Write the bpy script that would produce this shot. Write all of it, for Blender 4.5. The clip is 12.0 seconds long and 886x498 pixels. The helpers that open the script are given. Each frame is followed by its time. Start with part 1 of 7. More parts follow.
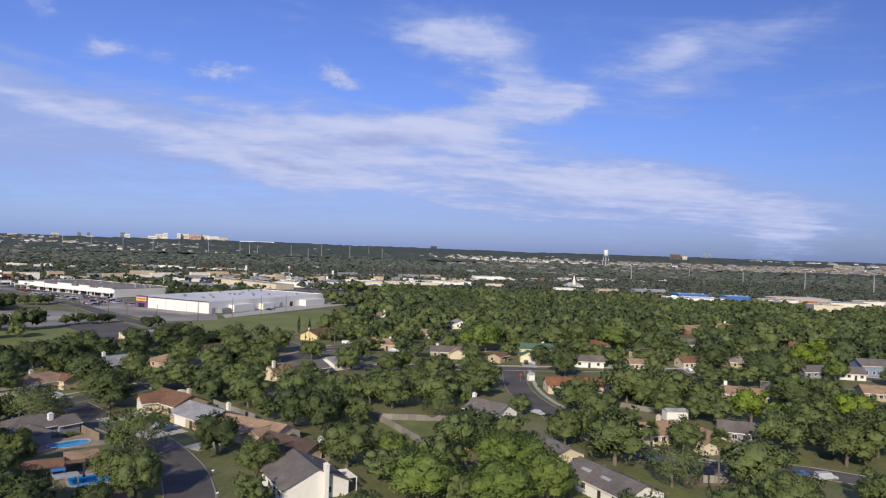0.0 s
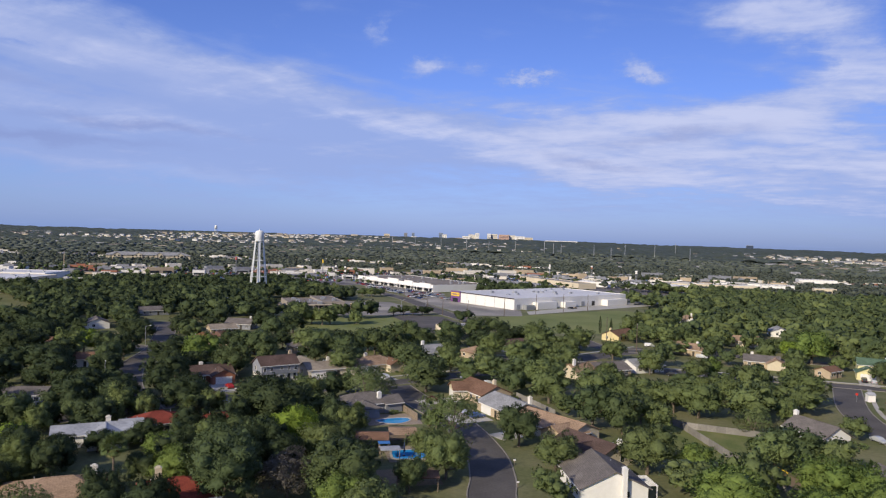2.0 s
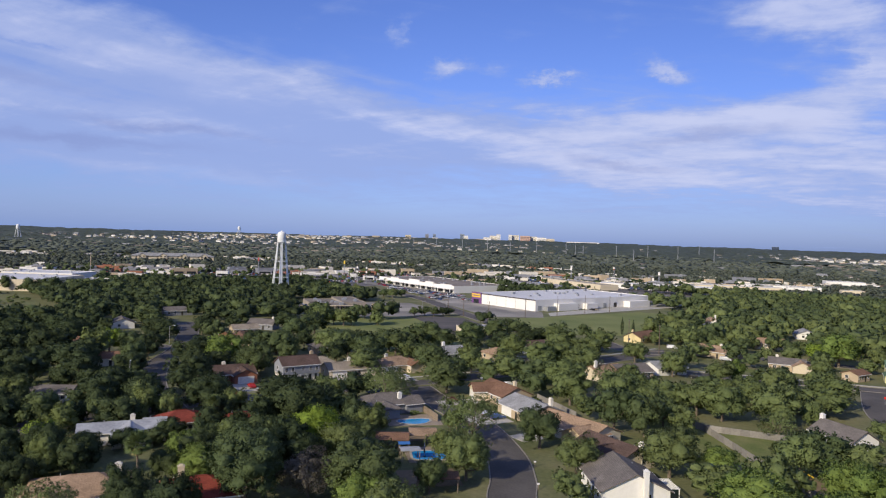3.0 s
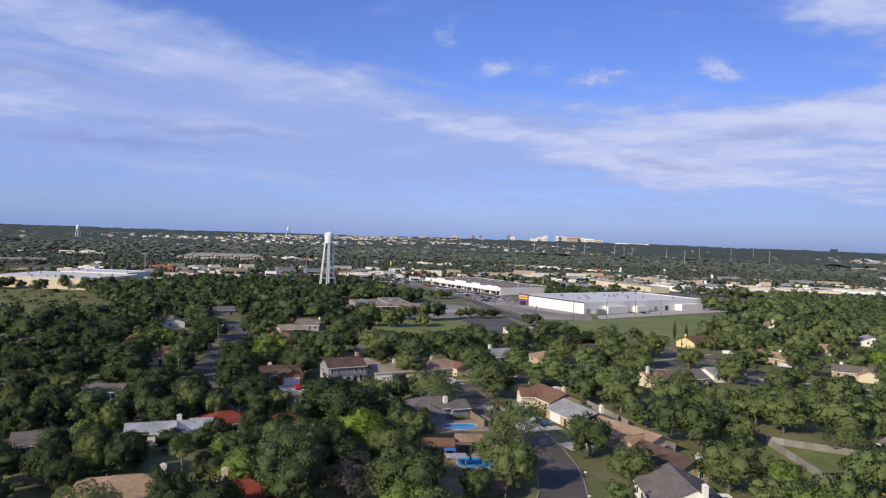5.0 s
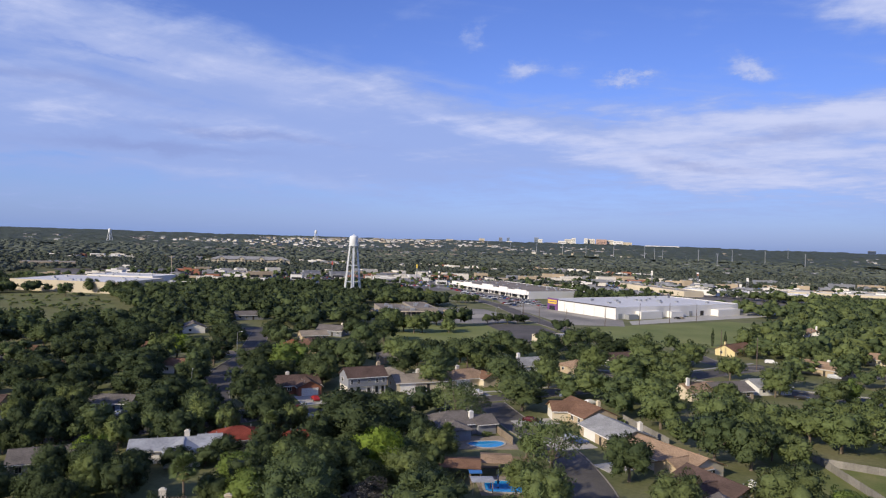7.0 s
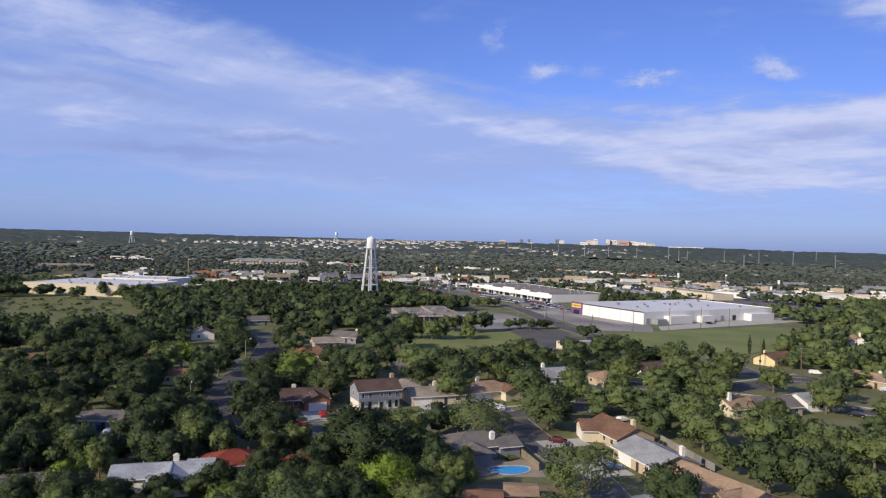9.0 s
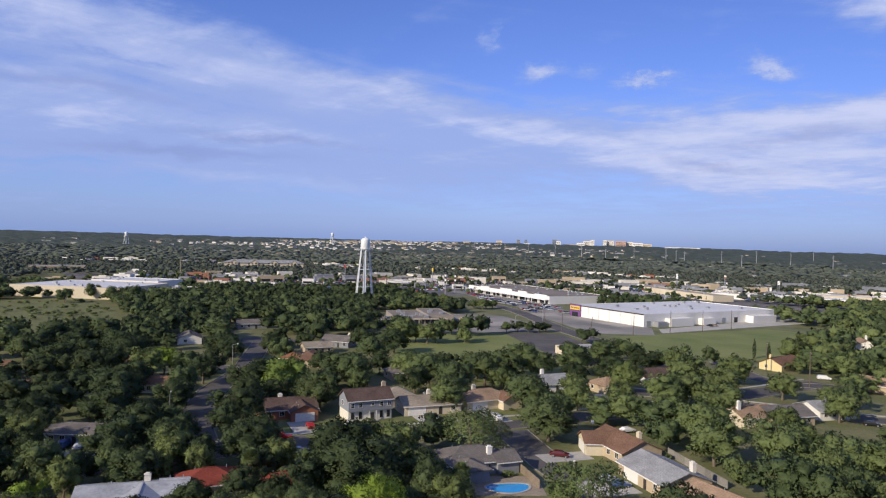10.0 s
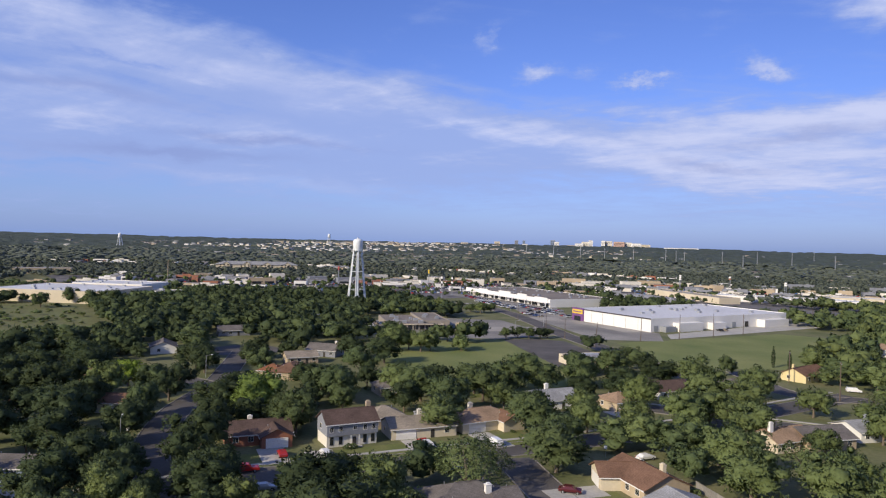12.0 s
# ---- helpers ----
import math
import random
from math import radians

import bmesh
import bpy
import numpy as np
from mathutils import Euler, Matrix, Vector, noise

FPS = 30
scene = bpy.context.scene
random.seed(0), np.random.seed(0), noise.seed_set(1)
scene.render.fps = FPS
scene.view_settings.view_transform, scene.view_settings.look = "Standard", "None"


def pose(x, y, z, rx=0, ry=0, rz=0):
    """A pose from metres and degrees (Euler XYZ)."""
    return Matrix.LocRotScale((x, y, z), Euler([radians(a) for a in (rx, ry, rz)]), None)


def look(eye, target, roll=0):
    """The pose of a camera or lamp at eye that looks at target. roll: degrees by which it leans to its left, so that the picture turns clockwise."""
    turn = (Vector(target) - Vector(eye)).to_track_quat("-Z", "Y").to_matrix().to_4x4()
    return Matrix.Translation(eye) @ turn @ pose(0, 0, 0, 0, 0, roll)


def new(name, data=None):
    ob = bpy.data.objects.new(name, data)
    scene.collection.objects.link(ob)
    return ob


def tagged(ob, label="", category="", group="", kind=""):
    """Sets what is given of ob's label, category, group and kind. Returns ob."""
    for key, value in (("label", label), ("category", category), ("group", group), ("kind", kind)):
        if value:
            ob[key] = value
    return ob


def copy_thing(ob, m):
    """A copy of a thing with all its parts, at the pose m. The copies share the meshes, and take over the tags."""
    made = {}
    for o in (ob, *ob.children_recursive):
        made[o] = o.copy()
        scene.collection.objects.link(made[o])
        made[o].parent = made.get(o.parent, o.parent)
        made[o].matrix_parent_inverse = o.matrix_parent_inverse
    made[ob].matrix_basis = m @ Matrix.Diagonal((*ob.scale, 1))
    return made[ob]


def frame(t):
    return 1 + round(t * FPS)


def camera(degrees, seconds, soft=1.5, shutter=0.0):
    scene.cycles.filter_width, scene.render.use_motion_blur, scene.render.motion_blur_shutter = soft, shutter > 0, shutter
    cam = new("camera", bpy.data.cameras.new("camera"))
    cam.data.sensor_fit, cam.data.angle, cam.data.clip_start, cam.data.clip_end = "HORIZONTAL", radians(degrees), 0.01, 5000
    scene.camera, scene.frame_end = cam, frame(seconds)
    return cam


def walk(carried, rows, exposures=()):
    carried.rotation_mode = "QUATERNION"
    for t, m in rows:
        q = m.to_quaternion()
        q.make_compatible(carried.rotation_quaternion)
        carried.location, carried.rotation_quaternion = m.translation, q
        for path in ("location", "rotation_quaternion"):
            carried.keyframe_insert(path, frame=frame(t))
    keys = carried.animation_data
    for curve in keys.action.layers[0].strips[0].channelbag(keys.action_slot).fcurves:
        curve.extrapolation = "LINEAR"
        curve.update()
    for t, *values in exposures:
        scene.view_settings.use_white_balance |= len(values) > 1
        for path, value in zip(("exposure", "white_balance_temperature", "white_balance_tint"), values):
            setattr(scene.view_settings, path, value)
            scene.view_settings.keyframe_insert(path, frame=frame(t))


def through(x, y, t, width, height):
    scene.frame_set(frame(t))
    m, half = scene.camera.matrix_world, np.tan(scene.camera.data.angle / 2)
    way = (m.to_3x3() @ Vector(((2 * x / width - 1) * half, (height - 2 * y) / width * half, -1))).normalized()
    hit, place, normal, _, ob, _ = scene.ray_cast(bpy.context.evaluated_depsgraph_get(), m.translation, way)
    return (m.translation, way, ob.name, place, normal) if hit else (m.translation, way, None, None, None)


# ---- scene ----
cam = camera(64.4, 12.0, soft=1.2)
PATH = [
    (0, (1.2, -1.746, 48.3), (1.116, 0.252, 48.297), 1.9),
    (0.5, (1.026, -1.872, 48.42), (0.87, 0.121, 48.411), 1.8),
    (1, (1.072, -1.762, 48.277), (0.583, 0.177, 48.257), 1.9),
    (1.5, (1.582, -1.039, 48.212), (0.8, 0.802, 48.182), 1.8),
    (2, (1.921, -0.833, 48.186), (1.022, 0.953, 48.154), 1.8),
    (2.5, (2.136, -0.764, 48.106), (1.197, 1.001, 48.075), 1.8),
    (4.5, (1.25, 1.0, 48.107), (0.279, 2.749, 48.078), 1.8),
    (5, (-0.011, 2.738, 48.155), (-1.077, 4.43, 48.123), 1.9),
    (5.5, (-1.275, 5.146, 48.194), (-2.413, 6.79, 48.16), 1.9),
    (6, (-2.56, 7.653, 48.28), (-3.702, 9.295, 48.25), 1.8),
    (6.5, (-4.106, 10.271, 48.317), (-5.241, 11.918, 48.289), 1.8),
    (7, (-6.05, 13.31, 48.377), (-7.181, 14.959, 48.35), 1.8),
    (7.5, (-8.067, 16.606, 48.321), (-9.252, 18.217, 48.294), 1.8),
    (9.5, (-17.747, 31.825, 48.614), (-18.923, 33.443, 48.591), 1.6),
    (10, (-20.588, 36.332, 48.649), (-21.76, 37.953, 48.627), 1.6),
    (10.5, (-23.537, 41.002, 48.576), (-24.706, 42.624, 48.555), 1.6),
    (11, (-26.612, 45.754, 48.518), (-27.781, 47.377, 48.497), 1.6),
    (11.5, (-29.765, 50.868, 48.442), (-30.934, 52.491, 48.422), 1.6),
    (12, (-33.03, 56.006, 48.505), (-34.197, 57.63, 48.486), 1.5),
]
walk(cam, [(t, look(eye, target, roll)) for t, eye, target, roll in PATH],
     exposures=[(0, -0.09), (2.5, -0.08), (5, -0.02), (12, -0.02)])

# ---- world, sun and exposure ----
SUN_AZ, SUN_EL = 194.0, 27.0          # clockwise from +y; the sun stands behind and to the left of the camera


def nodes_of(tree):
    tree.nodes.clear()
    return tree.nodes, tree.links


class Graph:
    """Small helper that chains shader nodes."""

    def __init__(self, tree):
        self.tree, self.n, self.l = tree, tree.nodes, tree.links

    def node(self, kind):
        return self.n.new(kind)

    def plug(self, value, socket):
        if isinstance(value, (int, float)):
            socket.default_value = value
        elif isinstance(value, (tuple, list)):
            socket.default_value = value
        else:
            self.l.new(value, socket)

    def math(self, op, a, b=0.0, c=0.0, clamp=False):
        nd = self.n.new("ShaderNodeMath")
        nd.operation, nd.use_clamp = op, clamp
        self.plug(a, nd.inputs[0])
        self.plug(b, nd.inputs[1])
        self.plug(c, nd.inputs[2])
        return nd.outputs[0]

    def step(self, value, lo, hi):
        nd = self.n.new("ShaderNodeMapRange")
        nd.interpolation_type = "SMOOTHSTEP"
        self.plug(value, nd.inputs["Value"])
        nd.inputs["From Min"].default_value, nd.inputs["From Max"].default_value = lo, hi
        return nd.outputs["Result"]

    def ramp(self, value, lo, hi, a, b):
        nd = self.n.new("ShaderNodeMapRange")
        self.plug(value, nd.inputs["Value"])
        for key, v in (("From Min", lo), ("From Max", hi), ("To Min", a), ("To Max", b)):
            nd.inputs[key].default_value = v
        return nd.outputs["Result"]

    def mix(self, f, a, b, blend="MIX"):
        nd = self.n.new("ShaderNodeMix")
        nd.data_type, nd.blend_type = "RGBA", blend
        self.plug(f, nd.inputs[0])
        self.plug(a if not isinstance(a, tuple) else (*a[:3], 1), nd.inputs[6])
        self.plug(b if not isinstance(b, tuple) else (*b[:3], 1), nd.inputs[7])
        return nd.outputs[2]

    def noise(self, vector, scale, detail=4.0, rough=0.55, distort=0.0):
        nd = self.n.new("ShaderNodeTexNoise")
        if vector is not None:
            self.l.new(vector, nd.inputs["Vector"])
        nd.inputs["Scale"].default_value, nd.inputs["Detail"].default_value = scale, detail
        nd.inputs["Roughness"].default_value, nd.inputs["Distortion"].default_value = rough, distort
        return nd.outputs["Fac"]

    def combine(self, x, y, z):
        nd = self.n.new("ShaderNodeCombineXYZ")
        for v, s in zip((x, y, z), nd.inputs):
            self.plug(v, s)
        return nd.outputs[0]


world = bpy.data.worlds.new("world")
scene.world = world
world.use_nodes = True
nodes_of(world.node_tree)
g = Graph(world.node_tree)
sky = g.node("ShaderNodeTexSky")
sky.sky_type, sky.sun_disc, sky.sun_elevation, sky.sun_rotation = "NISHITA", False, radians(SUN_EL), radians(SUN_AZ)
sky.air_density, sky.dust_density, sky.ozone_density, sky.altitude = 1.0, 0.1, 3.5, 200.0
coord = g.node("ShaderNodeTexCoord").outputs["Generated"]
sep = g.node("ShaderNodeSeparateXYZ")
g.l.new(coord, sep.inputs[0])
dx, dy, dz = sep.outputs
az = g.math("MULTIPLY", g.math("ARCTAN2", g.math("MULTIPLY", dx, -1.0), dy), 57.2958)
el = g.math("MULTIPLY", g.math("ARCSINE", dz), 57.2958)
# wisps lie in a sheet high above: they flatten towards the horizon
flat = g.math("ADD", g.math("MAXIMUM", dz, 0.0), 0.10)
sheet = g.combine(g.math("DIVIDE", dx, flat), g.math("DIVIDE", dy, flat), 0.0)
turned = g.node("ShaderNodeMapping")
g.l.new(sheet, turned.inputs["Vector"])
turned.inputs["Rotation"].default_value = (0, 0, radians(-28))
turned.inputs["Scale"].default_value = (0.55, 1.5, 1.0)
wisp = g.noise(turned.outputs[0], 1.5, 8.0, 0.6, 0.5)
fine = g.noise(sheet, 5.5, 7.0, 0.62, 0.3)
# the banks' outlines are drawn out and torn by the wind
drift = g.combine(g.math("MULTIPLY", az, 0.085), g.math("SUBTRACT", g.math("MULTIPLY", el, 0.30), g.math("MULTIPLY", az, 0.035)), 0.0)
drift_up = g.combine(g.math("MULTIPLY", az, 0.11), g.math("MULTIPLY", el, 0.26), 7.0)
az_bent = g.math("ADD", az, g.math("MULTIPLY", g.math("SUBTRACT", g.noise(drift, 1.0, 6.0, 0.6), 0.5), 13.0))
el_bent = g.math("ADD", el, g.math("MULTIPLY", g.math("SUBTRACT", g.noise(drift_up, 1.0, 6.0, 0.62), 0.5), 3.6))
puffs = g.combine(g.math("MULTIPLY", az, 0.55), g.math("MULTIPLY", el, 0.8), 3.0)
az_puffy = g.math("ADD", az, g.math("MULTIPLY", g.math("SUBTRACT", g.noise(puffs, 1.0, 5.0, 0.65), 0.5), 4.0))
el_puffy = g.math("ADD", el, g.math("MULTIPLY", g.math("SUBTRACT", g.noise(puffs, 1.7, 5.0, 0.65), 0.5), 2.0))


def cloud_bank(a, e, wide, high, tilt, strength, torn=True):
    """An elongated bank of cloud round azimuth a and elevation e (degrees)."""
    c, s = math.cos(radians(tilt)), math.sin(radians(tilt))
    u = g.math("SUBTRACT", a, az_bent if torn else az_puffy)
    v = g.math("SUBTRACT", el_bent if torn else el_puffy, e)
    p = g.math("ADD", g.math("MULTIPLY", u, c / wide), g.math("MULTIPLY", v, s / wide))
    q = g.math("ADD", g.math("MULTIPLY", v, c / high), g.math("MULTIPLY", u, -s / high))
    r = g.math("ADD", g.math("MULTIPLY", p, p), g.math("MULTIPLY", q, q))
    return g.math("MULTIPLY", g.math("EXPONENT", g.math("MULTIPLY", r, -1.0)), strength)


def bank_sum(rows):
    total = 0.0
    for row in rows:
        total = g.math("ADD", total, cloud_bank(*row))
    return total


# smooth veils with blue gaps between them
veil = bank_sum((
    (60, 9.0, 28, 4.2, -3, 0.90), (36, 8.4, 18, 3.2, -10, 0.72), (64, 15.2, 16, 2.6, -6, 0.62), (48, 12.4, 16, 1.5, -9, 0.60), (24, 8.0, 10, 1.7, -12, 0.55),
    (56, 10.6, 14, 0.6, -8, -0.25), (64, 5.3, 9, 0.35, -1, -0.4), (60, 12.6, 5, 0.3, -4, -0.35), (54, 5.4, 28, 2.4, -1, 0.52), (8, 7.6, 17, 3.0, -4, 0.72), (1, 10.2, 9, 2.0, 8, 0.55), (-13, 4.6, 15, 2.4, -2, 0.98),
    (-20, 14.6, 8, 1.5, 28, 0.62), (-22.8, 1.9, 2.6, 1.3, -20, 0.5), (1, 16.6, 6, 1.9, -6, 0.30), (-6, 2.6, 40, 1.4, 0, 0.22)))
# streaks and tufts on top of them
left_cover = bank_sum((
    (54, 13.2, 18, 1.5, -7, 0.40), (37, 10.6, 14, 1.1, -13, 0.42), (25, 8.2, 9, 1.2, -14, 0.40), (58, 8.3, 18, 1.3, -3, 0.44), (66, 16.2, 12, 1.6, -5, 0.30), (60, 5.4, 14, 0.5, -1, -0.22), (34, 7.0, 8, 0.7, -6, 0.26),
    (12, 5.3, 10, 1.3, -4, 0.82), (10, 7.4, 12, 1.8, -4, 0.72), (3, 9.4, 10, 1.8, 8, 0.72), (15, 9.2, 11, 1.8, -5, 0.42), (-2, 11.6, 7, 1.4, 8, 0.58), (10, 9.6, 8, 1.4, 4, 0.26)))
right_cover = bank_sum((
    (1, 16.6, 5.5, 1.9, -6, 0.60), (-5, 13.4, 3.6, 1.5, -22, 0.58), (-14, 15.4, 5, 1.6, 16, 0.56), (-22, 17.0, 8, 1.3, 14, 0.36), (-15, 12.8, 3.0, 2.4, 30, 0.46),
    (-15.5, 4.8, 10, 1.1, -5, 0.84), (-12, 3.8, 16, 1.6, -2, 0.52), (-22.8, 1.9, 2.6, 1.3, -20, 0.85), (-28, 12.0, 5, 0.9, 4, 0.34), (-6, 6.4, 9, 1.5, -6, 0.60)))
# small puffs in the blue
tufts = bank_sum((
    (20.2, 12.9, 2.6, 0.55, 6, 0.90, False), (28.6, 13.5, 1.9, 0.8, 12, 0.84, False), (11.2, 13.2, 1.9, 0.8, -25, 0.84, False), (32.5, 16.1, 0.9, 1.2, -35, 0.66, False),
    (24.6, 13.3, 1.2, 0.6, 0, 0.42, False), (1.5, 16.4, 4.8, 1.9, -6, 0.62, False), (-3.6, 13.0, 1.8, 1.2, -30, 0.66, False), (-6.6, 11.7, 2.2, 0.9, 20, 0.72, False), (-21.4, 9.7, 1.0, 0.3, 0, 0.5, False)))
cover = g.math("ADD", g.math("ADD", left_cover, right_cover), tufts)
detail = g.math("ADD", g.math("MULTIPLY", g.math("SUBTRACT", wisp, 0.5), 1.5), g.math("MULTIPLY", g.math("SUBTRACT", fine, 0.5), 0.95))
amount = g.math("ADD", detail, g.math("MINIMUM", cover, 0.92))
# thicker cloud overhead and behind, out of view, added to lift the shadows
front = g.math("MULTIPLY", g.step(g.math("ABSOLUTE", g.math("SUBTRACT", az, 18.0)), 100.0, 60.0), g.step(el, 40.0, 24.0))
amount = g.math("ADD", amount, g.math("MULTIPLY", g.math("SUBTRACT", 1.0, front), 0.5))
bands = g.noise(g.combine(g.math("MULTIPLY", az, 0.05), g.math("MULTIPLY", g.math("SUBTRACT", el, g.math("MULTIPLY", az, 0.11)), 0.5), 3.0), 1.0, 6.0, 0.55, 0.6)
veil = g.math("ADD", veil, g.math("MULTIPLY", g.math("SUBTRACT", bands, 0.5), 1.25))
soft_veil = g.math("MULTIPLY", g.step(g.math("ADD", veil, g.math("MULTIPLY", detail, 0.5)), 0.06, 0.98), 0.84)
streaks = g.math("MULTIPLY", g.step(amount, 0.08, 1.08), 0.9)
alpha = g.math("SUBTRACT", 1.0, g.math("MULTIPLY", g.math("SUBTRACT", 1.0, soft_veil), g.math("SUBTRACT", 1.0, streaks)))
thick = g.step(g.math("ADD", amount, g.math("MULTIPLY", g.math("SUBTRACT", bands, 0.42), g.math("MULTIPLY", soft_veil, 1.9))), 0.25, 1.45)
dense = bank_sum(((62, 13.6, 9, 0.9, -8, 0.5), (50, 11.9, 8, 1.0, -10, 0.45), (58, 9.0, 12, 0.8, -4, 0.4), (48, 4.2, 8, 0.5, -2, 0.4), (36, 10.4, 8, 0.6, -12, 0.4)))
grey = bank_sum(((50, 7.6, 7, 0.35, -2, 0.8), (57, 6.2, 8, 0.4, -1, 0.9), (64, 10.4, 8, 0.5, -6, 0.6), (8, 8.4, 5, 0.4, 4, 0.6), (14, 6.6, 4, 0.3, -3, 0.6)))
thick = g.math("ADD", thick, g.math("MULTIPLY", dense, g.math("MULTIPLY", wisp, 1.4)), clamp=True)
tone = g.mix(thick, (3.4, 4.4, 7.9), (6.0, 6.55, 9.2))
tone = g.mix(g.math("MULTIPLY", g.math("MINIMUM", grey, 1.0), 0.75), tone, (2.7, 3.3, 6.3))
tint = g.mix(1.0, sky.outputs[0], (0.92, 0.98, 1.62), "MULTIPLY")
low = g.math("MULTIPLY", g.math("EXPONENT", g.math("MULTIPLY", g.math("MAXIMUM", el, 0.0), -0.2)), 0.85)
tint = g.mix(low, tint, (1.95, 3.15, 6.6))
turn_from_sun = g.ramp(az, -36.0, 30.0, 0.66, 1.0)
turn_from_sun.node.clamp = True
tint = g.mix(1.0, tint, g.combine(turn_from_sun, turn_from_sun, turn_from_sun), "MULTIPLY")
seen = g.mix(alpha, tint, tone)
back = g.node("ShaderNodeBackground")
g.l.new(seen, back.inputs["Color"])
back.inputs["Strength"].default_value = 0.1
g.l.new(back.outputs[0], g.node("ShaderNodeOutputWorld").inputs["Surface"])

sun = new("sun", bpy.data.lights.new("sun", "SUN"))
sun.data.energy, sun.data.angle, sun.data.color = 4.8, radians(0.6), (1.0, 0.88, 0.68)
a, e = radians(SUN_AZ), radians(SUN_EL)
sun.matrix_world = look((0, 0, 0), (-math.sin(a) * math.cos(e), -math.cos(a) * math.cos(e), -math.sin(e)))
sun.location = (0, -60, 200)


# ---- materials ----
def material(name, colour, rough=0.8, spots=(0.85, 1.15), scale=1.5, metal=0.0, bump=0.0, grain=12.0, second=None, share=0.5, vary=0.0, spec=0.3, island=0.0):
    """A surface with variation at two scales: broad stains and fine grain, with relief."""
    m = bpy.data.materials.new(name)
    m.use_nodes = True
    nodes_of(m.node_tree)
    q = Graph(m.node_tree)
    pos = q.node("ShaderNodeNewGeometry").outputs["Position"]
    broad = q.noise(pos, scale / 10, 4.0)
    small = q.noise(pos, grain / 10, 5.0, 0.65)
    base = (*colour, 1)
    if second:
        base = q.mix(q.step(broad, 0.5 - 0.5 * (1 - share), 0.5 + 0.5 * (1 - share)), colour, second)
    else:
        base = q.mix(0.0, colour, colour)
    f = q.math("MULTIPLY", q.ramp(broad, 0.25, 0.75, spots[0], spots[1]), q.ramp(small, 0.25, 0.75, spots[0], spots[1]))
    if vary:
        f = q.math("MULTIPLY", f, q.ramp(q.node("ShaderNodeObjectInfo").outputs["Random"], 0, 1, 1 - vary, 1 + vary))
    if island:
        f = q.math("MULTIPLY", f, q.ramp(q.node("ShaderNodeNewGeometry").outputs["Random Per Island"], 0, 1, 1 - island, 1 + island))
    base = q.mix(1.0, base, q.combine(f, f, f), "MULTIPLY")
    p = q.node("ShaderNodeBsdfPrincipled")
    q.l.new(base, p.inputs["Base Color"])
    p.inputs["Roughness"].default_value, p.inputs["Metallic"].default_value = rough, metal
    p.inputs["Specular IOR Level"].default_value = spec
    if bump:
        b = q.node("ShaderNodeBump")
        b.inputs["Strength"].default_value, b.inputs["Distance"].default_value = bump, 0.08
        q.l.new(small, b.inputs["Height"])
        q.l.new(b.outputs[0], p.inputs["Normal"])
    q.l.new(p.outputs[0], q.node("ShaderNodeOutputMaterial").inputs["Surface"])
    return m


def shingles(name, colour):
    """Roof shingles: courses of tabs in uneven tones, with stains."""
    m = bpy.data.materials.new(name)
    m.use_nodes = True
    nodes_of(m.node_tree)
    q = Graph(m.node_tree)
    obj = q.node("ShaderNodeTexCoord").outputs["Object"]
    tabs = q.node("ShaderNodeTexBrick")
    q.l.new(obj, tabs.inputs["Vector"])
    tabs.inputs["Scale"].default_value = 1.0
    tabs.inputs["Brick Width"].default_value, tabs.inputs["Row Height"].default_value = 0.9, 0.32
    tabs.inputs["Mortar Size"].default_value = 0.03
    for key, k in (("Color1", 0.9), ("Color2", 1.08), ("Mortar", 0.66)):
        tabs.inputs[key].default_value = (*(c * k for c in colour), 1)
    pos = q.node("ShaderNodeNewGeometry").outputs["Position"]
    broad = q.noise(pos, 0.25, 5.0)
    small = q.noise(pos, 3.0, 4.0)
    f = q.math("MULTIPLY", q.ramp(broad, 0.25, 0.75, 0.72, 1.28), q.ramp(small, 0.25, 0.75, 0.85, 1.15))
    base = q.mix(1.0, tabs.outputs["Color"], q.combine(f, f, f), "MULTIPLY")
    p = q.node("ShaderNodeBsdfPrincipled")
    q.l.new(base, p.inputs["Base Color"])
    p.inputs["Roughness"].default_value = 0.92
    p.inputs["Specular IOR Level"].default_value = 0.15
    b = q.node("ShaderNodeBump")
    b.inputs["Strength"].default_value, b.inputs["Distance"].default_value = 0.5, 0.03
    q.l.new(tabs.outputs["Fac"], b.inputs["Height"])
    q.l.new(b.outputs[0], p.inputs["Normal"])
    q.l.new(p.outputs[0], q.node("ShaderNodeOutputMaterial").inputs["Surface"])
    return m


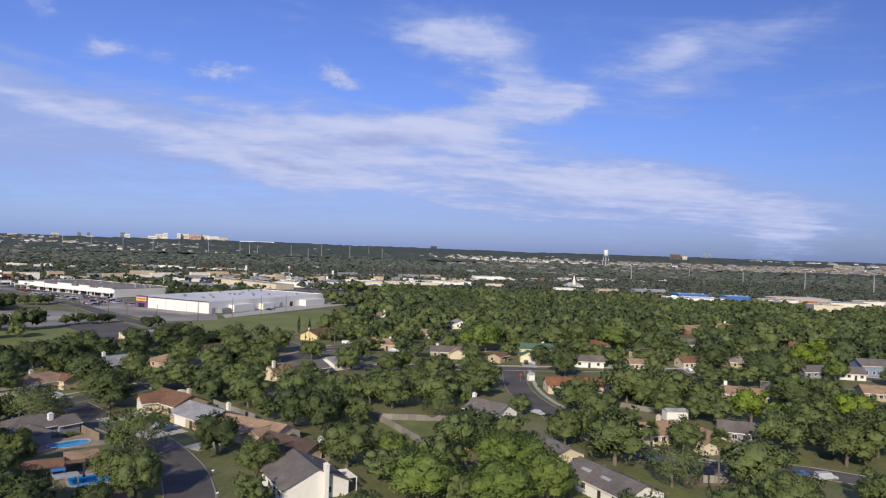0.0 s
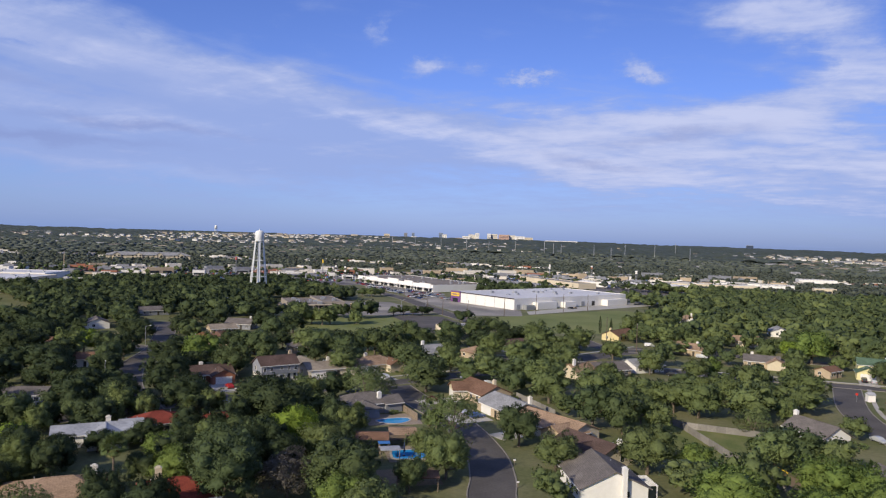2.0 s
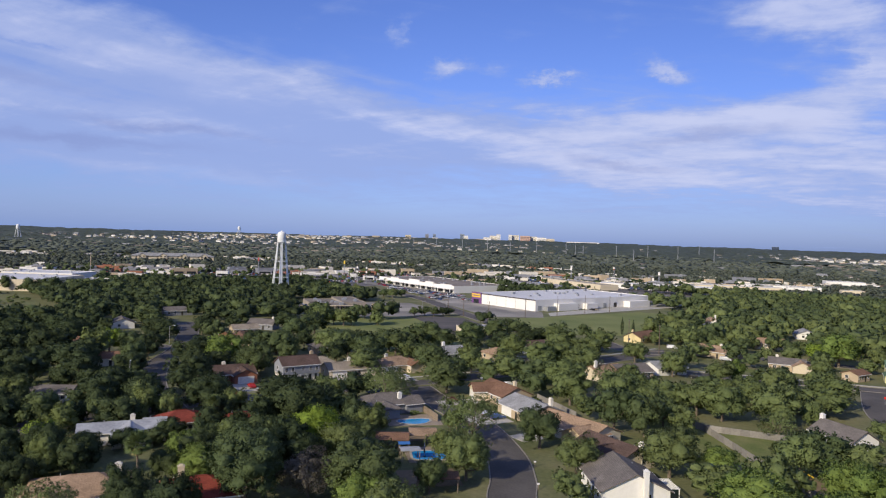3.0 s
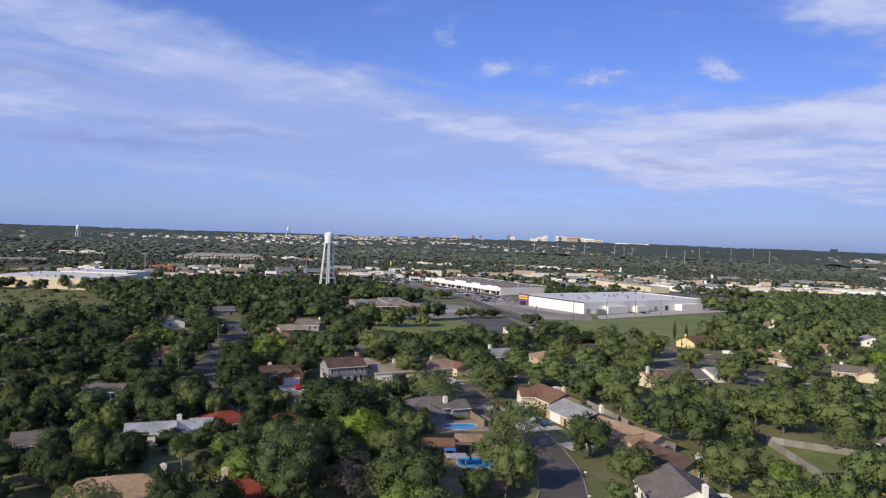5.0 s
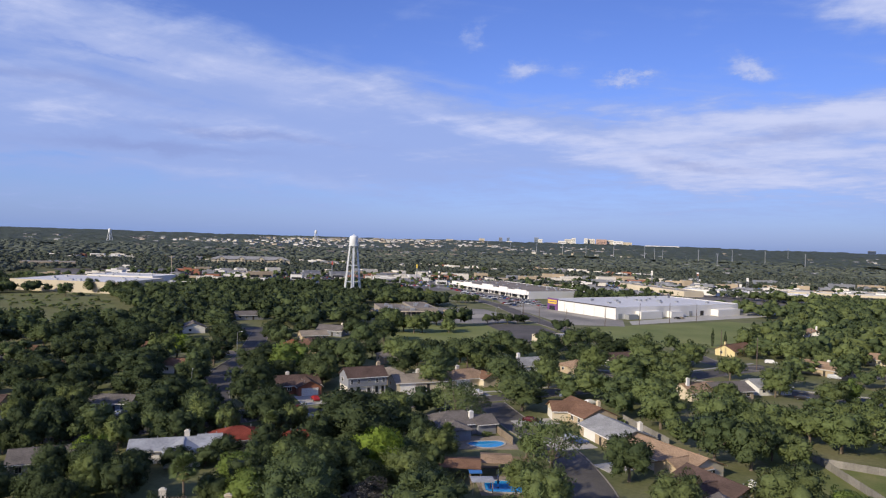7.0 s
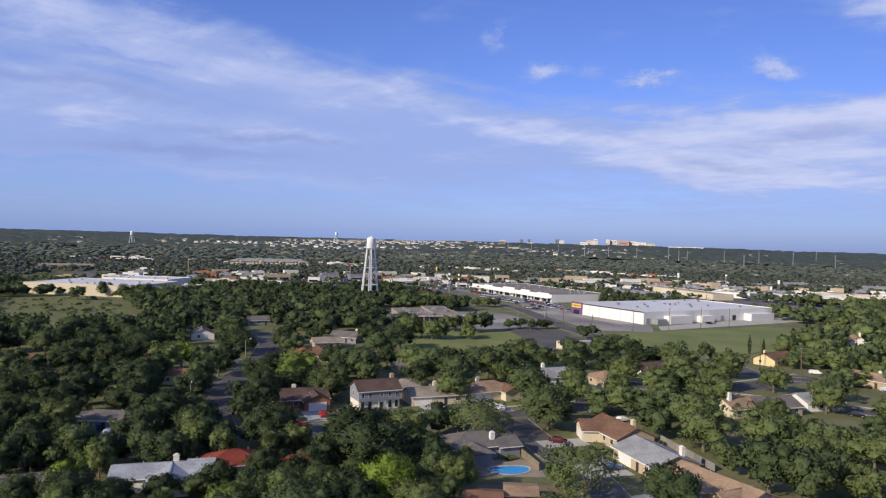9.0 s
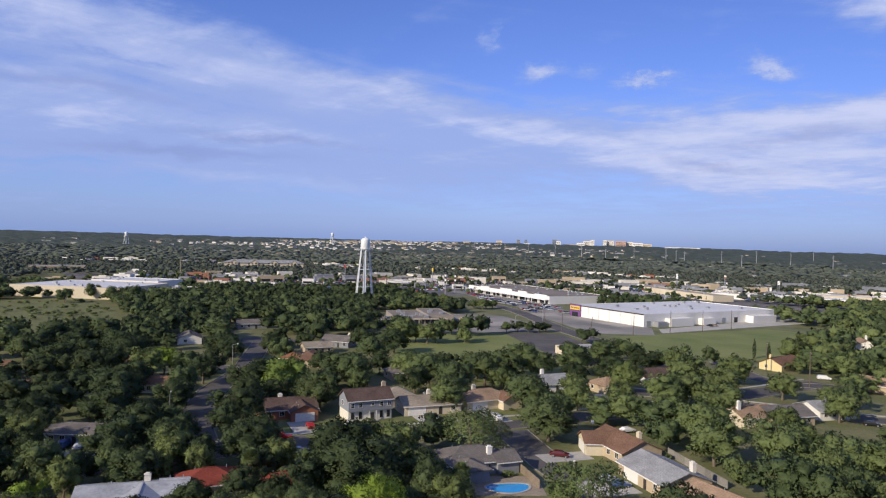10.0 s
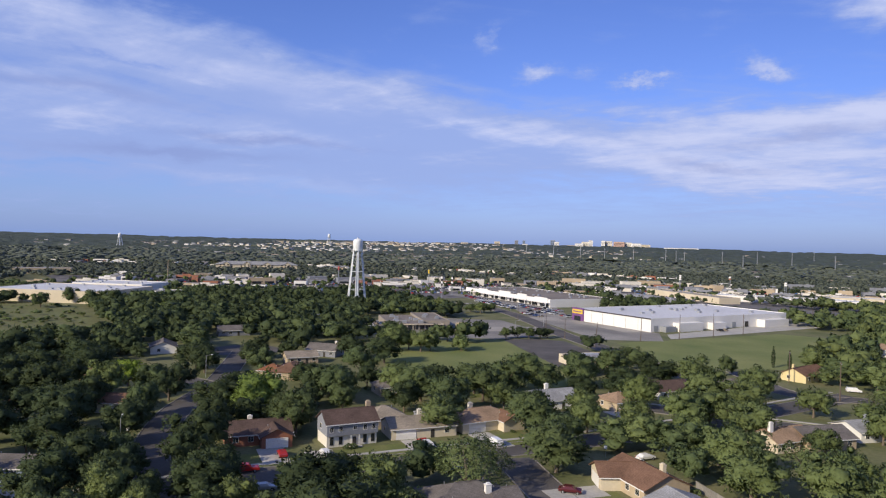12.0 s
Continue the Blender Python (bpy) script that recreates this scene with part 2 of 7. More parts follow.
def foliage(name, colour, other, shine=0.12, through=0.32, relief=0.5, grain=1.7):
    """Leaves: tone shifts from tree to tree, from clump to clump and from leaf to leaf, with fine relief."""
    m = bpy.data.materials.new(name)
    m.use_nodes = True
    nodes_of(m.node_tree)
    q = Graph(m.node_tree)
    geo = q.node("ShaderNodeNewGeometry")
    pos = geo.outputs["Position"]
    rnd = q.node("ShaderNodeObjectInfo").outputs["Random"]
    broad = q.noise(pos, 0.09, 3.0)
    f = q.math("ADD", q.math("MULTIPLY", rnd, 0.55), q.math("MULTIPLY", broad, 0.5))
    base = q.mix(f, colour, other)
    sprigs = q.noise(pos, grain, 4.0, 0.7)
    k = q.math("MULTIPLY", q.ramp(geo.outputs["Random Per Island"], 0, 1, 0.94, 1.06), q.ramp(sprigs, 0.3, 0.7, 0.80, 1.20))
    k = q.math("MULTIPLY", k, q.ramp(q.noise(pos, 0.03, 2.0), 0.3, 0.7, 0.82, 1.2))
    base = q.mix(1.0, base, q.combine(k, k, k), "MULTIPLY")
    bump = q.node("ShaderNodeBump")
    bump.inputs["Strength"].default_value, bump.inputs["Distance"].default_value = relief, 0.5 / grain
    q.l.new(sprigs, bump.inputs["Height"])
    p = q.node("ShaderNodeBsdfPrincipled")
    q.l.new(base, p.inputs["Base Color"])
    q.l.new(bump.outputs[0], p.inputs["Normal"])
    p.inputs["Roughness"].default_value, p.inputs["Specular IOR Level"].default_value = 0.65, shine
    t = q.node("ShaderNodeBsdfTranslucent")
    q.l.new(base, t.inputs["Color"])
    mx = q.node("ShaderNodeMixShader")
    mx.inputs[0].default_value = through
    q.l.new(p.outputs[0], mx.inputs[1])
    q.l.new(t.outputs[0], mx.inputs[2])
    q.l.new(mx.outputs[0], q.node("ShaderNodeOutputMaterial").inputs["Surface"])
    return m


ASPHALT = material("asphalt", (0.082, 0.076, 0.072), 0.9, (0.8, 1.2), 0.8, grain=20, second=(0.115, 0.104, 0.096), share=0.3)
TAUPE = material("taupe_render", (0.30, 0.265, 0.225), 0.85, (0.85, 1.12), 1.0)
DARKLOT = material("dark_worn_asphalt", (0.115, 0.108, 0.108), 0.9, (0.7, 1.3), 0.35, grain=15, second=(0.17, 0.158, 0.15), share=0.3)
LOT = material("worn_asphalt", (0.19, 0.18, 0.168), 0.9, (0.75, 1.25), 0.35, grain=15, second=(0.27, 0.25, 0.22), share=0.3)
KERB = material("kerb_concrete", (0.26, 0.24, 0.21), 0.9, (0.7, 1.25), 1.5)
TERRACE = material("tan_stone_terrace", (0.30, 0.245, 0.185), 0.85, (0.75, 1.2), 2.0, grain=14)
PALELOT = material("pale_worn_concrete", (0.34, 0.315, 0.275), 0.9, (0.75, 1.2), 0.5, grain=12)
CONCRETE = material("concrete", (0.42, 0.40, 0.36), 0.85, (0.8, 1.15), 1.2, bump=0.1)
GROUND = material("mixed_grass_and_soil", (0.112, 0.135, 0.045), 0.95, (0.75, 1.25), 0.6, grain=9, second=(0.165, 0.150, 0.082), share=0.25, bump=0.3)
LAWN = material("lawn", (0.118, 0.155, 0.038), 0.95, (0.82, 1.2), 1.6, grain=16, second=(0.155, 0.15, 0.058), share=0.2, bump=0.3)
FIELD = material("mown_grass", (0.135, 0.175, 0.05), 0.95, (0.85, 1.15), 0.35, grain=10, second=(0.19, 0.195, 0.07), share=0.2, bump=0.3)
ROUGH = material("rough_dry_grass", (0.165, 0.160, 0.062), 0.95, (0.7, 1.3), 0.9, grain=8, second=(0.108, 0.125, 0.044), share=0.3, bump=0.4)
DIRT = material("bare_soil", (0.20, 0.15, 0.095), 0.95, (0.8, 1.2), 0.9)
WHITE = material("white_paint", (0.78, 0.76, 0.72), 0.6, (0.93, 1.05), 0.8)
CREAM = material("cream_siding", (0.62, 0.54, 0.40), 0.7, (0.9, 1.08), 1.0)
TANWALL = material("tan_siding", (0.45, 0.36, 0.25), 0.75, (0.88, 1.1), 1.0)
YELLOW = material("yellow_siding", (0.70, 0.58, 0.31), 0.7, (0.92, 1.06), 1.0)
PALEYELLOW = material("pale_yellow_siding", (0.72, 0.66, 0.36), 0.7, (0.92, 1.06), 1.0)
GREYWALL = material("grey_siding", (0.24, 0.25, 0.28), 0.75, (0.9, 1.1), 1.0)
BLUEWALL = material("blue_grey_siding", (0.20, 0.25, 0.34), 0.75, (0.9, 1.1), 1.0)
BRICK = material("red_brick_wall", (0.30, 0.13, 0.08), 0.85, (0.8, 1.2), 1.5, grain=30, bump=0.2)
PALEBRICK = material("painted_brick", (0.70, 0.66, 0.58), 0.8, (0.9, 1.08), 1.5, grain=30, bump=0.2)
WOOD = material("weathered_wood", (0.25, 0.20, 0.15), 0.85, (0.75, 1.25), 1.0, grain=25, vary=0.2)
GREYWOOD = material("grey_fence_wood", (0.25, 0.235, 0.215), 0.9, (0.75, 1.2), 1.0, grain=25, vary=0.18)
BARK = material("bark", (0.16, 0.13, 0.10), 0.95, (0.7, 1.3), 4.0, grain=40, bump=0.5)
PANE = material("window_glass", (0.02, 0.024, 0.03), 0.08, (0.9, 1.1), 1.0, spec=0.6)
METALROOF = material("pale_metal_roof", (0.36, 0.37, 0.39), 0.5, (0.72, 1.22), 2.5, metal=0.0, grain=14)
ROOFWHITE = material("white_flat_roofing", (0.60, 0.60, 0.61), 0.8, (0.86, 1.1), 0.22, grain=4)
ROOFGREY = material("grey_flat_roofing", (0.30, 0.29, 0.28), 0.9, (0.85, 1.12), 0.3, grain=5)
ROOFBROWN = material("brown_flat_roofing", (0.215, 0.185, 0.155), 0.9, (0.8, 1.18), 0.4, grain=6)
ROOFTAN = material("tan_flat_roofing", (0.36, 0.32, 0.26), 0.9, (0.85, 1.12), 0.3, grain=5)
STEEL = material("painted_steel", (0.74, 0.76, 0.76), 0.45, (0.94, 1.05), 1.0)
GALV = material("galvanised_steel", (0.40, 0.41, 0.42), 0.5, (0.9, 1.1), 1.0, metal=0.5)
DARKTRIM = material("dark_trim", (0.05, 0.045, 0.04), 0.7)
PURPLE = material("purple_panel", (0.16, 0.07, 0.21), 0.6, (0.95, 1.05))
SIGNYELLOW = material("yellow_panel", (0.78, 0.55, 0.05), 0.5, (0.95, 1.05))
REDPAINT = material("red_paint", (0.50, 0.04, 0.03), 0.4, (0.95, 1.05))
BLUEPAINT = material("blue_paint", (0.05, 0.16, 0.42), 0.5, (0.93, 1.05))
TYRE = material("tyre_rubber", (0.02, 0.02, 0.02), 0.8)
POOL = material("pool_water", (0.03, 0.30, 0.62), 0.08, (0.92, 1.08), 3.0, spec=0.5)
UTILITY = material("pole_timber", (0.13, 0.10, 0.08), 0.9, (0.8, 1.2), 2.0)

ROOFS = {
    "brown": shingles("brown_shingles", (0.20, 0.115, 0.075)),
    "darkbrown": shingles("dark_brown_shingles", (0.115, 0.078, 0.065)),
    "rust": shingles("rust_shingles", (0.27, 0.12, 0.065)),
    "tan": shingles("tan_shingles", (0.34, 0.235, 0.155)),
    "buff": shingles("buff_shingles", (0.30, 0.255, 0.20)),
    "grey": shingles("grey_shingles", (0.168, 0.15, 0.138)),
    "lightgrey": shingles("light_grey_shingles", (0.31, 0.31, 0.31)),
    "green": shingles("green_shingles", (0.10, 0.155, 0.10)),
    "red": shingles("red_shingles", (0.22, 0.052, 0.036)),
    "metal": METALROOF,
}
LEAF = {
    "green": foliage("oak_leaves", (0.129, 0.172, 0.066), (0.171, 0.208, 0.081)),
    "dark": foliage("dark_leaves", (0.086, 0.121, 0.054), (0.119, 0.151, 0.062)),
    # oak leaves darkened to carry the shade of the left-hand gardens and woods
    "deep": foliage("shade_painted_leaves", (0.050, 0.073, 0.035), (0.070, 0.093, 0.041)),
    "light": foliage("light_leaves", (0.161, 0.234, 0.059), (0.203, 0.264, 0.072)),
    "lime": foliage("lime_leaves", (0.196, 0.280, 0.044), (0.229, 0.302, 0.050)),
    "twig": foliage("dry_twigs", (0.185, 0.168, 0.135), (0.225, 0.200, 0.160)),
    "airy": foliage("airy_leaves", (0.144, 0.193, 0.075), (0.175, 0.218, 0.088)),
    "olive": foliage("olive_leaves", (0.135, 0.174, 0.063), (0.166, 0.199, 0.074)),
}
# the paler, bluish tone of distant haze is put into these leaf colours
HAZE_LEAF = foliage("haze_tinted_canopy", (0.080, 0.096, 0.074), (0.110, 0.124, 0.094), through=0.08, relief=0.6, grain=0.10)
HAZE_DARK = foliage("haze_tinted_dark_canopy", (0.066, 0.082, 0.062), (0.088, 0.102, 0.076), through=0.08, relief=0.6, grain=0.10)


# ---- mesh helpers ----
def mesh_of(name, bm):
    me = bpy.data.meshes.new(name)
    bm.normal_update()
    bm.to_mesh(me)
    bm.free()
    return me


def part(name, data, mat, parent, label="", at=None):
    """One mesh object under a thing or under a part."""
    me = data if isinstance(data, bpy.types.Mesh) else mesh_of(name, data)
    if mat is not None and not me.materials:
        me.materials.append(mat)
    ob = new(name, me)
    ob.parent = parent
    if at is not None:
        ob.matrix_local = at
    return tagged(ob, label)


def thing(name, label, category, m=None, group="", kind=""):
    ob = new(name)
    ob.empty_display_size = 0.5
    if m is not None:
        ob.matrix_world = m
    return tagged(ob, label, category, group, kind)


def box(bm, x, y, z, sx, sy, sz, turn=0.0):
    """A box with its foot at z."""
    m = Matrix.Translation((x, y, z + sz / 2)) @ Matrix.Rotation(radians(turn), 4, "Z") @ Matrix.Diagonal((sx, sy, sz, 1))
    bmesh.ops.create_cube(bm, size=1, matrix=m)
    return bm


def boxes(*rows):
    bm = bmesh.new()
    for r in rows:
        box(bm, *r)
    return bm


def tube(bm, a, b, ra, rb, sides=7):
    """A tapered rod from a to b."""
    a, b = Vector(a), Vector(b)
    d = b - a
    m = Matrix.Translation((a + b) / 2) @ d.to_track_quat("Z", "Y").to_matrix().to_4x4()
    bmesh.ops.create_cone(bm, cap_ends=True, segments=sides, radius1=ra, radius2=rb, depth=d.length, matrix=m)
    return bm


def prism(bm, points, axis_len, along="X"):
    """Extrudes a closed profile (y, z) along x, centred."""
    h = axis_len / 2
    a = [bm.verts.new((-h, y, z)) for y, z in points]
    b = [bm.verts.new((h, y, z)) for y, z in points]
    n = len(points)
    bm.faces.new(a[::-1])
    bm.faces.new(b)
    for i in range(n):
        bm.faces.new((a[i], a[(i + 1) % n], b[(i + 1) % n], b[i]))
    bmesh.ops.recalc_face_normals(bm, faces=bm.faces[:])
    return bm


def slab(bm, points, z0, z1):
    """A flat plate with the given outline."""
    lo = [bm.verts.new((x, y, z0)) for x, y in points]
    hi = [bm.verts.new((x, y, z1)) for x, y in points]
    bm.faces.new(lo[::-1])
    bm.faces.new(hi)
    n = len(points)
    for i in range(n):
        bm.faces.new((lo[i], lo[(i + 1) % n], hi[(i + 1) % n], hi[i]))
    bmesh.ops.recalc_face_normals(bm, faces=bm.faces[:])
    return bm


def curve_through(points, steps=8):
    """A smooth line through plan points."""
    p = [Vector(q) for q in points]
    p = [2 * p[0] - p[1]] + p + [2 * p[-1] - p[-2]]
    out = []
    for i in range(1, len(p) - 2):
        for k in range(steps):
            t = k / steps
            a, b, c, d = p[i - 1:i + 3]
            out.append(0.5 * (2 * b + (c - a) * t + (2 * a - 5 * b + 4 * c - d) * t * t + (3 * b - a - 3 * c + d) * t ** 3))
    out.append(p[-2])
    return out


def land(x, y):
    """Height of the ground: level near by, rising to low hills far off."""
    r = math.hypot(x, y)
    t = min(max((r - 1500) / 3300, 0), 1)
    rise = t * t * (3 - 2 * t)
    a = math.atan2(-x, y)
    return rise * (33 + 5 * math.sin(2.3 * a + 0.4) + 3 * math.sin(7 * a + r / 900))


KEEP_CLEAR = []       # plan rectangles and circles in which no filling tree may stand


def clear_rect(x, y, length, width, turn):
    KEEP_CLEAR.append((x, y, length / 2, width / 2, math.cos(radians(turn)), math.sin(radians(turn))))


def is_clear(x, y, pad=0.0):
    for cx, cy, a, b, c, s in KEEP_CLEAR:
        u, v = (x - cx) * c + (y - cy) * s, (y - cy) * c - (x - cx) * s
        if abs(u) < a + pad and abs(v) < b + pad:
            return False
    return True


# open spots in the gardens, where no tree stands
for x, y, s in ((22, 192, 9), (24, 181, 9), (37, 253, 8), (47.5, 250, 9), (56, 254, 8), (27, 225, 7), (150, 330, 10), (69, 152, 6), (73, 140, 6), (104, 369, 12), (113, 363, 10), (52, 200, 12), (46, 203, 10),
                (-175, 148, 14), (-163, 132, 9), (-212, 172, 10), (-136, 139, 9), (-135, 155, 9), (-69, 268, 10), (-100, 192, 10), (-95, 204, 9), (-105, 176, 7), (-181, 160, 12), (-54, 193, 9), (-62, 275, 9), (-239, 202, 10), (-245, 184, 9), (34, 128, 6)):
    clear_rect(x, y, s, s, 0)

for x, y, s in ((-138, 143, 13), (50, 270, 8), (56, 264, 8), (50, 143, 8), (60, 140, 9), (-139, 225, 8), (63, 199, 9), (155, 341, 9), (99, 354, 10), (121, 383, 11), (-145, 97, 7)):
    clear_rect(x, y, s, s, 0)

clear_rect(-186, 87, 30, 9, 156)
clear_rect(-122, 97, 26, 15, 148)
clear_rect(-124, 111, 16, 10, 145)

# ---- ground ----
def build_ground():
    rings = [0, 40, 80, 120, 160, 200, 260, 330, 420, 540, 700, 900, 1150, 1450, 1700, 1950, 2250, 2600, 3000, 3400, 3800, 4200, 4600, 4960]
    sides = 180
    verts, faces = [(0, 0, 0)], []
    for r in rings[1:]:
        for k in range(sides):
            a = 2 * math.pi * k / sides
            x, y = -r * math.sin(a), r * math.cos(a)
            verts.append((x, y, land(x, y)))
    for k in range(sides):
        faces.append((0, 1 + k, 1 + (k + 1) % sides))
    for i in range(len(rings) - 2):
        for k in range(sides):
            a, b = 1 + i * sides + k, 1 + i * sides + (k + 1) % sides
            faces.append((a, a + sides, b + sides, b))
    me = bpy.data.meshes.new("ground")
    me.from_pydata(verts, [], faces)
    me.materials.append(GROUND)
    tagged(new("ground", me), "mixed dry grass and soil of the whole suburb", "ground", kind="structure")


build_ground()


def area(name, points, z, mat, label, category):
    """A flat patch of ground cover with a real edge."""
    bm = slab(bmesh.new(), points, -0.05, z)
    ob = new(name, mesh_of(name, bm))
    ob.data.materials.append(mat)
    return tagged(ob, label, category, kind="structure")


def strip(name, line, width, z, mat, label, category, offset=0.0, base=-0.05):
    bm = bmesh.new()
    rows = []
    for i, p in enumerate(line):
        d = (line[min(i + 1, len(line) - 1)] - line[max(i - 1, 0)]).normalized()
        nrm = Vector((-d.y, d.x))
        l, r = p + nrm * (offset + width / 2), p + nrm * (offset - width / 2)
        rows.append([bm.verts.new((*q, h)) for q, h in ((l, base), (l, z), (r, z), (r, base))])
    for a, b in zip(rows, rows[1:]):
        for i in range(3):
            bm.faces.new((a[i], a[i + 1], b[i + 1], b[i]))
    bm.faces.new(rows[0])
    bm.faces.new(rows[-1][::-1])
    bmesh.ops.recalc_face_normals(bm, faces=bm.faces[:])
    ob = new(name, mesh_of(name, bm))
    ob.data.materials.append(mat)
    return tagged(ob, label, category, kind="structure")


ROADS = []


def road(points, width, label, kerbs=True, walk_side=()):
    line = curve_through(points)
    ROADS.append(label)
    strip("road", line, width, 0.02 + 0.005 * len(ROADS), ASPHALT, label, "road")
    if kerbs:
        for side in (-1, 1):
            strip("kerb", line, 0.26, 0.15 + 0.003 * len(ROADS), KERB, "weathered concrete kerb along the street", "kerb", side * (width / 2 + 0.13))
    for side in walk_side:
        strip("pavement", line, 1.3, 0.14 + 0.003 * len(ROADS), CONCRETE, "pale concrete pavement beside the street", "pavement", side * (width / 2 + 2.6))
    for a, b in zip(line, line[1:]):
        d = b - a
        clear_rect(*(a + b) / 2, d.length + 1, width + 1.0, math.degrees(math.atan2(d.y, d.x)))


STREET = "grey asphalt residential street between lawns"
road([(-200, 52), (-171, 96), (-158, 121), (-148, 146), (-137, 165), (-124, 187), (-109, 212), (-95, 238), (-82, 268), (-70, 300), (-58, 330)], 9.5, STREET, walk_side=(1,))
road([(-33, 100), (-46, 118), (-51.5, 131), (-60, 146), (-76, 165), (-93, 178), (-112, 195)], 9.0, "curving asphalt street with long tree shadows")
road([(-150, 130), (-166, 139), (-181, 149), (-205, 171), (-226, 199), (-252, 226), (-276, 250)], 8.5, "asphalt street winding between dark trees")
road([(-226, 199), (-250, 198), (-285, 196)], 7.5, STREET)
road([(62, 159.5), (48, 166), (39, 178), (33, 192), (25, 214), (19, 243), (19, 284)], 8.5, "asphalt street bending up to a junction", walk_side=(-1,))
road([(-120, 262), (-60, 272), (-10, 282), (20, 286), (66, 293), (130, 300), (190, 290)], 8.5, STREET, walk_side=(1,))
road([(-100, 352), (-82, 326), (-68, 318), (-49, 327), (-20, 334), (20, 336)], 8.5, STREET)
road([(58, 161.2), (66, 160), (76, 163), (98, 152), (120, 140)], 8.0, "asphalt street with tree shadows across it")
road([(80, 246), (104, 250), (130, 262), (160, 268)], 8.0, STREET)
road([(-330, 520), (-270, 474), (-205, 408), (-178, 384), (-128, 340), (-100, 318)], 11.0, "asphalt avenue along the car parks")
bm = bmesh.new()
bmesh.ops.create_circle(bm, cap_ends=True, segments=40, radius=15, matrix=Matrix.Translation((-277, 252, 0.085)))
ob = new("cul_de_sac", mesh_of("cul_de_sac", bm))
ob.data.materials.append(ASPHALT)
tagged(ob, "round asphalt end of a street", "road", kind="structure")
clear_rect(-277, 252, 30, 30, 0)

FIELDS = [
    ("sports_field", [(-262, 318), (-214, 362), (-150, 303), (-128, 268), (-158, 236), (-206, 262)], "open mown grass field"),
    ("mown_verge", [(-168, 396), (-150, 428), (-112, 505), (-70, 505), (-64, 440), (-84, 372), (-124, 344)], "open mown grass beside the white store"),
    ("wild_field", [(-320, 212), (-362, 122), (-600, 172), (-580, 262), (-505, 290), (-440, 275)], "rough olive field behind the woods"),
]
for n, pts, lab in FIELDS:
    area(n, pts, 0.015, ROUGH if n == "wild_field" else FIELD, lab, "field")
clear_rect(-205, 300, 92, 70, 50)
clear_rect(-180, 275, 70, 50, 50)
clear_rect(-125, 420, 60, 70, 60)
clear_rect(-100, 455, 40, 110, -15)
clear_rect(-445, 232, 195, 76, 157)
clear_rect(-110, 372, 60, 62, 103.5)
clear_rect(-205, 678, 240, 110, -18)
clear_rect(-122, 470, 150, 64, 63)
clear_rect(-150, 405, 60, 60, 60)
LOTS = [
    ("car_park", [(-238, 492), (-165, 452), (-152, 420), (-180, 400), (-250, 462), (-300, 520), (-420, 600), (-400, 625), (-285, 560)], "wide worn asphalt car park of the shops"),
    ("school_lot", [(-215, 364), (-206, 378), (-190, 382), (-150, 345), (-142, 318), (-150, 304)], "small asphalt lot beside the field"),
    ("yard", [(-330, 350), (-262, 330), (-215, 368), (-205, 400), (-262, 440), (-300, 420)], "dusty asphalt yard round the low building"),
    ("service_lane", [(-160, 450), (-152, 432), (-100, 560), (-95, 600), (-116, 592)], "pale concrete service lane beside the store"),
]
for n, pts, lab in LOTS:
    area(n, pts, 0.012 + 0.004 * len(n) / 10, CONCRETE if n == "service_lane" else ASPHALT if n == "school_lot" else LOT, lab, "car park")
area("avenue_lots", [(-860, 440), (-740, 395), (-592, 345), (-536, 470), (-469, 486), (-400, 512), (-356, 640), (-300, 760), (-150, 800), (-60, 880), (-90, 960), (-330, 950), (-520, 800), (-680, 640)], 0.01, DARKLOT, "wide worn asphalt lots along the shops", "car park")
for x, y, t, L in ((-1155, 670, 137, 200), (-1005, 795, 144, 190), (-845, 900, 150, 200), (-660, 1005, 151, 220), (-460, 1090, 163, 200)):
    clear_rect(x, y, L, 80, t + 180)
for x, y, L, t in ((30, 1055, 210, 31), (225, 1180, 250, 34)):
    clear_rect(x, y, L, 56, t)
area("back_lots", [(-330, 690), (-120, 600), (-70, 690), (-80, 760), (-290, 762)], 0.006, DARKLOT, "worn asphalt lots behind the store", "car park")
clear_rect(-560, 620, 440, 120, 50)
clear_rect(-660, 455, 280, 170, 48)
clear_rect(-515, 580, 300, 190, 45)
clear_rect(-400, 800, 330, 130, 38)
clear_rect(-190, 860, 260, 120, 12)
clear_rect(-300, 520, 260, 120, 148)
for x, y, t, L, W, lab in ((-205, 462, -29, 60, 12, "pale concrete apron before the store"), (-250, 470, 40, 26, 20, "pale worn concrete patch"), (-232, 408, 44, 40, 22, "dusty pale concrete yard"), (-322, 512, -30, 60, 10, "pale concrete lane through the car park")):
    c, sn = math.cos(radians(t)), math.sin(radians(t))
    area("concrete_patch", [(x + c * p - sn * q, y + sn * p + c * q) for p, q in ((-L / 2, -W / 2), (L / 2, -W / 2), (L / 2, W / 2), (-L / 2, W / 2))], 0.03, PALELOT, lab, "car park")
clear_rect(-178, 345, 60, 34, -42)
clear_rect(-262, 385, 90, 95, 45)
clear_rect(-190, 430, 70, 60, -30)


# ---- houses ----
SHARED = {}


def shared(key, build):
    """A mesh built once and used by all alike pieces."""
    if key not in SHARED:
        SHARED[key] = mesh_of(key[0], build())
    return SHARED[key]


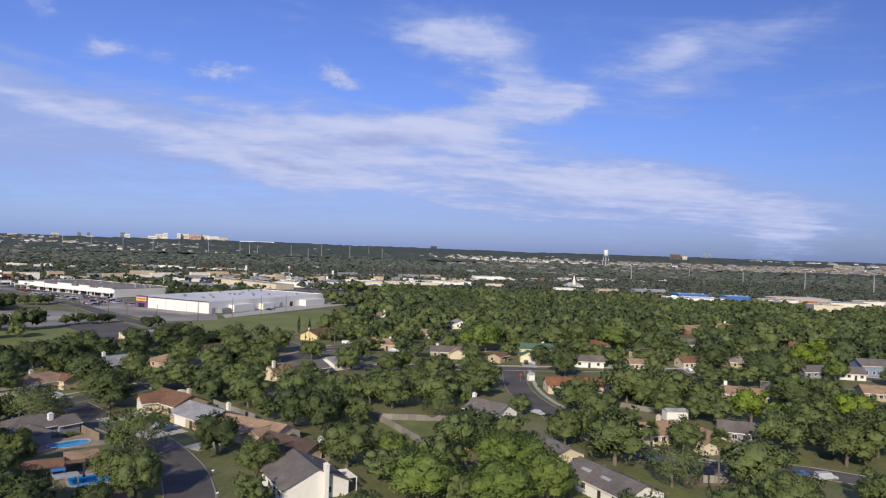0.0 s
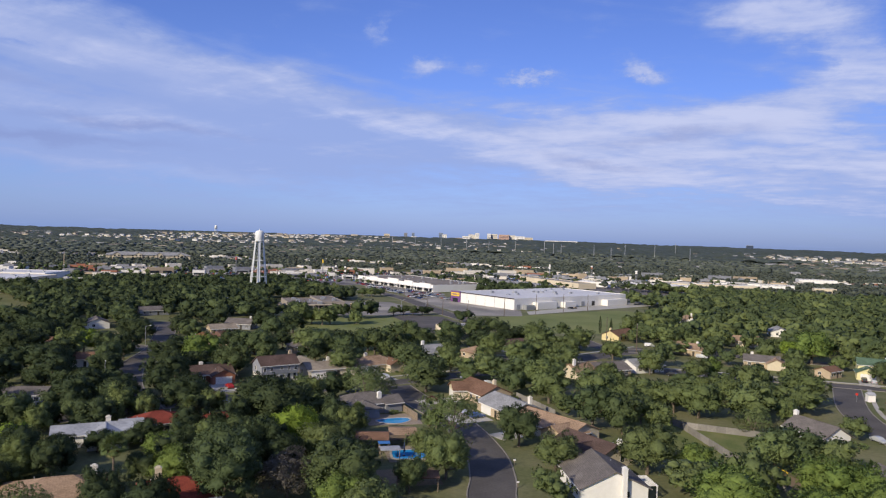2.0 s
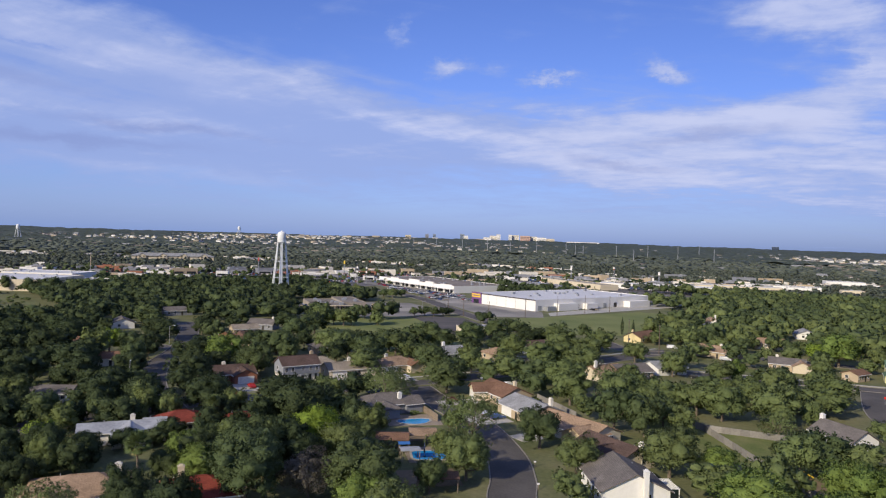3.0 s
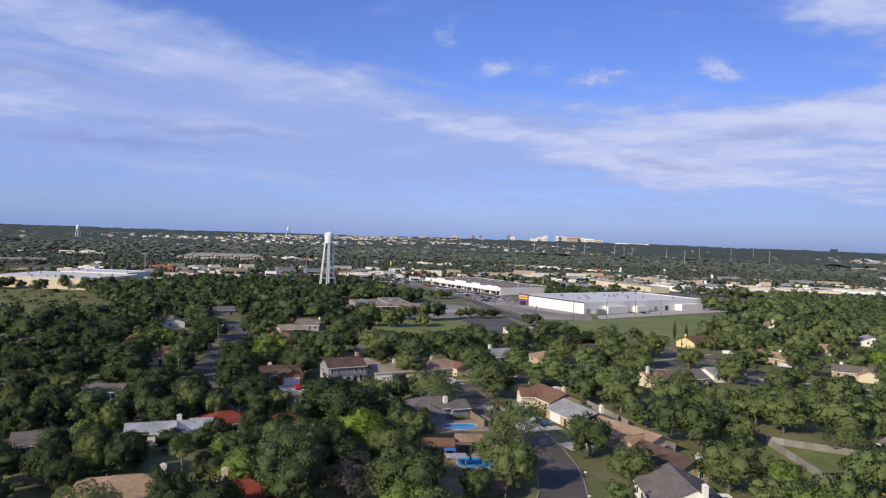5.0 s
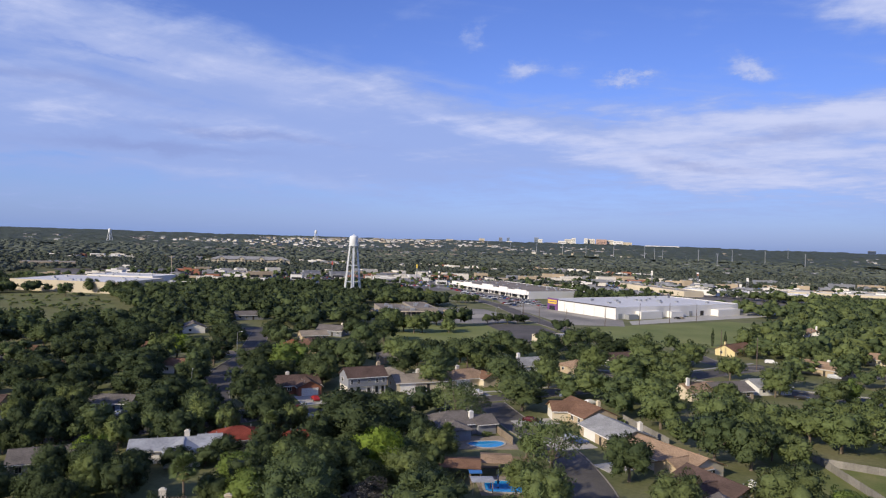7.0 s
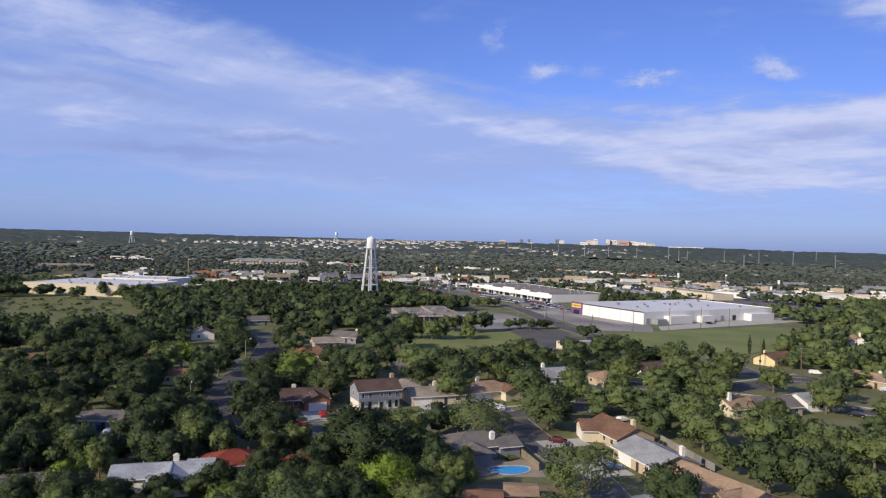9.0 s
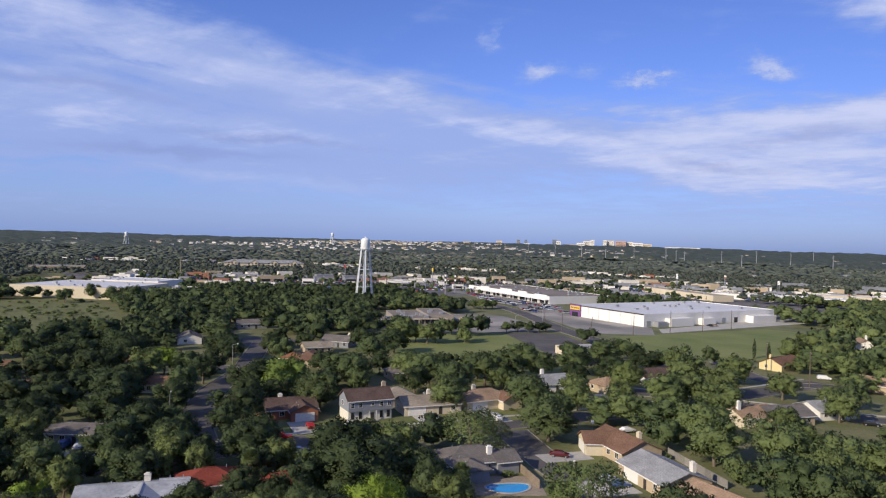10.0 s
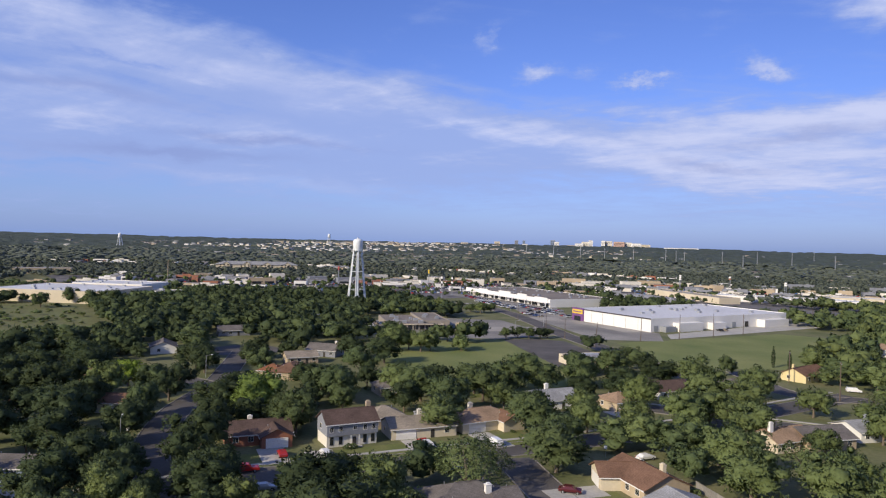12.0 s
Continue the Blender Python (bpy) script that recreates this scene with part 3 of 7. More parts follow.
def window_frame_mesh(w, h):
    return shared(("window_frame", w, h), lambda: boxes(
        (0, 0, 0, w + 0.16, 0.08, 0.08), (0, 0, h, w + 0.16, 0.08, 0.08), (-w / 2, 0, 0, 0.08, 0.08, h), (w / 2, 0, 0, 0.08, 0.08, h), (0, 0, 0, 0.05, 0.06, h)))


def add_window(parent, x, y, z, turn, w=1.2, h=1.2, trim=WHITE):
    f = part("window", window_frame_mesh(w, h), trim, parent, at=pose(x, y, z, 0, 0, turn))
    part("pane", shared(("pane", w, h), lambda: boxes((0, 0, 0.06, w - 0.06, 0.05, h - 0.06))), PANE, f)


def add_garage(parent, x, y, turn, w=4.8, mat=WHITE):
    d = part("garage_door", shared(("garage_door", w), lambda: boxes(*[(0, 0, 0.54 * k + 0.02, w, 0.08, 0.51) for k in range(4)])), mat, parent, at=pose(x, y, 0, 0, 0, turn))
    part("frame", shared(("garage_frame", w), lambda: boxes((0, -0.02, 2.2, w + 0.3, 0.1, 0.15), (-w / 2 - 0.08, -0.02, 0, 0.14, 0.1, 2.2), (w / 2 + 0.08, -0.02, 0, 0.14, 0.1, 2.2))), WHITE, d)


def add_door(parent, x, y, turn, mat=None):
    part("door", shared(("door",), lambda: boxes((0, 0, 0, 0.95, 0.08, 2.05), (0.35, -0.06, 1.0, 0.06, 0.08, 0.06))), mat or DARKTRIM, parent, at=pose(x, y, 0, 0, 0, turn))


def add_chimney(parent, x, y, top, mat=PALEBRICK, w=1.1, d=0.8, foot=0.0):
    c = part("chimney", boxes((x, y, foot, w, d, top - foot - 0.25), (x, y, top - 0.25, w + 0.16, d + 0.16, 0.12)), mat, parent)
    part("cap", boxes((x, y, top - 0.13, w * 0.6, d * 0.6, 0.25)), mat, c)


def gable_roof(length, width, eave, ridge, over=0.5):
    run = width / 2
    k = (ridge - eave) / run
    y, zo = run + over, eave - over * k
    t = 0.2
    return prism(bmesh.new(), [(-y, zo), (0, ridge), (y, zo), (y, zo + t), (0, ridge + t), (-y, zo + t)], length + 2 * over)


def hip_roof(length, width, eave, ridge, over=0.5):
    a, b = length / 2 + over, width / 2 + over
    r = max(length / 2 - width / 2, 0.4)
    bm = bmesh.new()
    low = [bm.verts.new((x, y, eave - 0.12)) for x, y in ((-a, -b), (a, -b), (a, b), (-a, b))]
    rim = [bm.verts.new((x, y, eave + 0.08)) for x, y in ((-a, -b), (a, -b), (a, b), (-a, b))]
    l, rr = bm.verts.new((-r, 0, ridge)), bm.verts.new((r, 0, ridge))
    bm.faces.new(low[::-1])
    for i in range(4):
        bm.faces.new((low[i], low[(i + 1) % 4], rim[(i + 1) % 4], rim[i]))
    bm.faces.new((rim[0], rim[1], rr, l))
    bm.faces.new((rim[1], rim[2], rr))
    bm.faces.new((rim[2], rim[3], l, rr))
    bm.faces.new((rim[3], rim[0], l))
    bmesh.ops.recalc_face_normals(bm, faces=bm.faces[:])
    return bm


def wing(parent, x, y, turn, length, width, eave, ridge, style, roof, walls):
    """One rectangular volume of a house with its roof; its ridge runs along its own x."""
    m = pose(x, y, 0, 0, 0, turn)
    w = width / 2
    if style == "hip":
        shell = boxes((0, 0, 0, length, width, eave - 0.05))
        top = hip_roof(length, width, eave, ridge)
    else:
        shell = prism(bmesh.new(), [(-w, 0), (-w, eave - 0.03), (0, ridge - 0.03), (w, eave - 0.03), (w, 0)], length)
        top = gable_roof(length, width, eave, ridge)
    part("wall", shell, walls, parent, at=m)
    r = part("roof", top, roof, parent, at=m)
    if style == "hip":
        part("ridge_cap", boxes((0, 0, ridge - 0.03, max(length - width, 0.8), 0.3, 0.08)), roof, r)
        for k in (-1, 1):
            part("fascia", boxes((0, k * (w + 0.52), eave - 0.16, length + 1.06, 0.05, 0.22)), WHITE, r)
    else:
        part("ridge_cap", boxes((0, 0, ridge + 0.16, length + 1.0, 0.3, 0.08)), roof, r)
        k = (ridge - eave) / w
        for side in (-1, 1):
            part("fascia", boxes((0, side * (w + 0.53), eave - 0.5 * k - 0.02, length + 1.0, 0.05, 0.2)), WHITE, r)
    for s in (0.3, -0.22):
        part("vent_pipe", boxes((length * s, w * 0.4, eave + (ridge - eave) * 0.5, 0.14, 0.14, 0.75)), GALV, r)
    return m


def house(x, y, turn, length, width, style, roof, walls, label, eave=2.7, ridge=4.7, chimney=None, garage=None, wings=(), chimney_mat=None, front=-1, patch=True):
    """A single-storey house with its yard. front: the long side (-1 or 1) with the door."""
    h = thing("house", label, "house", pose(x, y, 0, 0, 0, turn))
    wing(h, 0, 0, 0, length, width, eave, ridge, style, ROOFS[roof], walls)
    wings_at = []
    for wx, wy, wt, wl, ww, ws, wr, wm, we, wh in wings:
        wing(h, wx, wy, wt, wl, ww, we, wh, ws, ROOFS[wr], wm)
        wings_at.append((wx, wy))
    if chimney:
        add_chimney(h, chimney[0], chimney[1], chimney[2] if len(chimney) > 2 else ridge + 1.0, chimney_mat or PALEBRICK, foot=0.0)
    for side in (-1, 1):
        yy = side * (width / 2 + 0.02)
        turn_w = 0 if side < 0 else 180
        step = length / 4
        for k in (-1.4, -0.5, 0.5, 1.4):
            xx = k * step
            if garage and garage[0] == "side" and side == front and abs(xx - garage[1]) < 3.2:
                continue
            if any(abs(xx - wx) < 3.5 and side * wy > 0 for wx, wy in wings_at):
                continue
            if side == front and k == 0.5:
                add_door(h, xx, yy, turn_w)
            else:
                add_window(h, xx, yy, 0.95, turn_w)
    for side in (-1, 1):
        if garage and garage[0] == "end" and garage[1] == side:
            add_garage(h, side * (length / 2 + 0.03), 0, 90 * side)
        else:
            add_window(h, side * (length / 2 + 0.02), width * 0.18, 0.95, 90 * side)
    if garage and garage[0] == "side":
        add_garage(h, garage[1], front * (width / 2 + 0.03), 0 if front < 0 else 180)
    if garage and garage[0] == "wing":
        add_garage(h, garage[1], garage[2], garage[3])
    clear_rect(x, y, length + 4, width + 4, turn)
    if not patch:
        return h
    d = Vector((-12 - x, 25 - y))
    run = max(11, d.length / 8)
    d.normalize()
    clear_rect(x + d.x * (4 + run / 2), y + d.y * (4 + run / 2), run, 8, math.degrees(math.atan2(d.y, d.x)))
    return h


house(-166.6, 167.2, 58, 15, 9.5, "gable", "darkbrown", BRICK, "single-storey brick house with a dark rust-brown roof", chimney=(-1.5, 1.0), chimney_mat=PALEBRICK, ridge=4.8,
      wings=[(3.6, -5.0, 90, 6.5, 7.0, "gable", "darkbrown", BRICK, 2.7, 4.4)], garage=("wing", 3.6, -8.3, 0))
house(-140.8, 197.4, 57, 17, 9.0, "gable", "buff", CREAM, "long low cream house with a pale buff shingle roof", garage=("side", -4.8), chimney=(1.0, 2.6, 5.6), ridge=4.5)
house(-153.5, 198.5, 60, 9.5, 8.5, "hip", "buff", TANWALL, "tan house with a hipped buff roof behind its neighbour", ridge=5.0)
house(-133.2, 214, 66, 17, 11, "hip", "tan", CREAM, "cream house with a hipped tan roof", chimney=(-1.0, 3.2, 5.6), garage=("side", -4.2),
      wings=[(5.5, -5.2, 90, 6.0, 6.5, "gable", "brown", CREAM, 2.7, 4.2)], ridge=5.0)
house(-129.5, 247.5, 60, 15, 9, "gable", "lightgrey", WHITE, "white house with a light grey roof and a tall white chimney", chimney=(-0.5, 1.5, 6.6), chimney_mat=WHITE, ridge=5.0)
house(-113, 260, 65, 9.5, 9.5, "hip", "tan", TANWALL, "small tan house with a hipped tan roof", ridge=4.8, garage=("side", 0))
house(-107, 287, 60, 14, 9.5, "gable", "darkbrown", WHITE, "white house with a dark brown gable roof", ridge=5.0)
house(-91, 307.5, 58, 13, 10.5, "hip", "grey", GREYWALL, "grey house with a hipped grey roof", ridge=5.0)
house(-76.2, 353.5, 72, 17, 9.5, "gable", "brown", YELLOW, "yellow house with a brown roof and a cream chimney", ridge=5.0, chimney=(-6.5, 1.0, 6.2), chimney_mat=YELLOW)
house(-58.5, 255, 52, 14, 10, "gable", "grey", TANWALL, "tan house with a grey roof under tree branches", ridge=4.8)
house(-49.5, 272.5, 50, 13, 10, "gable", "lightgrey", WHITE, "white house with a pale grey roof", ridge=4.5, chimney=(2.5, 2.6, 5.2), chimney_mat=GALV)
house(-218.5, 161.5, 40, 12, 8, "gable", "brown", WHITE, "small white house with a brown gable roof", ridge=4.4)
house(-297, 226, 148, 12, 10, "gable", "grey", WHITE, "white house with a wide white gable", ridge=4.8)
house(-320, 279, 60, 15, 9, "gable", "grey", GREYWALL, "dark grey house at the end of the street", ridge=4.6)
house(-238.5, 248, 60, 12, 8.5, "gable", "buff", TANWALL, "tan house with a pale flat-pitched roof", ridge=4.4)
house(-220, 227, 120, 16, 11, "hip", "brown", TANWALL, "house with a hipped brown roof among trees", ridge=4.9, wings=[(-3.0, 6.0, 90, 8, 8, "hip", "rust", TANWALL, 2.7, 4.6)])
house(-244, 267, 20, 13, 9, "gable", "grey", GREYWALL, "grey house with a pale chimney", chimney=(4.5, 1.2, 6.0), ridge=4.8)
house(-137.5, 106, 52, 18, 9, "gable", "metal", WHITE, "white house with a pale low metal roof", ridge=3.9, eave=2.7, wings=[(1.5, -4.0, 90, 8, 7, "gable", "metal", WHITE, 2.7, 3.9), (6.8, 1.0, 0, 4.4, 6.5, "gable", "metal", WHITE, 3.0, 4.0)], chimney=(2.0, 2.4, 4.9))
house(-184, 119.5, 35, 11, 8.5, "gable", "grey", BLUEWALL, "blue house with an open carport", ridge=4.0)
house(-110.5, 77.5, 50, 17, 12, "hip", "tan", TANWALL, "tan house with a wide hipped tan roof", ridge=5.0, chimney=(5.6, 2.0, 5.9), wings=[(-5.0, -6.0, 90, 7, 8, "hip", "tan", TANWALL, 2.7, 4.3)])
house(-93.2, 88.2, 51, 12.5, 10.5, "hip", "red", CREAM, "cream house with a bright red hipped roof", ridge=5.0, chimney=(-3.2, 3.0, 6.2), chimney_mat=CREAM)
house(-236.5, 136.5, 50, 12, 8, "gable", "brown", TANWALL, "tan house with a brown gable roof under trees", ridge=4.4, patch=False)
house(-149.5, 85, 58, 13, 9, "gable", "grey", GREYWALL, "grey house with a pale grey roof", ridge=4.3, patch=False)
house(-103.5, 163, 58, 15, 10.5, "hip", "grey", GREYWALL, "grey house with a hipped grey roof beside a pool", ridge=5.0, chimney=(3.0, -3.2, 5.4), chimney_mat=WHITE,
      wings=[(-3.2, -6.5, 90, 6.5, 6.5, "hip", "grey", GREYWALL, 2.7, 4.3), (6.3, -2.6, 0, 5, 7, "gable", "grey", GREYWALL, 2.6, 4.0)])
house(-81.5, 194.8, -34, 14.5, 10.5, "gable", "brown", TANWALL, "tan house with a brown roof and a white garage gable", ridge=5.0, chimney=(4.2, 1.2, 6.3), chimney_mat=CREAM, front=1,
      wings=[(-3.6, -3.4, 72, 9.6, 7.6, "gable", "brown", CREAM, 2.8, 4.6)], garage=("wing", -5.15, -8.05, -18))
house(-67.3, 180.6, -36, 15.5, 11.5, "gable", "lightgrey", TANWALL, "tan house with a wide light grey roof", ridge=4.7, garage=("side", -3.0), chimney=(5.0, 3.2, 5.9), chimney_mat=PALEBRICK)
house(-50.5, 169.0, -26, 19, 10.5, "gable", "tan", CREAM, "cream house with a long tan roof", ridge=4.7, garage=("side", -6.2), wings=[(5.8, -3.0, 90, 8.5, 7.5, "gable", "tan", TANWALL, 2.6, 4.3)])
house(-37.5, 154, -30, 14.5, 11, "gable", "darkbrown", CREAM, "cream house with a dark brown roof", ridge=4.9, chimney=(6.0, 2.5, 5.6), chimney_mat=WHITE, wings=[(1.5, -4.2, 90, 7.5, 7, "gable", "darkbrown", CREAM, 2.7, 4.4)])
house(-30.4, 135.6, -57, 13.5, 13, "gable", "grey", WHITE, "white house with a dark grey roof and a white chimney", ridge=5.8, eave=2.8, chimney=(7.4, 1.6, 6.9), chimney_mat=WHITE)
house(-65.5, 247, 60, 13, 9, "gable", "tan", CREAM, "cream house hidden among trees", ridge=4.8, chimney=(-5.0, -1.0, 6.8), chimney_mat=WHITE)
house(-37.5, 327.5, -18, 18, 10, "gable", "tan", TANWALL, "tan house with a long tan roof", ridge=4.7, chimney=(1.0, 1.5, 5.6))
house(-9.5, 311.5, 5, 13, 9, "gable", "grey", TANWALL, "tan house with a grey roof", ridge=4.6, wings=[(5.0, -4.0, 90, 7, 6.5, "gable", "tan", CREAM, 2.7, 4.3)], chimney=(-3.5, 1.2, 5.6))
house(-55.7, 451, 110, 13, 10, "gable", "tan", WHITE, "white gabled house on the edge of the trees", ridge=5.0, chimney=(3.0, -2.0, 6.5), chimney_mat=WHITE)
house(-5.5, 428, 100, 13, 10, "gable", "lightgrey", WHITE, "white house among dense trees", ridge=4.8)
house(14, 303, 60, 8, 6, "gable", "brown", TANWALL, "small tan outbuilding near the junction", ridge=3.9)
house(7.8, 199.0, -44, 12.5, 8.5, "gable", "grey", WHITE, "white house with a grey-brown roof and a white chimney", ridge=5.1, chimney=(-6.6, 0.2, 6.4), chimney_mat=WHITE)
house(31, 314, 1, 14, 9, "gable", "green", PALEYELLOW, "pale yellow two-storey house with a green roof", eave=5.0, ridge=7.0, chimney=(3.0, 1.0, 7.7), chimney_mat=WHITE,
      wings=[(-4.0, -6.5, 90, 7, 7.5, "gable", "green", PALEYELLOW, 2.8, 4.6)], garage=("wing", -4.0, -10.05, 0))
house(50, 300, -3, 16, 8, "gable", "grey", WHITE, "white bungalow with a long grey roof", ridge=4.6)
house(72, 298, 4, 8, 7, "gable", "tan", CREAM, "small cream house with a garden wall", ridge=4.2)
house(37.5, 243.5, 5, 19, 9, "gable", "rust", CREAM, "cream house with an orange-rust roof behind a tree", ridge=4.8)
house(54, 247, 60, 9, 7.5, "gable", "grey", WHITE, "white house with a grey roof", ridge=4.8)
house(50.5, 184, 25, 11, 9.5, "gable", "tan", CREAM, "cream house with a tan roof and chimney", ridge=4.8, chimney=(1.8, 1.2, 6.2), chimney_mat=CREAM)
house(61, 178.5, -70, 12, 9, "gable", "tan", CREAM, "cream house with a pale gable and white fence", ridge=4.8)
house(73.5, 189, -15, 10, 9, "gable", "grey", GREYWALL, "grey house with a grey roof", ridge=4.5)
house(21.5, 163, -64, 13, 8, "gable", "grey", CREAM, "cream house with a grey roof under a large tree", ridge=4.4)
long_house = house(30.5, 141, -60, 19, 10, "gable", "grey", WHITE, "white house with a long grey roof and skylights", ridge=4.6)
for k in (-4.5, 1.5):
    part("skylight", boxes((0, 0, 0, 2.6, 0.8, 0.2)), METALROOF, long_house, at=pose(k, -2.6, 3.75, 20.8, 0, 0))
house(97, 308, 10, 10, 9, "gable", "brown", CREAM, "cream house with a brown roof and parked cars", ridge=4.8)
house(94.5, 240, -20, 14, 9.5, "gable", "tan", TANWALL, "tan house with a low tan roof", ridge=4.5, chimney=(-6.0, 2.0, 5.8), chimney_mat=WHITE)
house(112, 252, -20, 13, 9, "gable", "grey", TANWALL, "tan house with a grey roof in shade", ridge=4.5)
house(175, 370, -22, 15, 10, "gable", "brown", TANWALL, "tan house with a brown roof", ridge=5.0)
house(122, 315, 5, 15, 9, "gable", "buff", TANWALL, "tan house with a large white chimney", ridge=4.6, chimney=(6.2, -1.0, 7.2), chimney_mat=WHITE)
house(143.5, 296.5, 12, 13, 9, "gable", "grey", GREYWALL, "grey house with a blue-grey roof", ridge=4.6)
house(158, 295.5, -10, 10, 9, "gable", "grey", WHITE, "white house with a grey gable", ridge=4.8)
house(174, 308, 0, 13, 10, "gable", "grey", BLUEWALL, "blue two-storey house with a wide gable", eave=4.4, ridge=6.6)
house(147, 253, -8, 14, 9, "gable", "tan", TANWALL, "tan house with a tan roof", ridge=4.6)
house(140, 447, 30, 18, 10, "gable", "tan", BRICK, "brick house with a tan roof among trees", ridge=4.8)
house(171, 465, -40, 15, 10, "gable", "tan", WHITE, "white gabled house among trees", ridge=4.8, chimney=(-4.0, 1.0, 6.2))
house(207, 382, -15, 14, 9, "gable", "metal", WHITE, "white house with a pale metal roof", ridge=4.2)
house(-133, 118.5, 60, 11, 8.5, "hip", "red", CREAM, "cream house with a red hipped roof under trees", ridge=4.8, patch=False)
house(-121.5, 127, 60, 9, 8, "hip", "red", CREAM, "small cream house with a red hipped roof beside the street", ridge=4.4, patch=False)
house(-176, 230, 60, 12, 9, "hip", "grey", TANWALL, "tan house with a hipped grey roof behind trees", ridge=4.8, patch=False)
house(-262, 172, 40, 13, 9, "gable", "brown", TANWALL, "tan house with a brown roof under trees", ridge=4.5, patch=False)
house(-206, 96, 40, 12, 9, "gable", "darkbrown", TANWALL, "tan house beside a pale driveway", ridge=4.5, patch=False)
house(-232, 100, 40, 13, 9, "gable", "rust", TANWALL, "tan house with a rust-brown roof", ridge=4.5, patch=False)
house(-262, 118, 40, 13, 9, "gable", "grey", BLUEWALL, "blue-grey house among dark trees", ridge=4.5, patch=False)
house(-282, 138, 40, 16, 9, "gable", "brown", TANWALL, "long tan house with a brown roof", ridge=4.4, patch=False)
house(-20, 372, 10, 14, 9, "gable", "tan", CREAM, "cream house among trees", ridge=4.8, patch=False)
house(62, 352, 10, 14, 9, "gable", "brown", CREAM, "cream house with a brown roof among trees", ridge=4.8, patch=False)
house(118, 372, 15, 14, 9, "gable", "grey", WHITE, "white house among dense trees", ridge=4.8, patch=False)
house(84, 330, 20, 13, 9, "gable", "grey", CREAM, "cream house with grey roof behind trees", ridge=4.8, patch=False)


def two_storey():
    """White-brick ground floor, grey siding above, brown gable roof."""
    h = thing("house", "two-storey house, white brick below and grey siding above, brown roof", "house", pose(-149.2, 180.3, 0, 0, 0, 62))
    L, W = 12.6, 8.0
    part("ground_floor", boxes((0, 0.3, 0, L - 0.3, W - 0.6, 2.75)), PALEBRICK, h)
    part("upper_floor", prism(bmesh.new(), [(-W / 2, 2.7), (-W / 2, 5.5), (0, 7.85), (W / 2, 5.5), (W / 2, 2.7)], L), GREYWALL, h)
    r = part("roof", gable_roof(L, W, 5.55, 7.9, 0.4), ROOFS["darkbrown"], h)
    part("ridge_cap", boxes((0, 0, 8.06, L + 0.8, 0.3, 0.08)), ROOFS["darkbrown"], r)
    part("fascia", boxes((0, -W / 2 - 0.43, 5.28, L + 0.8, 0.05, 0.22)), WHITE, r)
    for x in (-5.2, -3.0, 3.0, 5.2):
        add_window(h, x, -W / 2 - 0.02, 3.6, 0, 0.9, 1.3)
    add_window(h, 0.5, -W / 2 - 0.02, 3.9, 0, 0.9, 0.8)
    for x in (-5.0, -2.8, 3.2, 5.2):
        add_window(h, x, -W / 2 + 0.57, 0.5, 0, 0.8, 1.8, DARKTRIM)
    add_door(h, 0.6, -W / 2 + 0.56, 0)
    for x in (-0.4, 1.6):
        part("porch_post", boxes((x, -W / 2 + 0.1, 0, 0.18, 0.18, 2.7)), WHITE, h)
    part("porch_step", boxes((0.6, -W / 2 - 0.4, 0, 3.0, 1.6, 0.18)), CONCRETE, h)
    add_window(h, L / 2 + 0.02, 1.0, 3.7, 90)
    add_window(h, -L / 2 - 0.02, 1.0, 3.7, -90)
    add_chimney(h, L / 2 - 0.3, 2.6, 8.9, TANWALL)
    clear_rect(-149.6, 179.9, 16, 12, 66)


two_storey()
clear_rect(-139, 172, 14, 14, 60)


# ---- yards: drives, lawns, fences, pools ----
LAYER = [0]


def patch(name, x, y, turn, length, width, mat, label, category, z=0.03):
    LAYER[0] += 1
    z += 0.0011 * LAYER[0]
    c, s = math.cos(radians(turn)), math.sin(radians(turn))
    pts = [(x + c * a - s * b, y + s * a + c * b) for a, b in ((-length / 2, -width / 2), (length / 2, -width / 2), (length / 2, width / 2), (-length / 2, width / 2))]
    clear_rect(x, y, length, width, turn)
    return area(name, pts, z, mat, label, category)


def drive(x, y, turn, length, width=5.0):
    patch("driveway", x, y, turn, length, width, CONCRETE, "pale concrete driveway from garage to street", "driveway", 0.075)


def lawn(x, y, turn, length, width):
    patch("lawn", x, y, turn, length, width, LAWN, "mown front lawn", "lawn", 0.04)


lawn(-141.2, 172.5, 62, 34, 10)
lawn(-128, 192, 60, 22, 9)
lawn(-121.5, 206, 62, 16, 10)
lawn(-157, 152.5, 56, 12, 10)
lawn(-84, 180.5, -40, 13, 12)
lawn(-23, 182, -52, 60, 13)
lawn(-6, 184, -45, 30, 16)
lawn(-22, 121, -55, 16, 12)
lawn(43, 221, -20, 24, 12)
lawn(75, 172, -20, 18, 9)
lawn(-12, 300, 8, 26, 8)
lawn(50, 292.5, 4, 40, 5)
lawn(-44, 152, -35, 8, 10)
drive(-153.8, 161.5, -32, 12, 6)
drive(-143.5, 167.0, -32, 13, 6.5)
drive(-133.2, 188.8, -32, 12, 6.5)
drive(-123.5, 204.2, -28, 13, 6)
drive(-109, 251.5, -28, 9, 5)
drive(-91, 183.5, 54, 12, 6)
drive(-75.5, 170.5, 54, 11, 9)
drive(-59, 163, 60, 12, 6)
drive(26.8, 297, 90, 12, 6)
drive(-175, 112.5, 40, 12, 5)
drive(-196, 96, 130, 14, 6)
drive(95, 298, 90, 9, 6)
lawn(41, 146, -60, 20, 8)
patch("patio", -91.5, 158.5, 40, 14, 11, TERRACE, "tan paved terrace round the pool", "patio", 0.05)
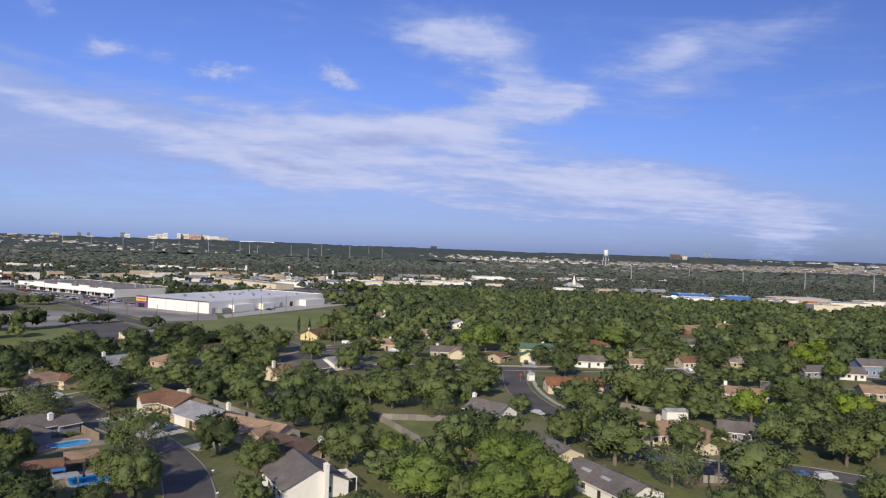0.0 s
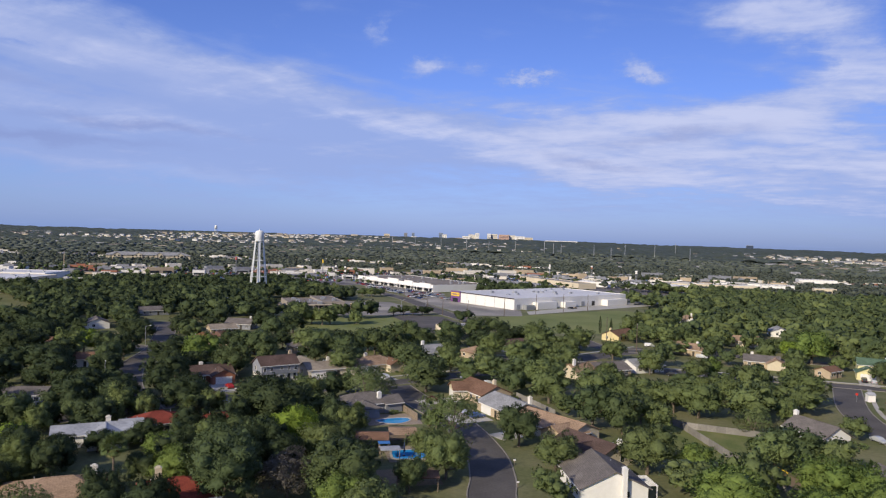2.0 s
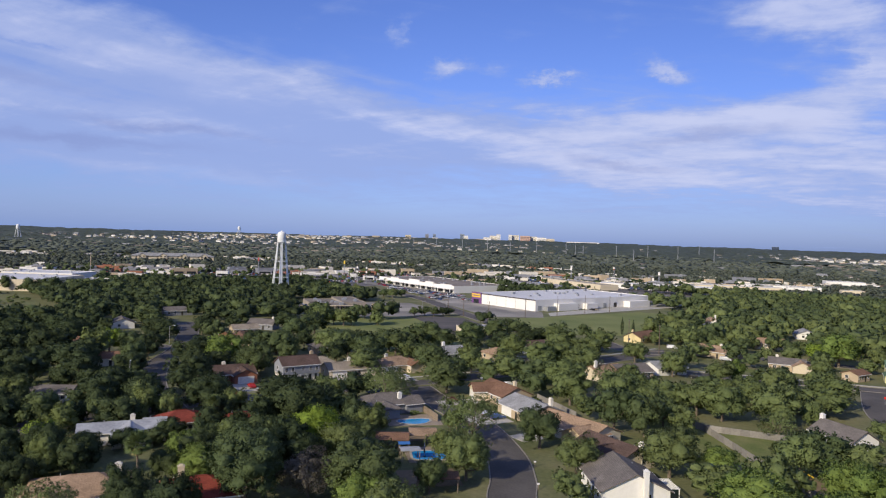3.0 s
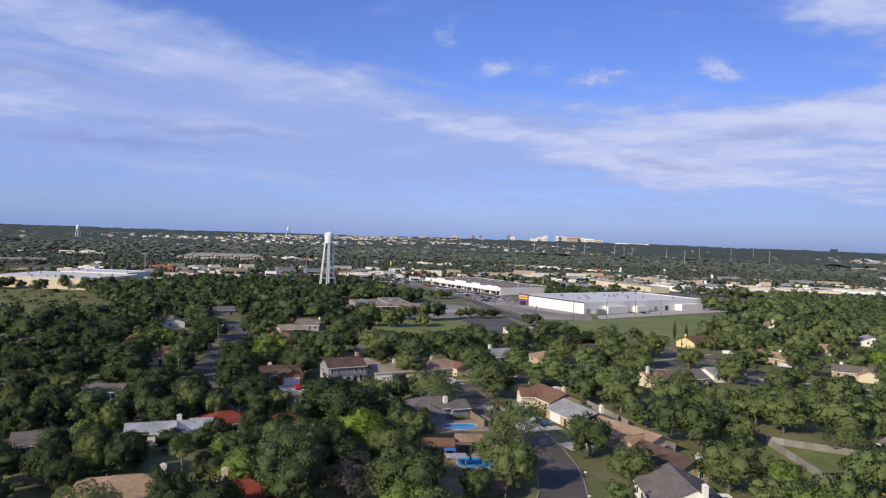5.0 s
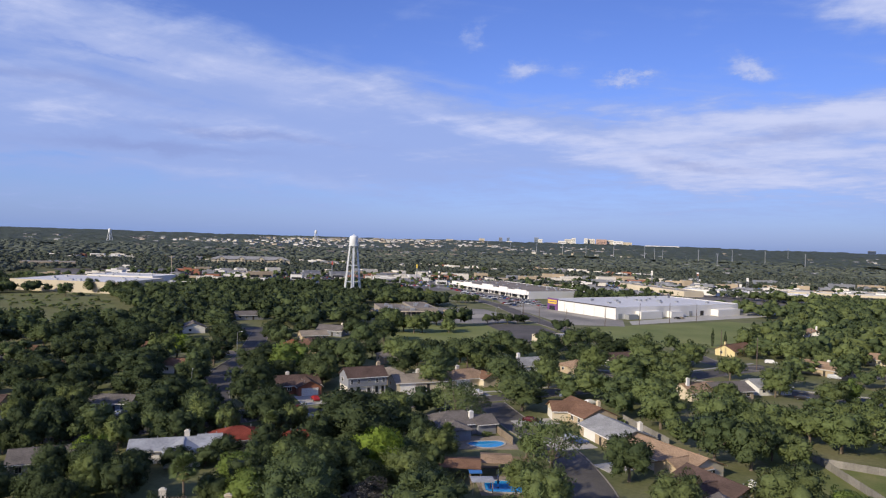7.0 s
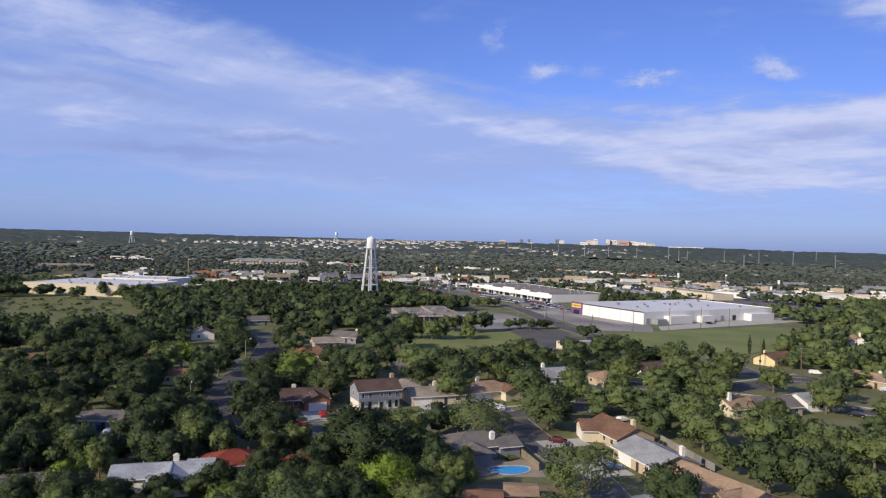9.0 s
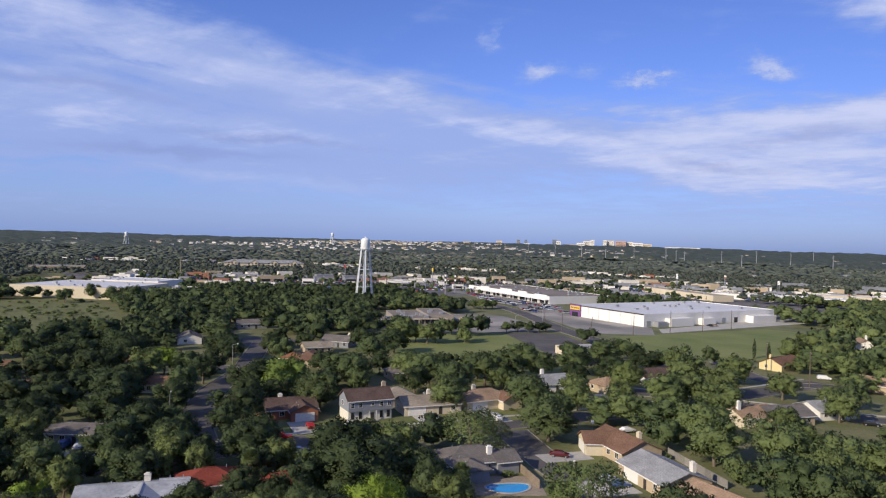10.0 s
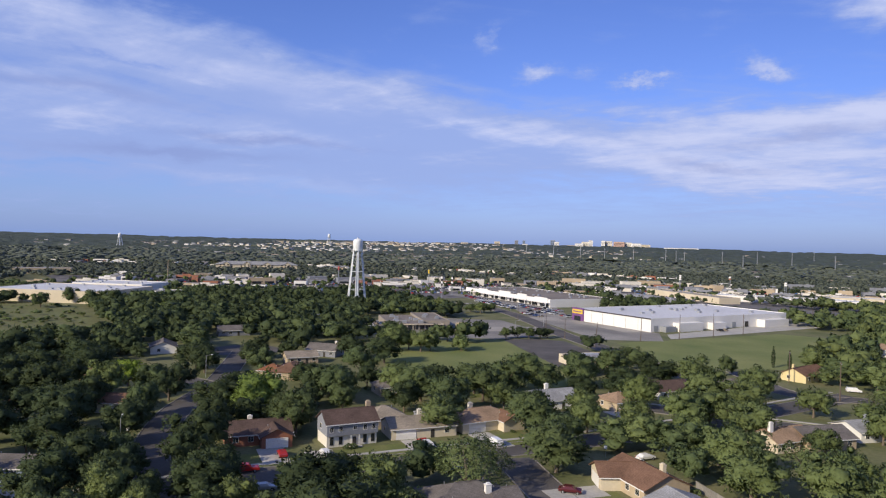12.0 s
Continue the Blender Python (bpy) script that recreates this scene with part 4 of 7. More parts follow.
patch("patio", -72.5, 136.2, 40, 13, 11, TERRACE, "tan paved terrace round the second pool", "patio", 0.05)
patch("bare_soil", -82, 147, 40, 16, 8, DIRT, "bare brown soil between two gardens", "soil", 0.035)
patch("bare_soil", 2, 160, -45, 14, 8, DIRT, "worn brown soil under trees", "soil", 0.035)
patch("bare_soil", 62, 153, 5, 30, 6, DIRT, "dry soil verge beside the street", "soil", 0.035)
patch("bare_soil", -66, 122, 40, 12, 10, DIRT, "bare brown garden soil", "soil", 0.035)


def pool(x, y, turn, a, b, label, square=False):
    p = thing("swimming_pool", label, "swimming pool", pose(x, y, 0.05, 0, 0, turn))
    n = 28
    rim, wet = bmesh.new(), bmesh.new()
    out, inn = [], []
    for k in range(n):
        t = 2 * math.pi * k / n
        c, s = math.cos(t), math.sin(t)
        if square:
            e = 0.35
            c, s = math.copysign(abs(c) ** e, c), math.copysign(abs(s) ** e, s)
        bend = 0.18 * b * math.cos(2 * t) if not square else 0
        out.append((c * (a + 0.5), s * (b + 0.5) + bend))
        inn.append((c * a, s * b + bend))
    lo = [rim.verts.new((*q, 0.02)) for q in out]
    up = [rim.verts.new((*q, 0.13)) for q in out]
    iu = [rim.verts.new((*q, 0.13)) for q in inn]
    il = [rim.verts.new((*q, 0.0)) for q in inn]
    for i in range(n):
        j = (i + 1) % n
        for r, s in ((lo, up), (up, iu), (iu, il)):
            rim.faces.new((r[i], r[j], s[j], s[i]))
    bmesh.ops.recalc_face_normals(rim, faces=rim.faces[:])
    part("coping", rim, CONCRETE, p, "pale stone coping")
    wet.faces.new([wet.verts.new((*q, 0.05)) for q in inn])
    part("water", wet, POOL, p, "clear blue water")
    clear_rect(x, y, 2 * a + 2, 2 * b + 2, turn)


pool(-90.6, 157.6, 48, 4.4, 2.6, "kidney-shaped swimming pool with bright blue water")
pool(-72.4, 135.2, 35, 4.6, 3.2, "rectangular swimming pool with deep blue water", True)


def canopy(x, y, turn, length, width, height, mat, label, pitch=0.5, category="patio cover", name="patio_cover"):
    c = thing(name, label, category, pose(x, y, 0, 0, 0, turn))
    part("roof", prism(bmesh.new(), [(-width / 2, height), (0, height + pitch), (width / 2, height), (width / 2, height - 0.12), (0, height + pitch - 0.14), (-width / 2, height - 0.12)], length), mat, c)
    for a in (-1, 1):
        for b in (-1, 1):
            part("post", boxes((a * (length / 2 - 0.3), b * (width / 2 - 0.3), 0, 0.14, 0.14, height - 0.04)), WOOD, c)
    clear_rect(x, y, length + 1, width + 1, turn)


canopy(-79.2, 142.2, 32, 6.6, 7.0, 2.7, ROOFS["tan"], "tan shingled patio roof between two pools", 0.7)
canopy(-83.4, 134.8, 30, 8.6, 7.0, 2.7, ROOFS["brown"], "brown shingled patio roof", 0.8)
canopy(-75.0, 129.6, 40, 4.4, 3.2, 2.5, METALROOF, "white metal shade canopy beside the pool", 0.15)
canopy(-78.8, 133.2, 40, 2.6, 2.2, 2.3, BLUEPAINT, "blue tarpaulin shade beside the pool", 0.25)
canopy(-61.4, 117.2, 35, 8.0, 4.5, 2.8, ROOFS["brown"], "brown roofed garden pavilion", 0.8)


NAVY = material("navy_cloth", (0.02, 0.035, 0.09), 0.8)


def parasol(x, y):
    u = thing("parasol", "closed dark blue parasol on a slim pole", "parasol", pose(x, y, 0.05))
    part("pole", tube(bmesh.new(), (0, 0, 0), (0, 0, 2.5), 0.04, 0.03), GALV, u)
    part("folded_canopy", tube(bmesh.new(), (0, 0, 0.9), (0, 0, 2.4), 0.22, 0.05, 9), NAVY, u)
    part("base", tube(bmesh.new(), (0, 0, 0), (0, 0, 0.1), 0.35, 0.3, 10), TYRE, u)


parasol(-75.4, 136.6)
parasol(-73.6, 133.4)


def pergola(x, y, turn, length, width):
    p = thing("pergola", "white slatted timber pergola beside the house", "pergola", pose(x, y, 0, 0, 0, turn))
    for a in (-1, 1):
        for b in (-1, 1):
            part("post", boxes((a * (length / 2 - 0.2), b * (width / 2 - 0.2), 0, 0.16, 0.16, 2.4)), WHITE, p)
        part("beam", boxes((0, a * (width / 2 - 0.2), 2.4, length, 0.1, 0.2)), WHITE, p)
    n = int(length / 0.6)
    me = shared(("slat", width), lambda: boxes((0, 0, 0, 0.09, width, 0.16)))
    for k in range(n):
        part("slat", me, WHITE, p, at=pose(-length / 2 + 0.3 + k * (length - 0.6) / (n - 1), 0, 2.6))
    clear_rect(x, y, length + 1, width + 1, turn)


pergola(-22.8, 137.5, -57, 6.0, 3.2)
pergola(-97.6, 92.3, 51, 10.0, 2.6)


def board_panel(bay, height):
    """Upright boards with grooves between them, as one panel."""
    n = 11
    edge = []
    for k in range(n):
        for e, y in ((0.0, 0.0), (0.88, 0.0), (0.9, 0.03), (0.98, 0.03)):
            edge.append((-bay / 2 + (k + e) * bay / n, y))
    return slab(bmesh.new(), edge + [(bay / 2, 0.06), (-bay / 2, 0.06)], 0.04, height)


def fence(points, height, mat, label, bay=2.4):
    """Posts and board panels along a line of plan points."""
    f = thing("fence", label, "fence")
    post = shared(("post", height), lambda: boxes((0, 0, 0, 0.12, 0.12, height + 0.1)))
    boards = shared(("panel", height, bay), lambda: board_panel(bay, height))
    for (ax, ay), (bx, by) in zip(points, points[1:]):
        d = math.hypot(bx - ax, by - ay)
        n = max(1, round(d / bay))
        turn = math.degrees(math.atan2(by - ay, bx - ax))
        for k in range(n):
            t = (k + 0.5) / n
            part("panel", boards, mat, f, at=pose(ax + (bx - ax) * t, ay + (by - ay) * t, 0, 0, 0, turn) @ Matrix.Diagonal((d / n / bay, 1, 1, 1)))
            t = k / n
            part("post", post, mat, f, at=pose(ax + (bx - ax) * t, ay + (by - ay) * t, 0, 0, 0, turn))
    return f


fence([(-98.5, 171.5), (-85.5, 161)], 1.9, WOOD, "tan board fence between pool and street")
fence([(-46, 210), (-24, 193), (-13, 175.5), (-5, 162.5), (4, 150), (12, 140)], 1.8, GREYWOOD, "long weathered grey board fence along the back gardens")
fence([(-24, 193), (-6, 194), (8, 191)], 1.7, GREYWOOD, "weathered board fence across a back garden")
fence([(52, 150.5), (63, 151), (75, 151)], 1.7, GREYWOOD, "weathered grey board fence beside the street")
fence([(-73, 201), (-64, 193), (-56, 186)], 1.8, GREYWOOD, "grey board fence behind two houses")
fence([(60, 297), (70, 295.5), (84, 297)], 1.5, GREYWOOD, "low pale board fence beside the pavement")
fence([(66, 175), (71, 177.5)], 1.7, WHITE, "white picket fence beside a gable")
fence([(44, 226), (60, 214)], 1.6, GREYWOOD, "grey board fence across a lawn")


def shed(x, y, turn, length, width, height, mat, label):
    s = thing("shed", label, "shed", pose(x, y, 0, 0, 0, turn))
    part("wall", boxes((0, 0, 0, length, width, height)), mat, s)
    part("roof", gable_roof(length, width, height, height + 0.6, 0.15), METALROOF, s)
    part("door", boxes((length * 0.2, -width / 2 - 0.02, 0.1, 1.4, 0.06, 1.9)), WHITE, s)
    clear_rect(x, y, length + 1, width + 1, turn)


shed(62.3, 208, 8, 6.5, 3.5, 2.7, WHITE, "white metal garden shed with a grey roof")
shed(24.5, 262, 20, 2.2, 2.0, 2.2, WHITE, "small white garden shed")
shed(8, 150.5, 30, 4.5, 2.5, 2.4, WHITE, "white garden shed under a tree")
shed(-151.5, 325, 30, 0.9, 0.9, 1.0, GALV, "small grey utility box")
shed(-152.8, 333.5, 47, 24, 7, 2.9, WHITE, "long white shed with a flat grey roof by the lot")
shed(-198, 152, 42, 3.2, 2.6, 2.2, BLUEWALL, "small blue garden shed beside the street")
shed(-146, 207, 60, 5, 4, 2.6, GREYWALL, "grey garden shed behind the house")


def slide(x, y):
    s = thing("playground_slide", "yellow plastic garden slide", "slide", pose(x, y, 0, 0, 0, 40))
    part("chute", prism(bmesh.new(), [(-0.3, 0.15), (0.3, 0.15), (0.3, 0.4), (0.25, 0.4), (0.25, 0.22), (-0.25, 0.22), (-0.25, 0.4), (-0.3, 0.4)], 2.8), SIGNYELLOW, s, at=pose(0, 0, 0.6, 0, 28, 0))
    part("ladder", boxes((-1.3, -0.3, 0, 0.08, 0.08, 1.6), (-1.3, 0.3, 0, 0.08, 0.08, 1.6), *[(-1.3, 0, 0.3 * k + 0.2, 0.06, 0.6, 0.05) for k in range(4)]), SIGNYELLOW, s)


slide(0.6, 166)


# ---- vehicles ----
def car_paint(name, colour):
    return material(name, colour, 0.25, (0.96, 1.04), spec=0.6)


PAINTS = {
    "white": car_paint("white_car_paint", (0.75, 0.75, 0.75)), "silver": car_paint("silver_car_paint", (0.42, 0.44, 0.47)),
    "black": car_paint("black_car_paint", (0.02, 0.02, 0.022)), "red": car_paint("red_car_paint", (0.33, 0.025, 0.022)),
    "maroon": car_paint("maroon_car_paint", (0.085, 0.012, 0.016)), "blue": car_paint("blue_car_paint", (0.06, 0.10, 0.22)),
    "tan": car_paint("tan_car_paint", (0.36, 0.30, 0.22)),
}
LAMPGLASS = material("lamp_glass", (0.6, 0.6, 0.58), 0.15)
TAILGLASS = material("tail_lamp_glass", (0.4, 0.02, 0.02), 0.2)


def car_profile(kind):
    if kind == "pickup":
        return [(-2.7, 0.45), (-2.7, 1.02), (-0.9, 1.05), (-0.8, 1.75), (0.55, 1.78), (1.15, 1.12), (2.55, 1.02), (2.7, 0.85), (2.7, 0.45)]
    if kind == "van":
        return [(-2.35, 0.4), (-2.4, 1.1), (-2.15, 1.78), (0.9, 1.8), (1.6, 1.15), (2.35, 1.0), (2.45, 0.75), (2.45, 0.4)]
    return [(-2.25, 0.4), (-2.3, 0.9), (-1.75, 0.98), (-1.2, 1.42), (0.45, 1.45), (1.05, 1.0), (2.1, 0.85), (2.3, 0.65), (2.3, 0.4)]


VEHICLE = {}


def plain_vehicle(c, paint, kind):
    """A far parked car: body, glasshouse and wheels."""
    prof = car_profile(kind)
    bm = prism(bmesh.new(), [(px, min(pz, 1.05)) for px, pz in prof], 1.76)
    part("body", mesh_turned(bm), PAINTS[paint], c)
    top = max(pz for _, pz in prof)
    x0, x1 = (-0.85, 0.8) if kind == "pickup" else (-1.5, 0.75) if kind == "sedan" else (-2.2, 1.2)
    bm = prism(bmesh.new(), [(x0 - 0.25, 1.0), (x0 + 0.1, top - 0.06), (x1 - 0.4, top - 0.06), (x1 + 0.2, 1.0)], 1.5)
    part("window_band", mesh_turned(bm), PANE, c)
    part("roof_panel", boxes(((x0 + x1) / 2 - 0.15, 0, top - 0.06, x1 - x0 - 0.5, 1.46, 0.06)), PAINTS[paint], c)
    for wx in (-1.4, 1.45):
        for s in (-1, 1):
            part("wheel", tube(bmesh.new(), (wx, s * 0.74, 0.33), (wx, s * 0.92, 0.33), 0.33, 0.33, 9), TYRE, c)


def mesh_turned(bm):
    bmesh.ops.rotate(bm, verts=bm.verts[:], cent=(0, 0, 0), matrix=Matrix.Rotation(radians(90), 3, "Z"))
    for v in bm.verts:
        v.co.x = -v.co.x
    bmesh.ops.recalc_face_normals(bm, faces=bm.faces[:])
    return bm


KIND_WORDS = {"sedan": "sedan", "pickup": "pickup truck", "van": "sport utility van"}


def vehicle(x, y, turn, paint, kind="sedan", where="parked on the street", group="", plain=False):
    name = {"sedan": "car", "pickup": "pickup_truck", "van": "van"}[kind]
    label = "%s %s %s" % (paint, KIND_WORDS[kind], where)
    at = pose(x, y, 0.03, 0, 0, turn)
    if (paint, kind, plain) in VEHICLE:
        c = copy_thing(VEHICLE[paint, kind, plain], at)
        if group:
            c["group"] = group
        return tagged(c, label)
    c = thing(name, label, "car" if kind == "sedan" else name.replace("_", " "), at, group)
    VEHICLE[paint, kind, plain] = c
    if plain:
        plain_vehicle(c, paint, kind)
        return c
    prof = car_profile(kind)
    w = 0.9
    bm = bmesh.new()
    rows = []
    for y, inset in ((-w, 0.0), (w, 0.0)):
        rows.append([bm.verts.new((px, y * (0.82 if pz > 1.15 else 1.0), pz)) for px, pz in prof])
    n = len(prof)
    bm.faces.new(rows[0])
    bm.faces.new(rows[1][::-1])
    for i in range(n):
        bm.faces.new((rows[0][i], rows[1][i], rows[1][(i + 1) % n], rows[0][(i + 1) % n]))
    bmesh.ops.recalc_face_normals(bm, faces=bm.faces[:])
    bmesh.ops.bevel(bm, geom=bm.edges[:], offset=0.06, segments=2, affect="EDGES")
    part("body", bm, PAINTS[paint], c)
    top = max(pz for _, pz in prof)
    lo = 0.98 if kind == "sedan" else 1.14
    cab = [p for p in prof if p[1] > lo]
    x0, x1 = min(p[0] for p in cab), max(p[0] for p in cab)
    if kind == "pickup":
        x0, x1 = -0.78, 0.75
    elif kind == "sedan":
        x0, x1 = -1.35, 0.55
    for s in (-1, 1):
        part("side_window", prism(bmesh.new(), [(s * 0.70, lo + 0.04), (s * 0.785, lo + 0.04), (s * 0.76, top - 0.1), (s * 0.69, top - 0.1)], (x1 - x0) * 0.84), PANE, c, at=pose((x0 + x1) / 2, 0, 0))
    front_x = x1 + 0.28
    part("windscreen", boxes((0, 0, 0, 0.04, 1.35, 0.52)), PANE, c, at=pose(front_x + 0.03, 0, lo + 0.02, 0, -48, 0))
    part("rear_window", boxes((0, 0, 0, 0.04, 1.3, 0.42)), PANE, c, at=pose(x0 - 0.16 if kind != "pickup" else x0 - 0.1, 0, lo + 0.06, 0, 42 if kind == "sedan" else 14, 0))
    for wx in (-1.4, 1.45) if kind != "pickup" else (-1.7, 1.7):
        for s in (-1, 1):
            wh = part("wheel", tube(bmesh.new(), (wx, s * 0.72, 0.33), (wx, s * 0.93, 0.33), 0.33, 0.33, 14), TYRE, c)
            part("rim", tube(bmesh.new(), (wx, s * 0.90, 0.33), (wx, s * 0.945, 0.33), 0.2, 0.18, 10), GALV, wh)
    end = prof[-2][0]
    for s in (-1, 1):
        part("headlight", boxes((end - 0.02, s * 0.62, 0.62, 0.1, 0.34, 0.14)), LAMPGLASS, c)
        part("tail_light", boxes((prof[0][0] - 0.02, s * 0.68, 0.72, 0.08, 0.22, 0.16)), TAILGLASS, c)
    if kind == "pickup":
        part("load_bed", boxes((-1.75, 0, 0.98, 1.6, 1.5, 0.09)), DARKTRIM, c)
    return c


vehicle(-152.2, 162.6, 148, "red", "sedan", "parked on a driveway")
vehicle(-149.6, 150.6, 56, "red", "pickup", "parked at the kerb")
vehicle(-144.4, 168.2, 150, "white", "van", "parked on a driveway")
vehicle(-134.0, 190.6, 148, "red", "sedan", "parked on a driveway")
vehicle(-131.6, 188.8, 148, "white", "van", "parked on a driveway")
vehicle(-123.0, 181.5, 58, "silver", "pickup", "parked at the kerb")
vehicle(-92.0, 183.0, 20, "maroon", "sedan", "parked on a driveway")
vehicle(-120.5, 201.5, 150, "white", "van", "parked on a driveway")
vehicle(-117.5, 178.5, 58, "blue", "sedan")
vehicle(-138.5, 146.0, 52, "silver", "sedan")
vehicle(-134.5, 152.0, 50, "blue", "sedan")
vehicle(-73.5, 172.5, 54, "blue", "sedan", "parked on a driveway")
vehicle(-76.8, 174.0, 54, "silver", "sedan", "parked on a driveway")
vehicle(31.6, 209.5, -58, "black", "sedan", "parked at the kerb")
vehicle(22.0, 207.0, -55, "silver", "sedan", "parked at the kerb")
vehicle(26.0, 203.0, -55, "black", "sedan", "parked at the kerb")
vehicle(40.5, 184.0, -64, "white", "sedan", "parked at the kerb")
vehicle(44.5, 164.0, -50, "blue", "pickup", "parked at the kerb")
vehicle(25.5, 299.0, 90, "black", "van", "parked before the yellow garage")
vehicle(28.5, 298.5, 90, "silver", "sedan", "parked before the yellow garage")
vehicle(97.0, 299.0, 90, "black", "pickup", "parked on a driveway")
vehicle(94.0, 298.0, 90, "white", "sedan", "parked on a driveway")
vehicle(99.8, 297.0, 90, "black", "sedan", "parked on a driveway")
vehicle(75.5, 158.0, 10, "blue", "pickup", "parked beside the fence")
vehicle(80.5, 156.5, 10, "silver", "van", "parked beside the fence")
vehicle(-33.0, 318.0, 0, "silver", "van", "parked before the brick house")
vehicle(-58.5, 338.0, 20, "white", "van", "parked beside the street")
vehicle(-261.0, 245.0, 60, "white", "van", "parked at the kerb")
vehicle(-177.5, 116.8, 130, "silver", "sedan", "parked in the carport")
vehicle(-180.5, 114.6, 130, "blue", "van", "parked in the carport")
vehicle(-165.5, 119.5, 50, "black", "sedan", "parked at the kerb")
vehicle(148, 262, 30, "black", "van", "parked on a driveway")
vehicle(-37.5, 268.0, 10, "black", "sedan", "parked under trees")
vehicle(-6.5, 283.5, 8, "blue", "sedan", "parked at the kerb")
vehicle(-88, 214, 60, "white", "sedan", "parked at the kerb")

rng = random.Random(5)
paint_names = ["white", "silver", "black", "white", "silver", "red", "blue", "tan"]


def car_rows(x, y, turn, count, gap, share, where):
    c, s = math.cos(radians(turn)), math.sin(radians(turn))
    for k in range(count):
        if rng.random() < share:
            vehicle(x + c * gap * k, y + s * gap * k, turn + 90 + rng.choice((0, 180)) + rng.uniform(-3, 3), rng.choice(paint_names), rng.choice(("sedan", "van", "sedan", "pickup")), where, "cars in the car park", True)


PARKED = "parked in the shops' car park"
for x, y, n in ((-282, 532, 11), (-296, 524, 12), (-268, 516, 14), (-330, 548, 16), (-352, 566, 14), (-262, 498, 8), (-316, 536, 10)):
    car_rows(x, y, 150, n, 3.0, 0.6, PARKED)
car_rows(-318, 357, 32, 9, 3.0, 0.9, "parked in the yard")
car_rows(-309, 366, 32, 8, 3.0, 0.9, "parked in the yard")
car_rows(-246, 372, 45, 5, 3.2, 0.7, "parked in the yard")
for x, y, n, t in ((-430, 640, 22, 150), (-440, 652, 22, 150), (-470, 676, 20, 150), (-400, 690, 18, 150), (-520, 610, 16, 150)):
    car_rows(x, y, t, n, 3.0, 0.75, "parked on a far sales lot")
for x, y, n, t in ((-142, 492, 4, 62), (-128, 552, 4, 60)):
    car_rows(x, y, t, n, 3.6, 0.7, "parked behind the store")

for x, y, n, t in ((-240, 492, 15, 148), (-254, 478, 9, 148), (-296, 514, 9, 150), (-325, 533, 10, 150), (-262, 524, 8, 150), (-345, 560, 9, 150)):
    car_rows(x, y, t, n, 3.1, 0.72, "parked before the shops")
for k in range(10):
    vehicle(-314 + 4.1 * k, 369.5 - 3.6 * k, 48, "white", "van", "parked in a row beside the low building", "cars in the car park", True)


# ---- shops and large buildings ----
def flat_building(x, y, turn, length, width, height, walls, roof, label, name="shop_building", bays=0, parapet=0.5, units=0, category="building", group=""):
    """A flat-roofed building: walls, recessed roof behind a parapet, door and window bays, rooftop units."""
    b = thing(name, label, category, pose(x, y, land(x, y), 0, 0, turn), group)
    part("wall", boxes((0, 0, 0, length, width, height - 0.01)), walls, b)
    r = part("roof", boxes((0, 0, height, length - 0.7, width - 0.7, 0.08)), roof, b)
    p = 0.35
    part("parapet", boxes((0, -width / 2 + p / 2, height - 0.01, length, p, parapet), (0, width / 2 - p / 2, height - 0.01, length, p, parapet), (-length / 2 + p / 2, 0, height - 0.01, p, width - 2 * p, parapet), (length / 2 - p / 2, 0, height - 0.01, p, width - 2 * p, parapet)), walls, b)
    rr = random.Random(int(abs(x) * 7 + abs(y)))
    for k in range(units):
        ux, uy = rr.uniform(-0.42, 0.42) * length, rr.uniform(-0.4, 0.4) * width
        part("rooftop_unit", boxes((ux, uy, height + 0.07, rr.uniform(1.5, 3), rr.uniform(1.5, 2.4), rr.uniform(0.9, 1.5))), GALV, b)
    for k in range(bays):
        bx = -length / 2 + (k + 0.5) * length / bays
        w = length / bays * 0.72
        part("shop_window", boxes((bx, -width / 2 - 0.04, 0.2, w, 0.1, 2.7)), PANE, b)
    clear_rect(x, y, length + 8, width + 8, turn)
    if x > -100:
        d = Vector((-12 - x, 25 - y)).normalized()
        clear_rect(x + d.x * 38, y + d.y * 38, 60, max(length, width), math.degrees(math.atan2(d.y, d.x)))
    return b


U, V = Vector((math.cos(radians(155.5)), math.sin(radians(155.5)))), Vector((math.cos(radians(65.5)), math.sin(radians(65.5))))
corner = Vector((-170.5, 453.5))
mid = corner + U * 34 + V * 62
store = flat_building(mid.x, mid.y, 155.5 - 180, 68, 124, 7.4, WHITE, ROOFWHITE, "large white windowless store with a pale flat roof", "store", 0, 0.45, 16)
part("front_trim", boxes((4, -62.12, 7.25, 60, 0.25, 0.62)), DARKTRIM, store)
part("sign_panel", boxes((-28.6, -62.3, 0.0, 11, 0.8, 8.3)), PURPLE, store, "purple entrance panel")
sgn = part("sign_board", boxes((-28.6, -62.85, 4.6, 9.6, 0.3, 2.6)), SIGNYELLOW, store, "yellow sign board")
for k, w in enumerate((0.8, 1.2, 0.9, 1.3, 0.8, 1.1)):
    part("lettering_bar", boxes((-32.2 + 1.4 * k, -63.03, 5.4, w, 0.06, 1.0)), PURPLE, sgn)
part("entrance", boxes((-28.6, -62.78, 0, 6, 0.16, 3.0)), PANE, store)
for yy, w, d, h in ((-34, 5, 20, 5.0), (-8, 4, 12, 4.2), (44, 6, 24, 4.6)):
    part("annexe", boxes((34 + w / 2, yy, 0, w, d, h)), WHITE, store)
part("loading_dock", boxes((36, -50, 0, 4, 8, 3.2)), GALV, store)
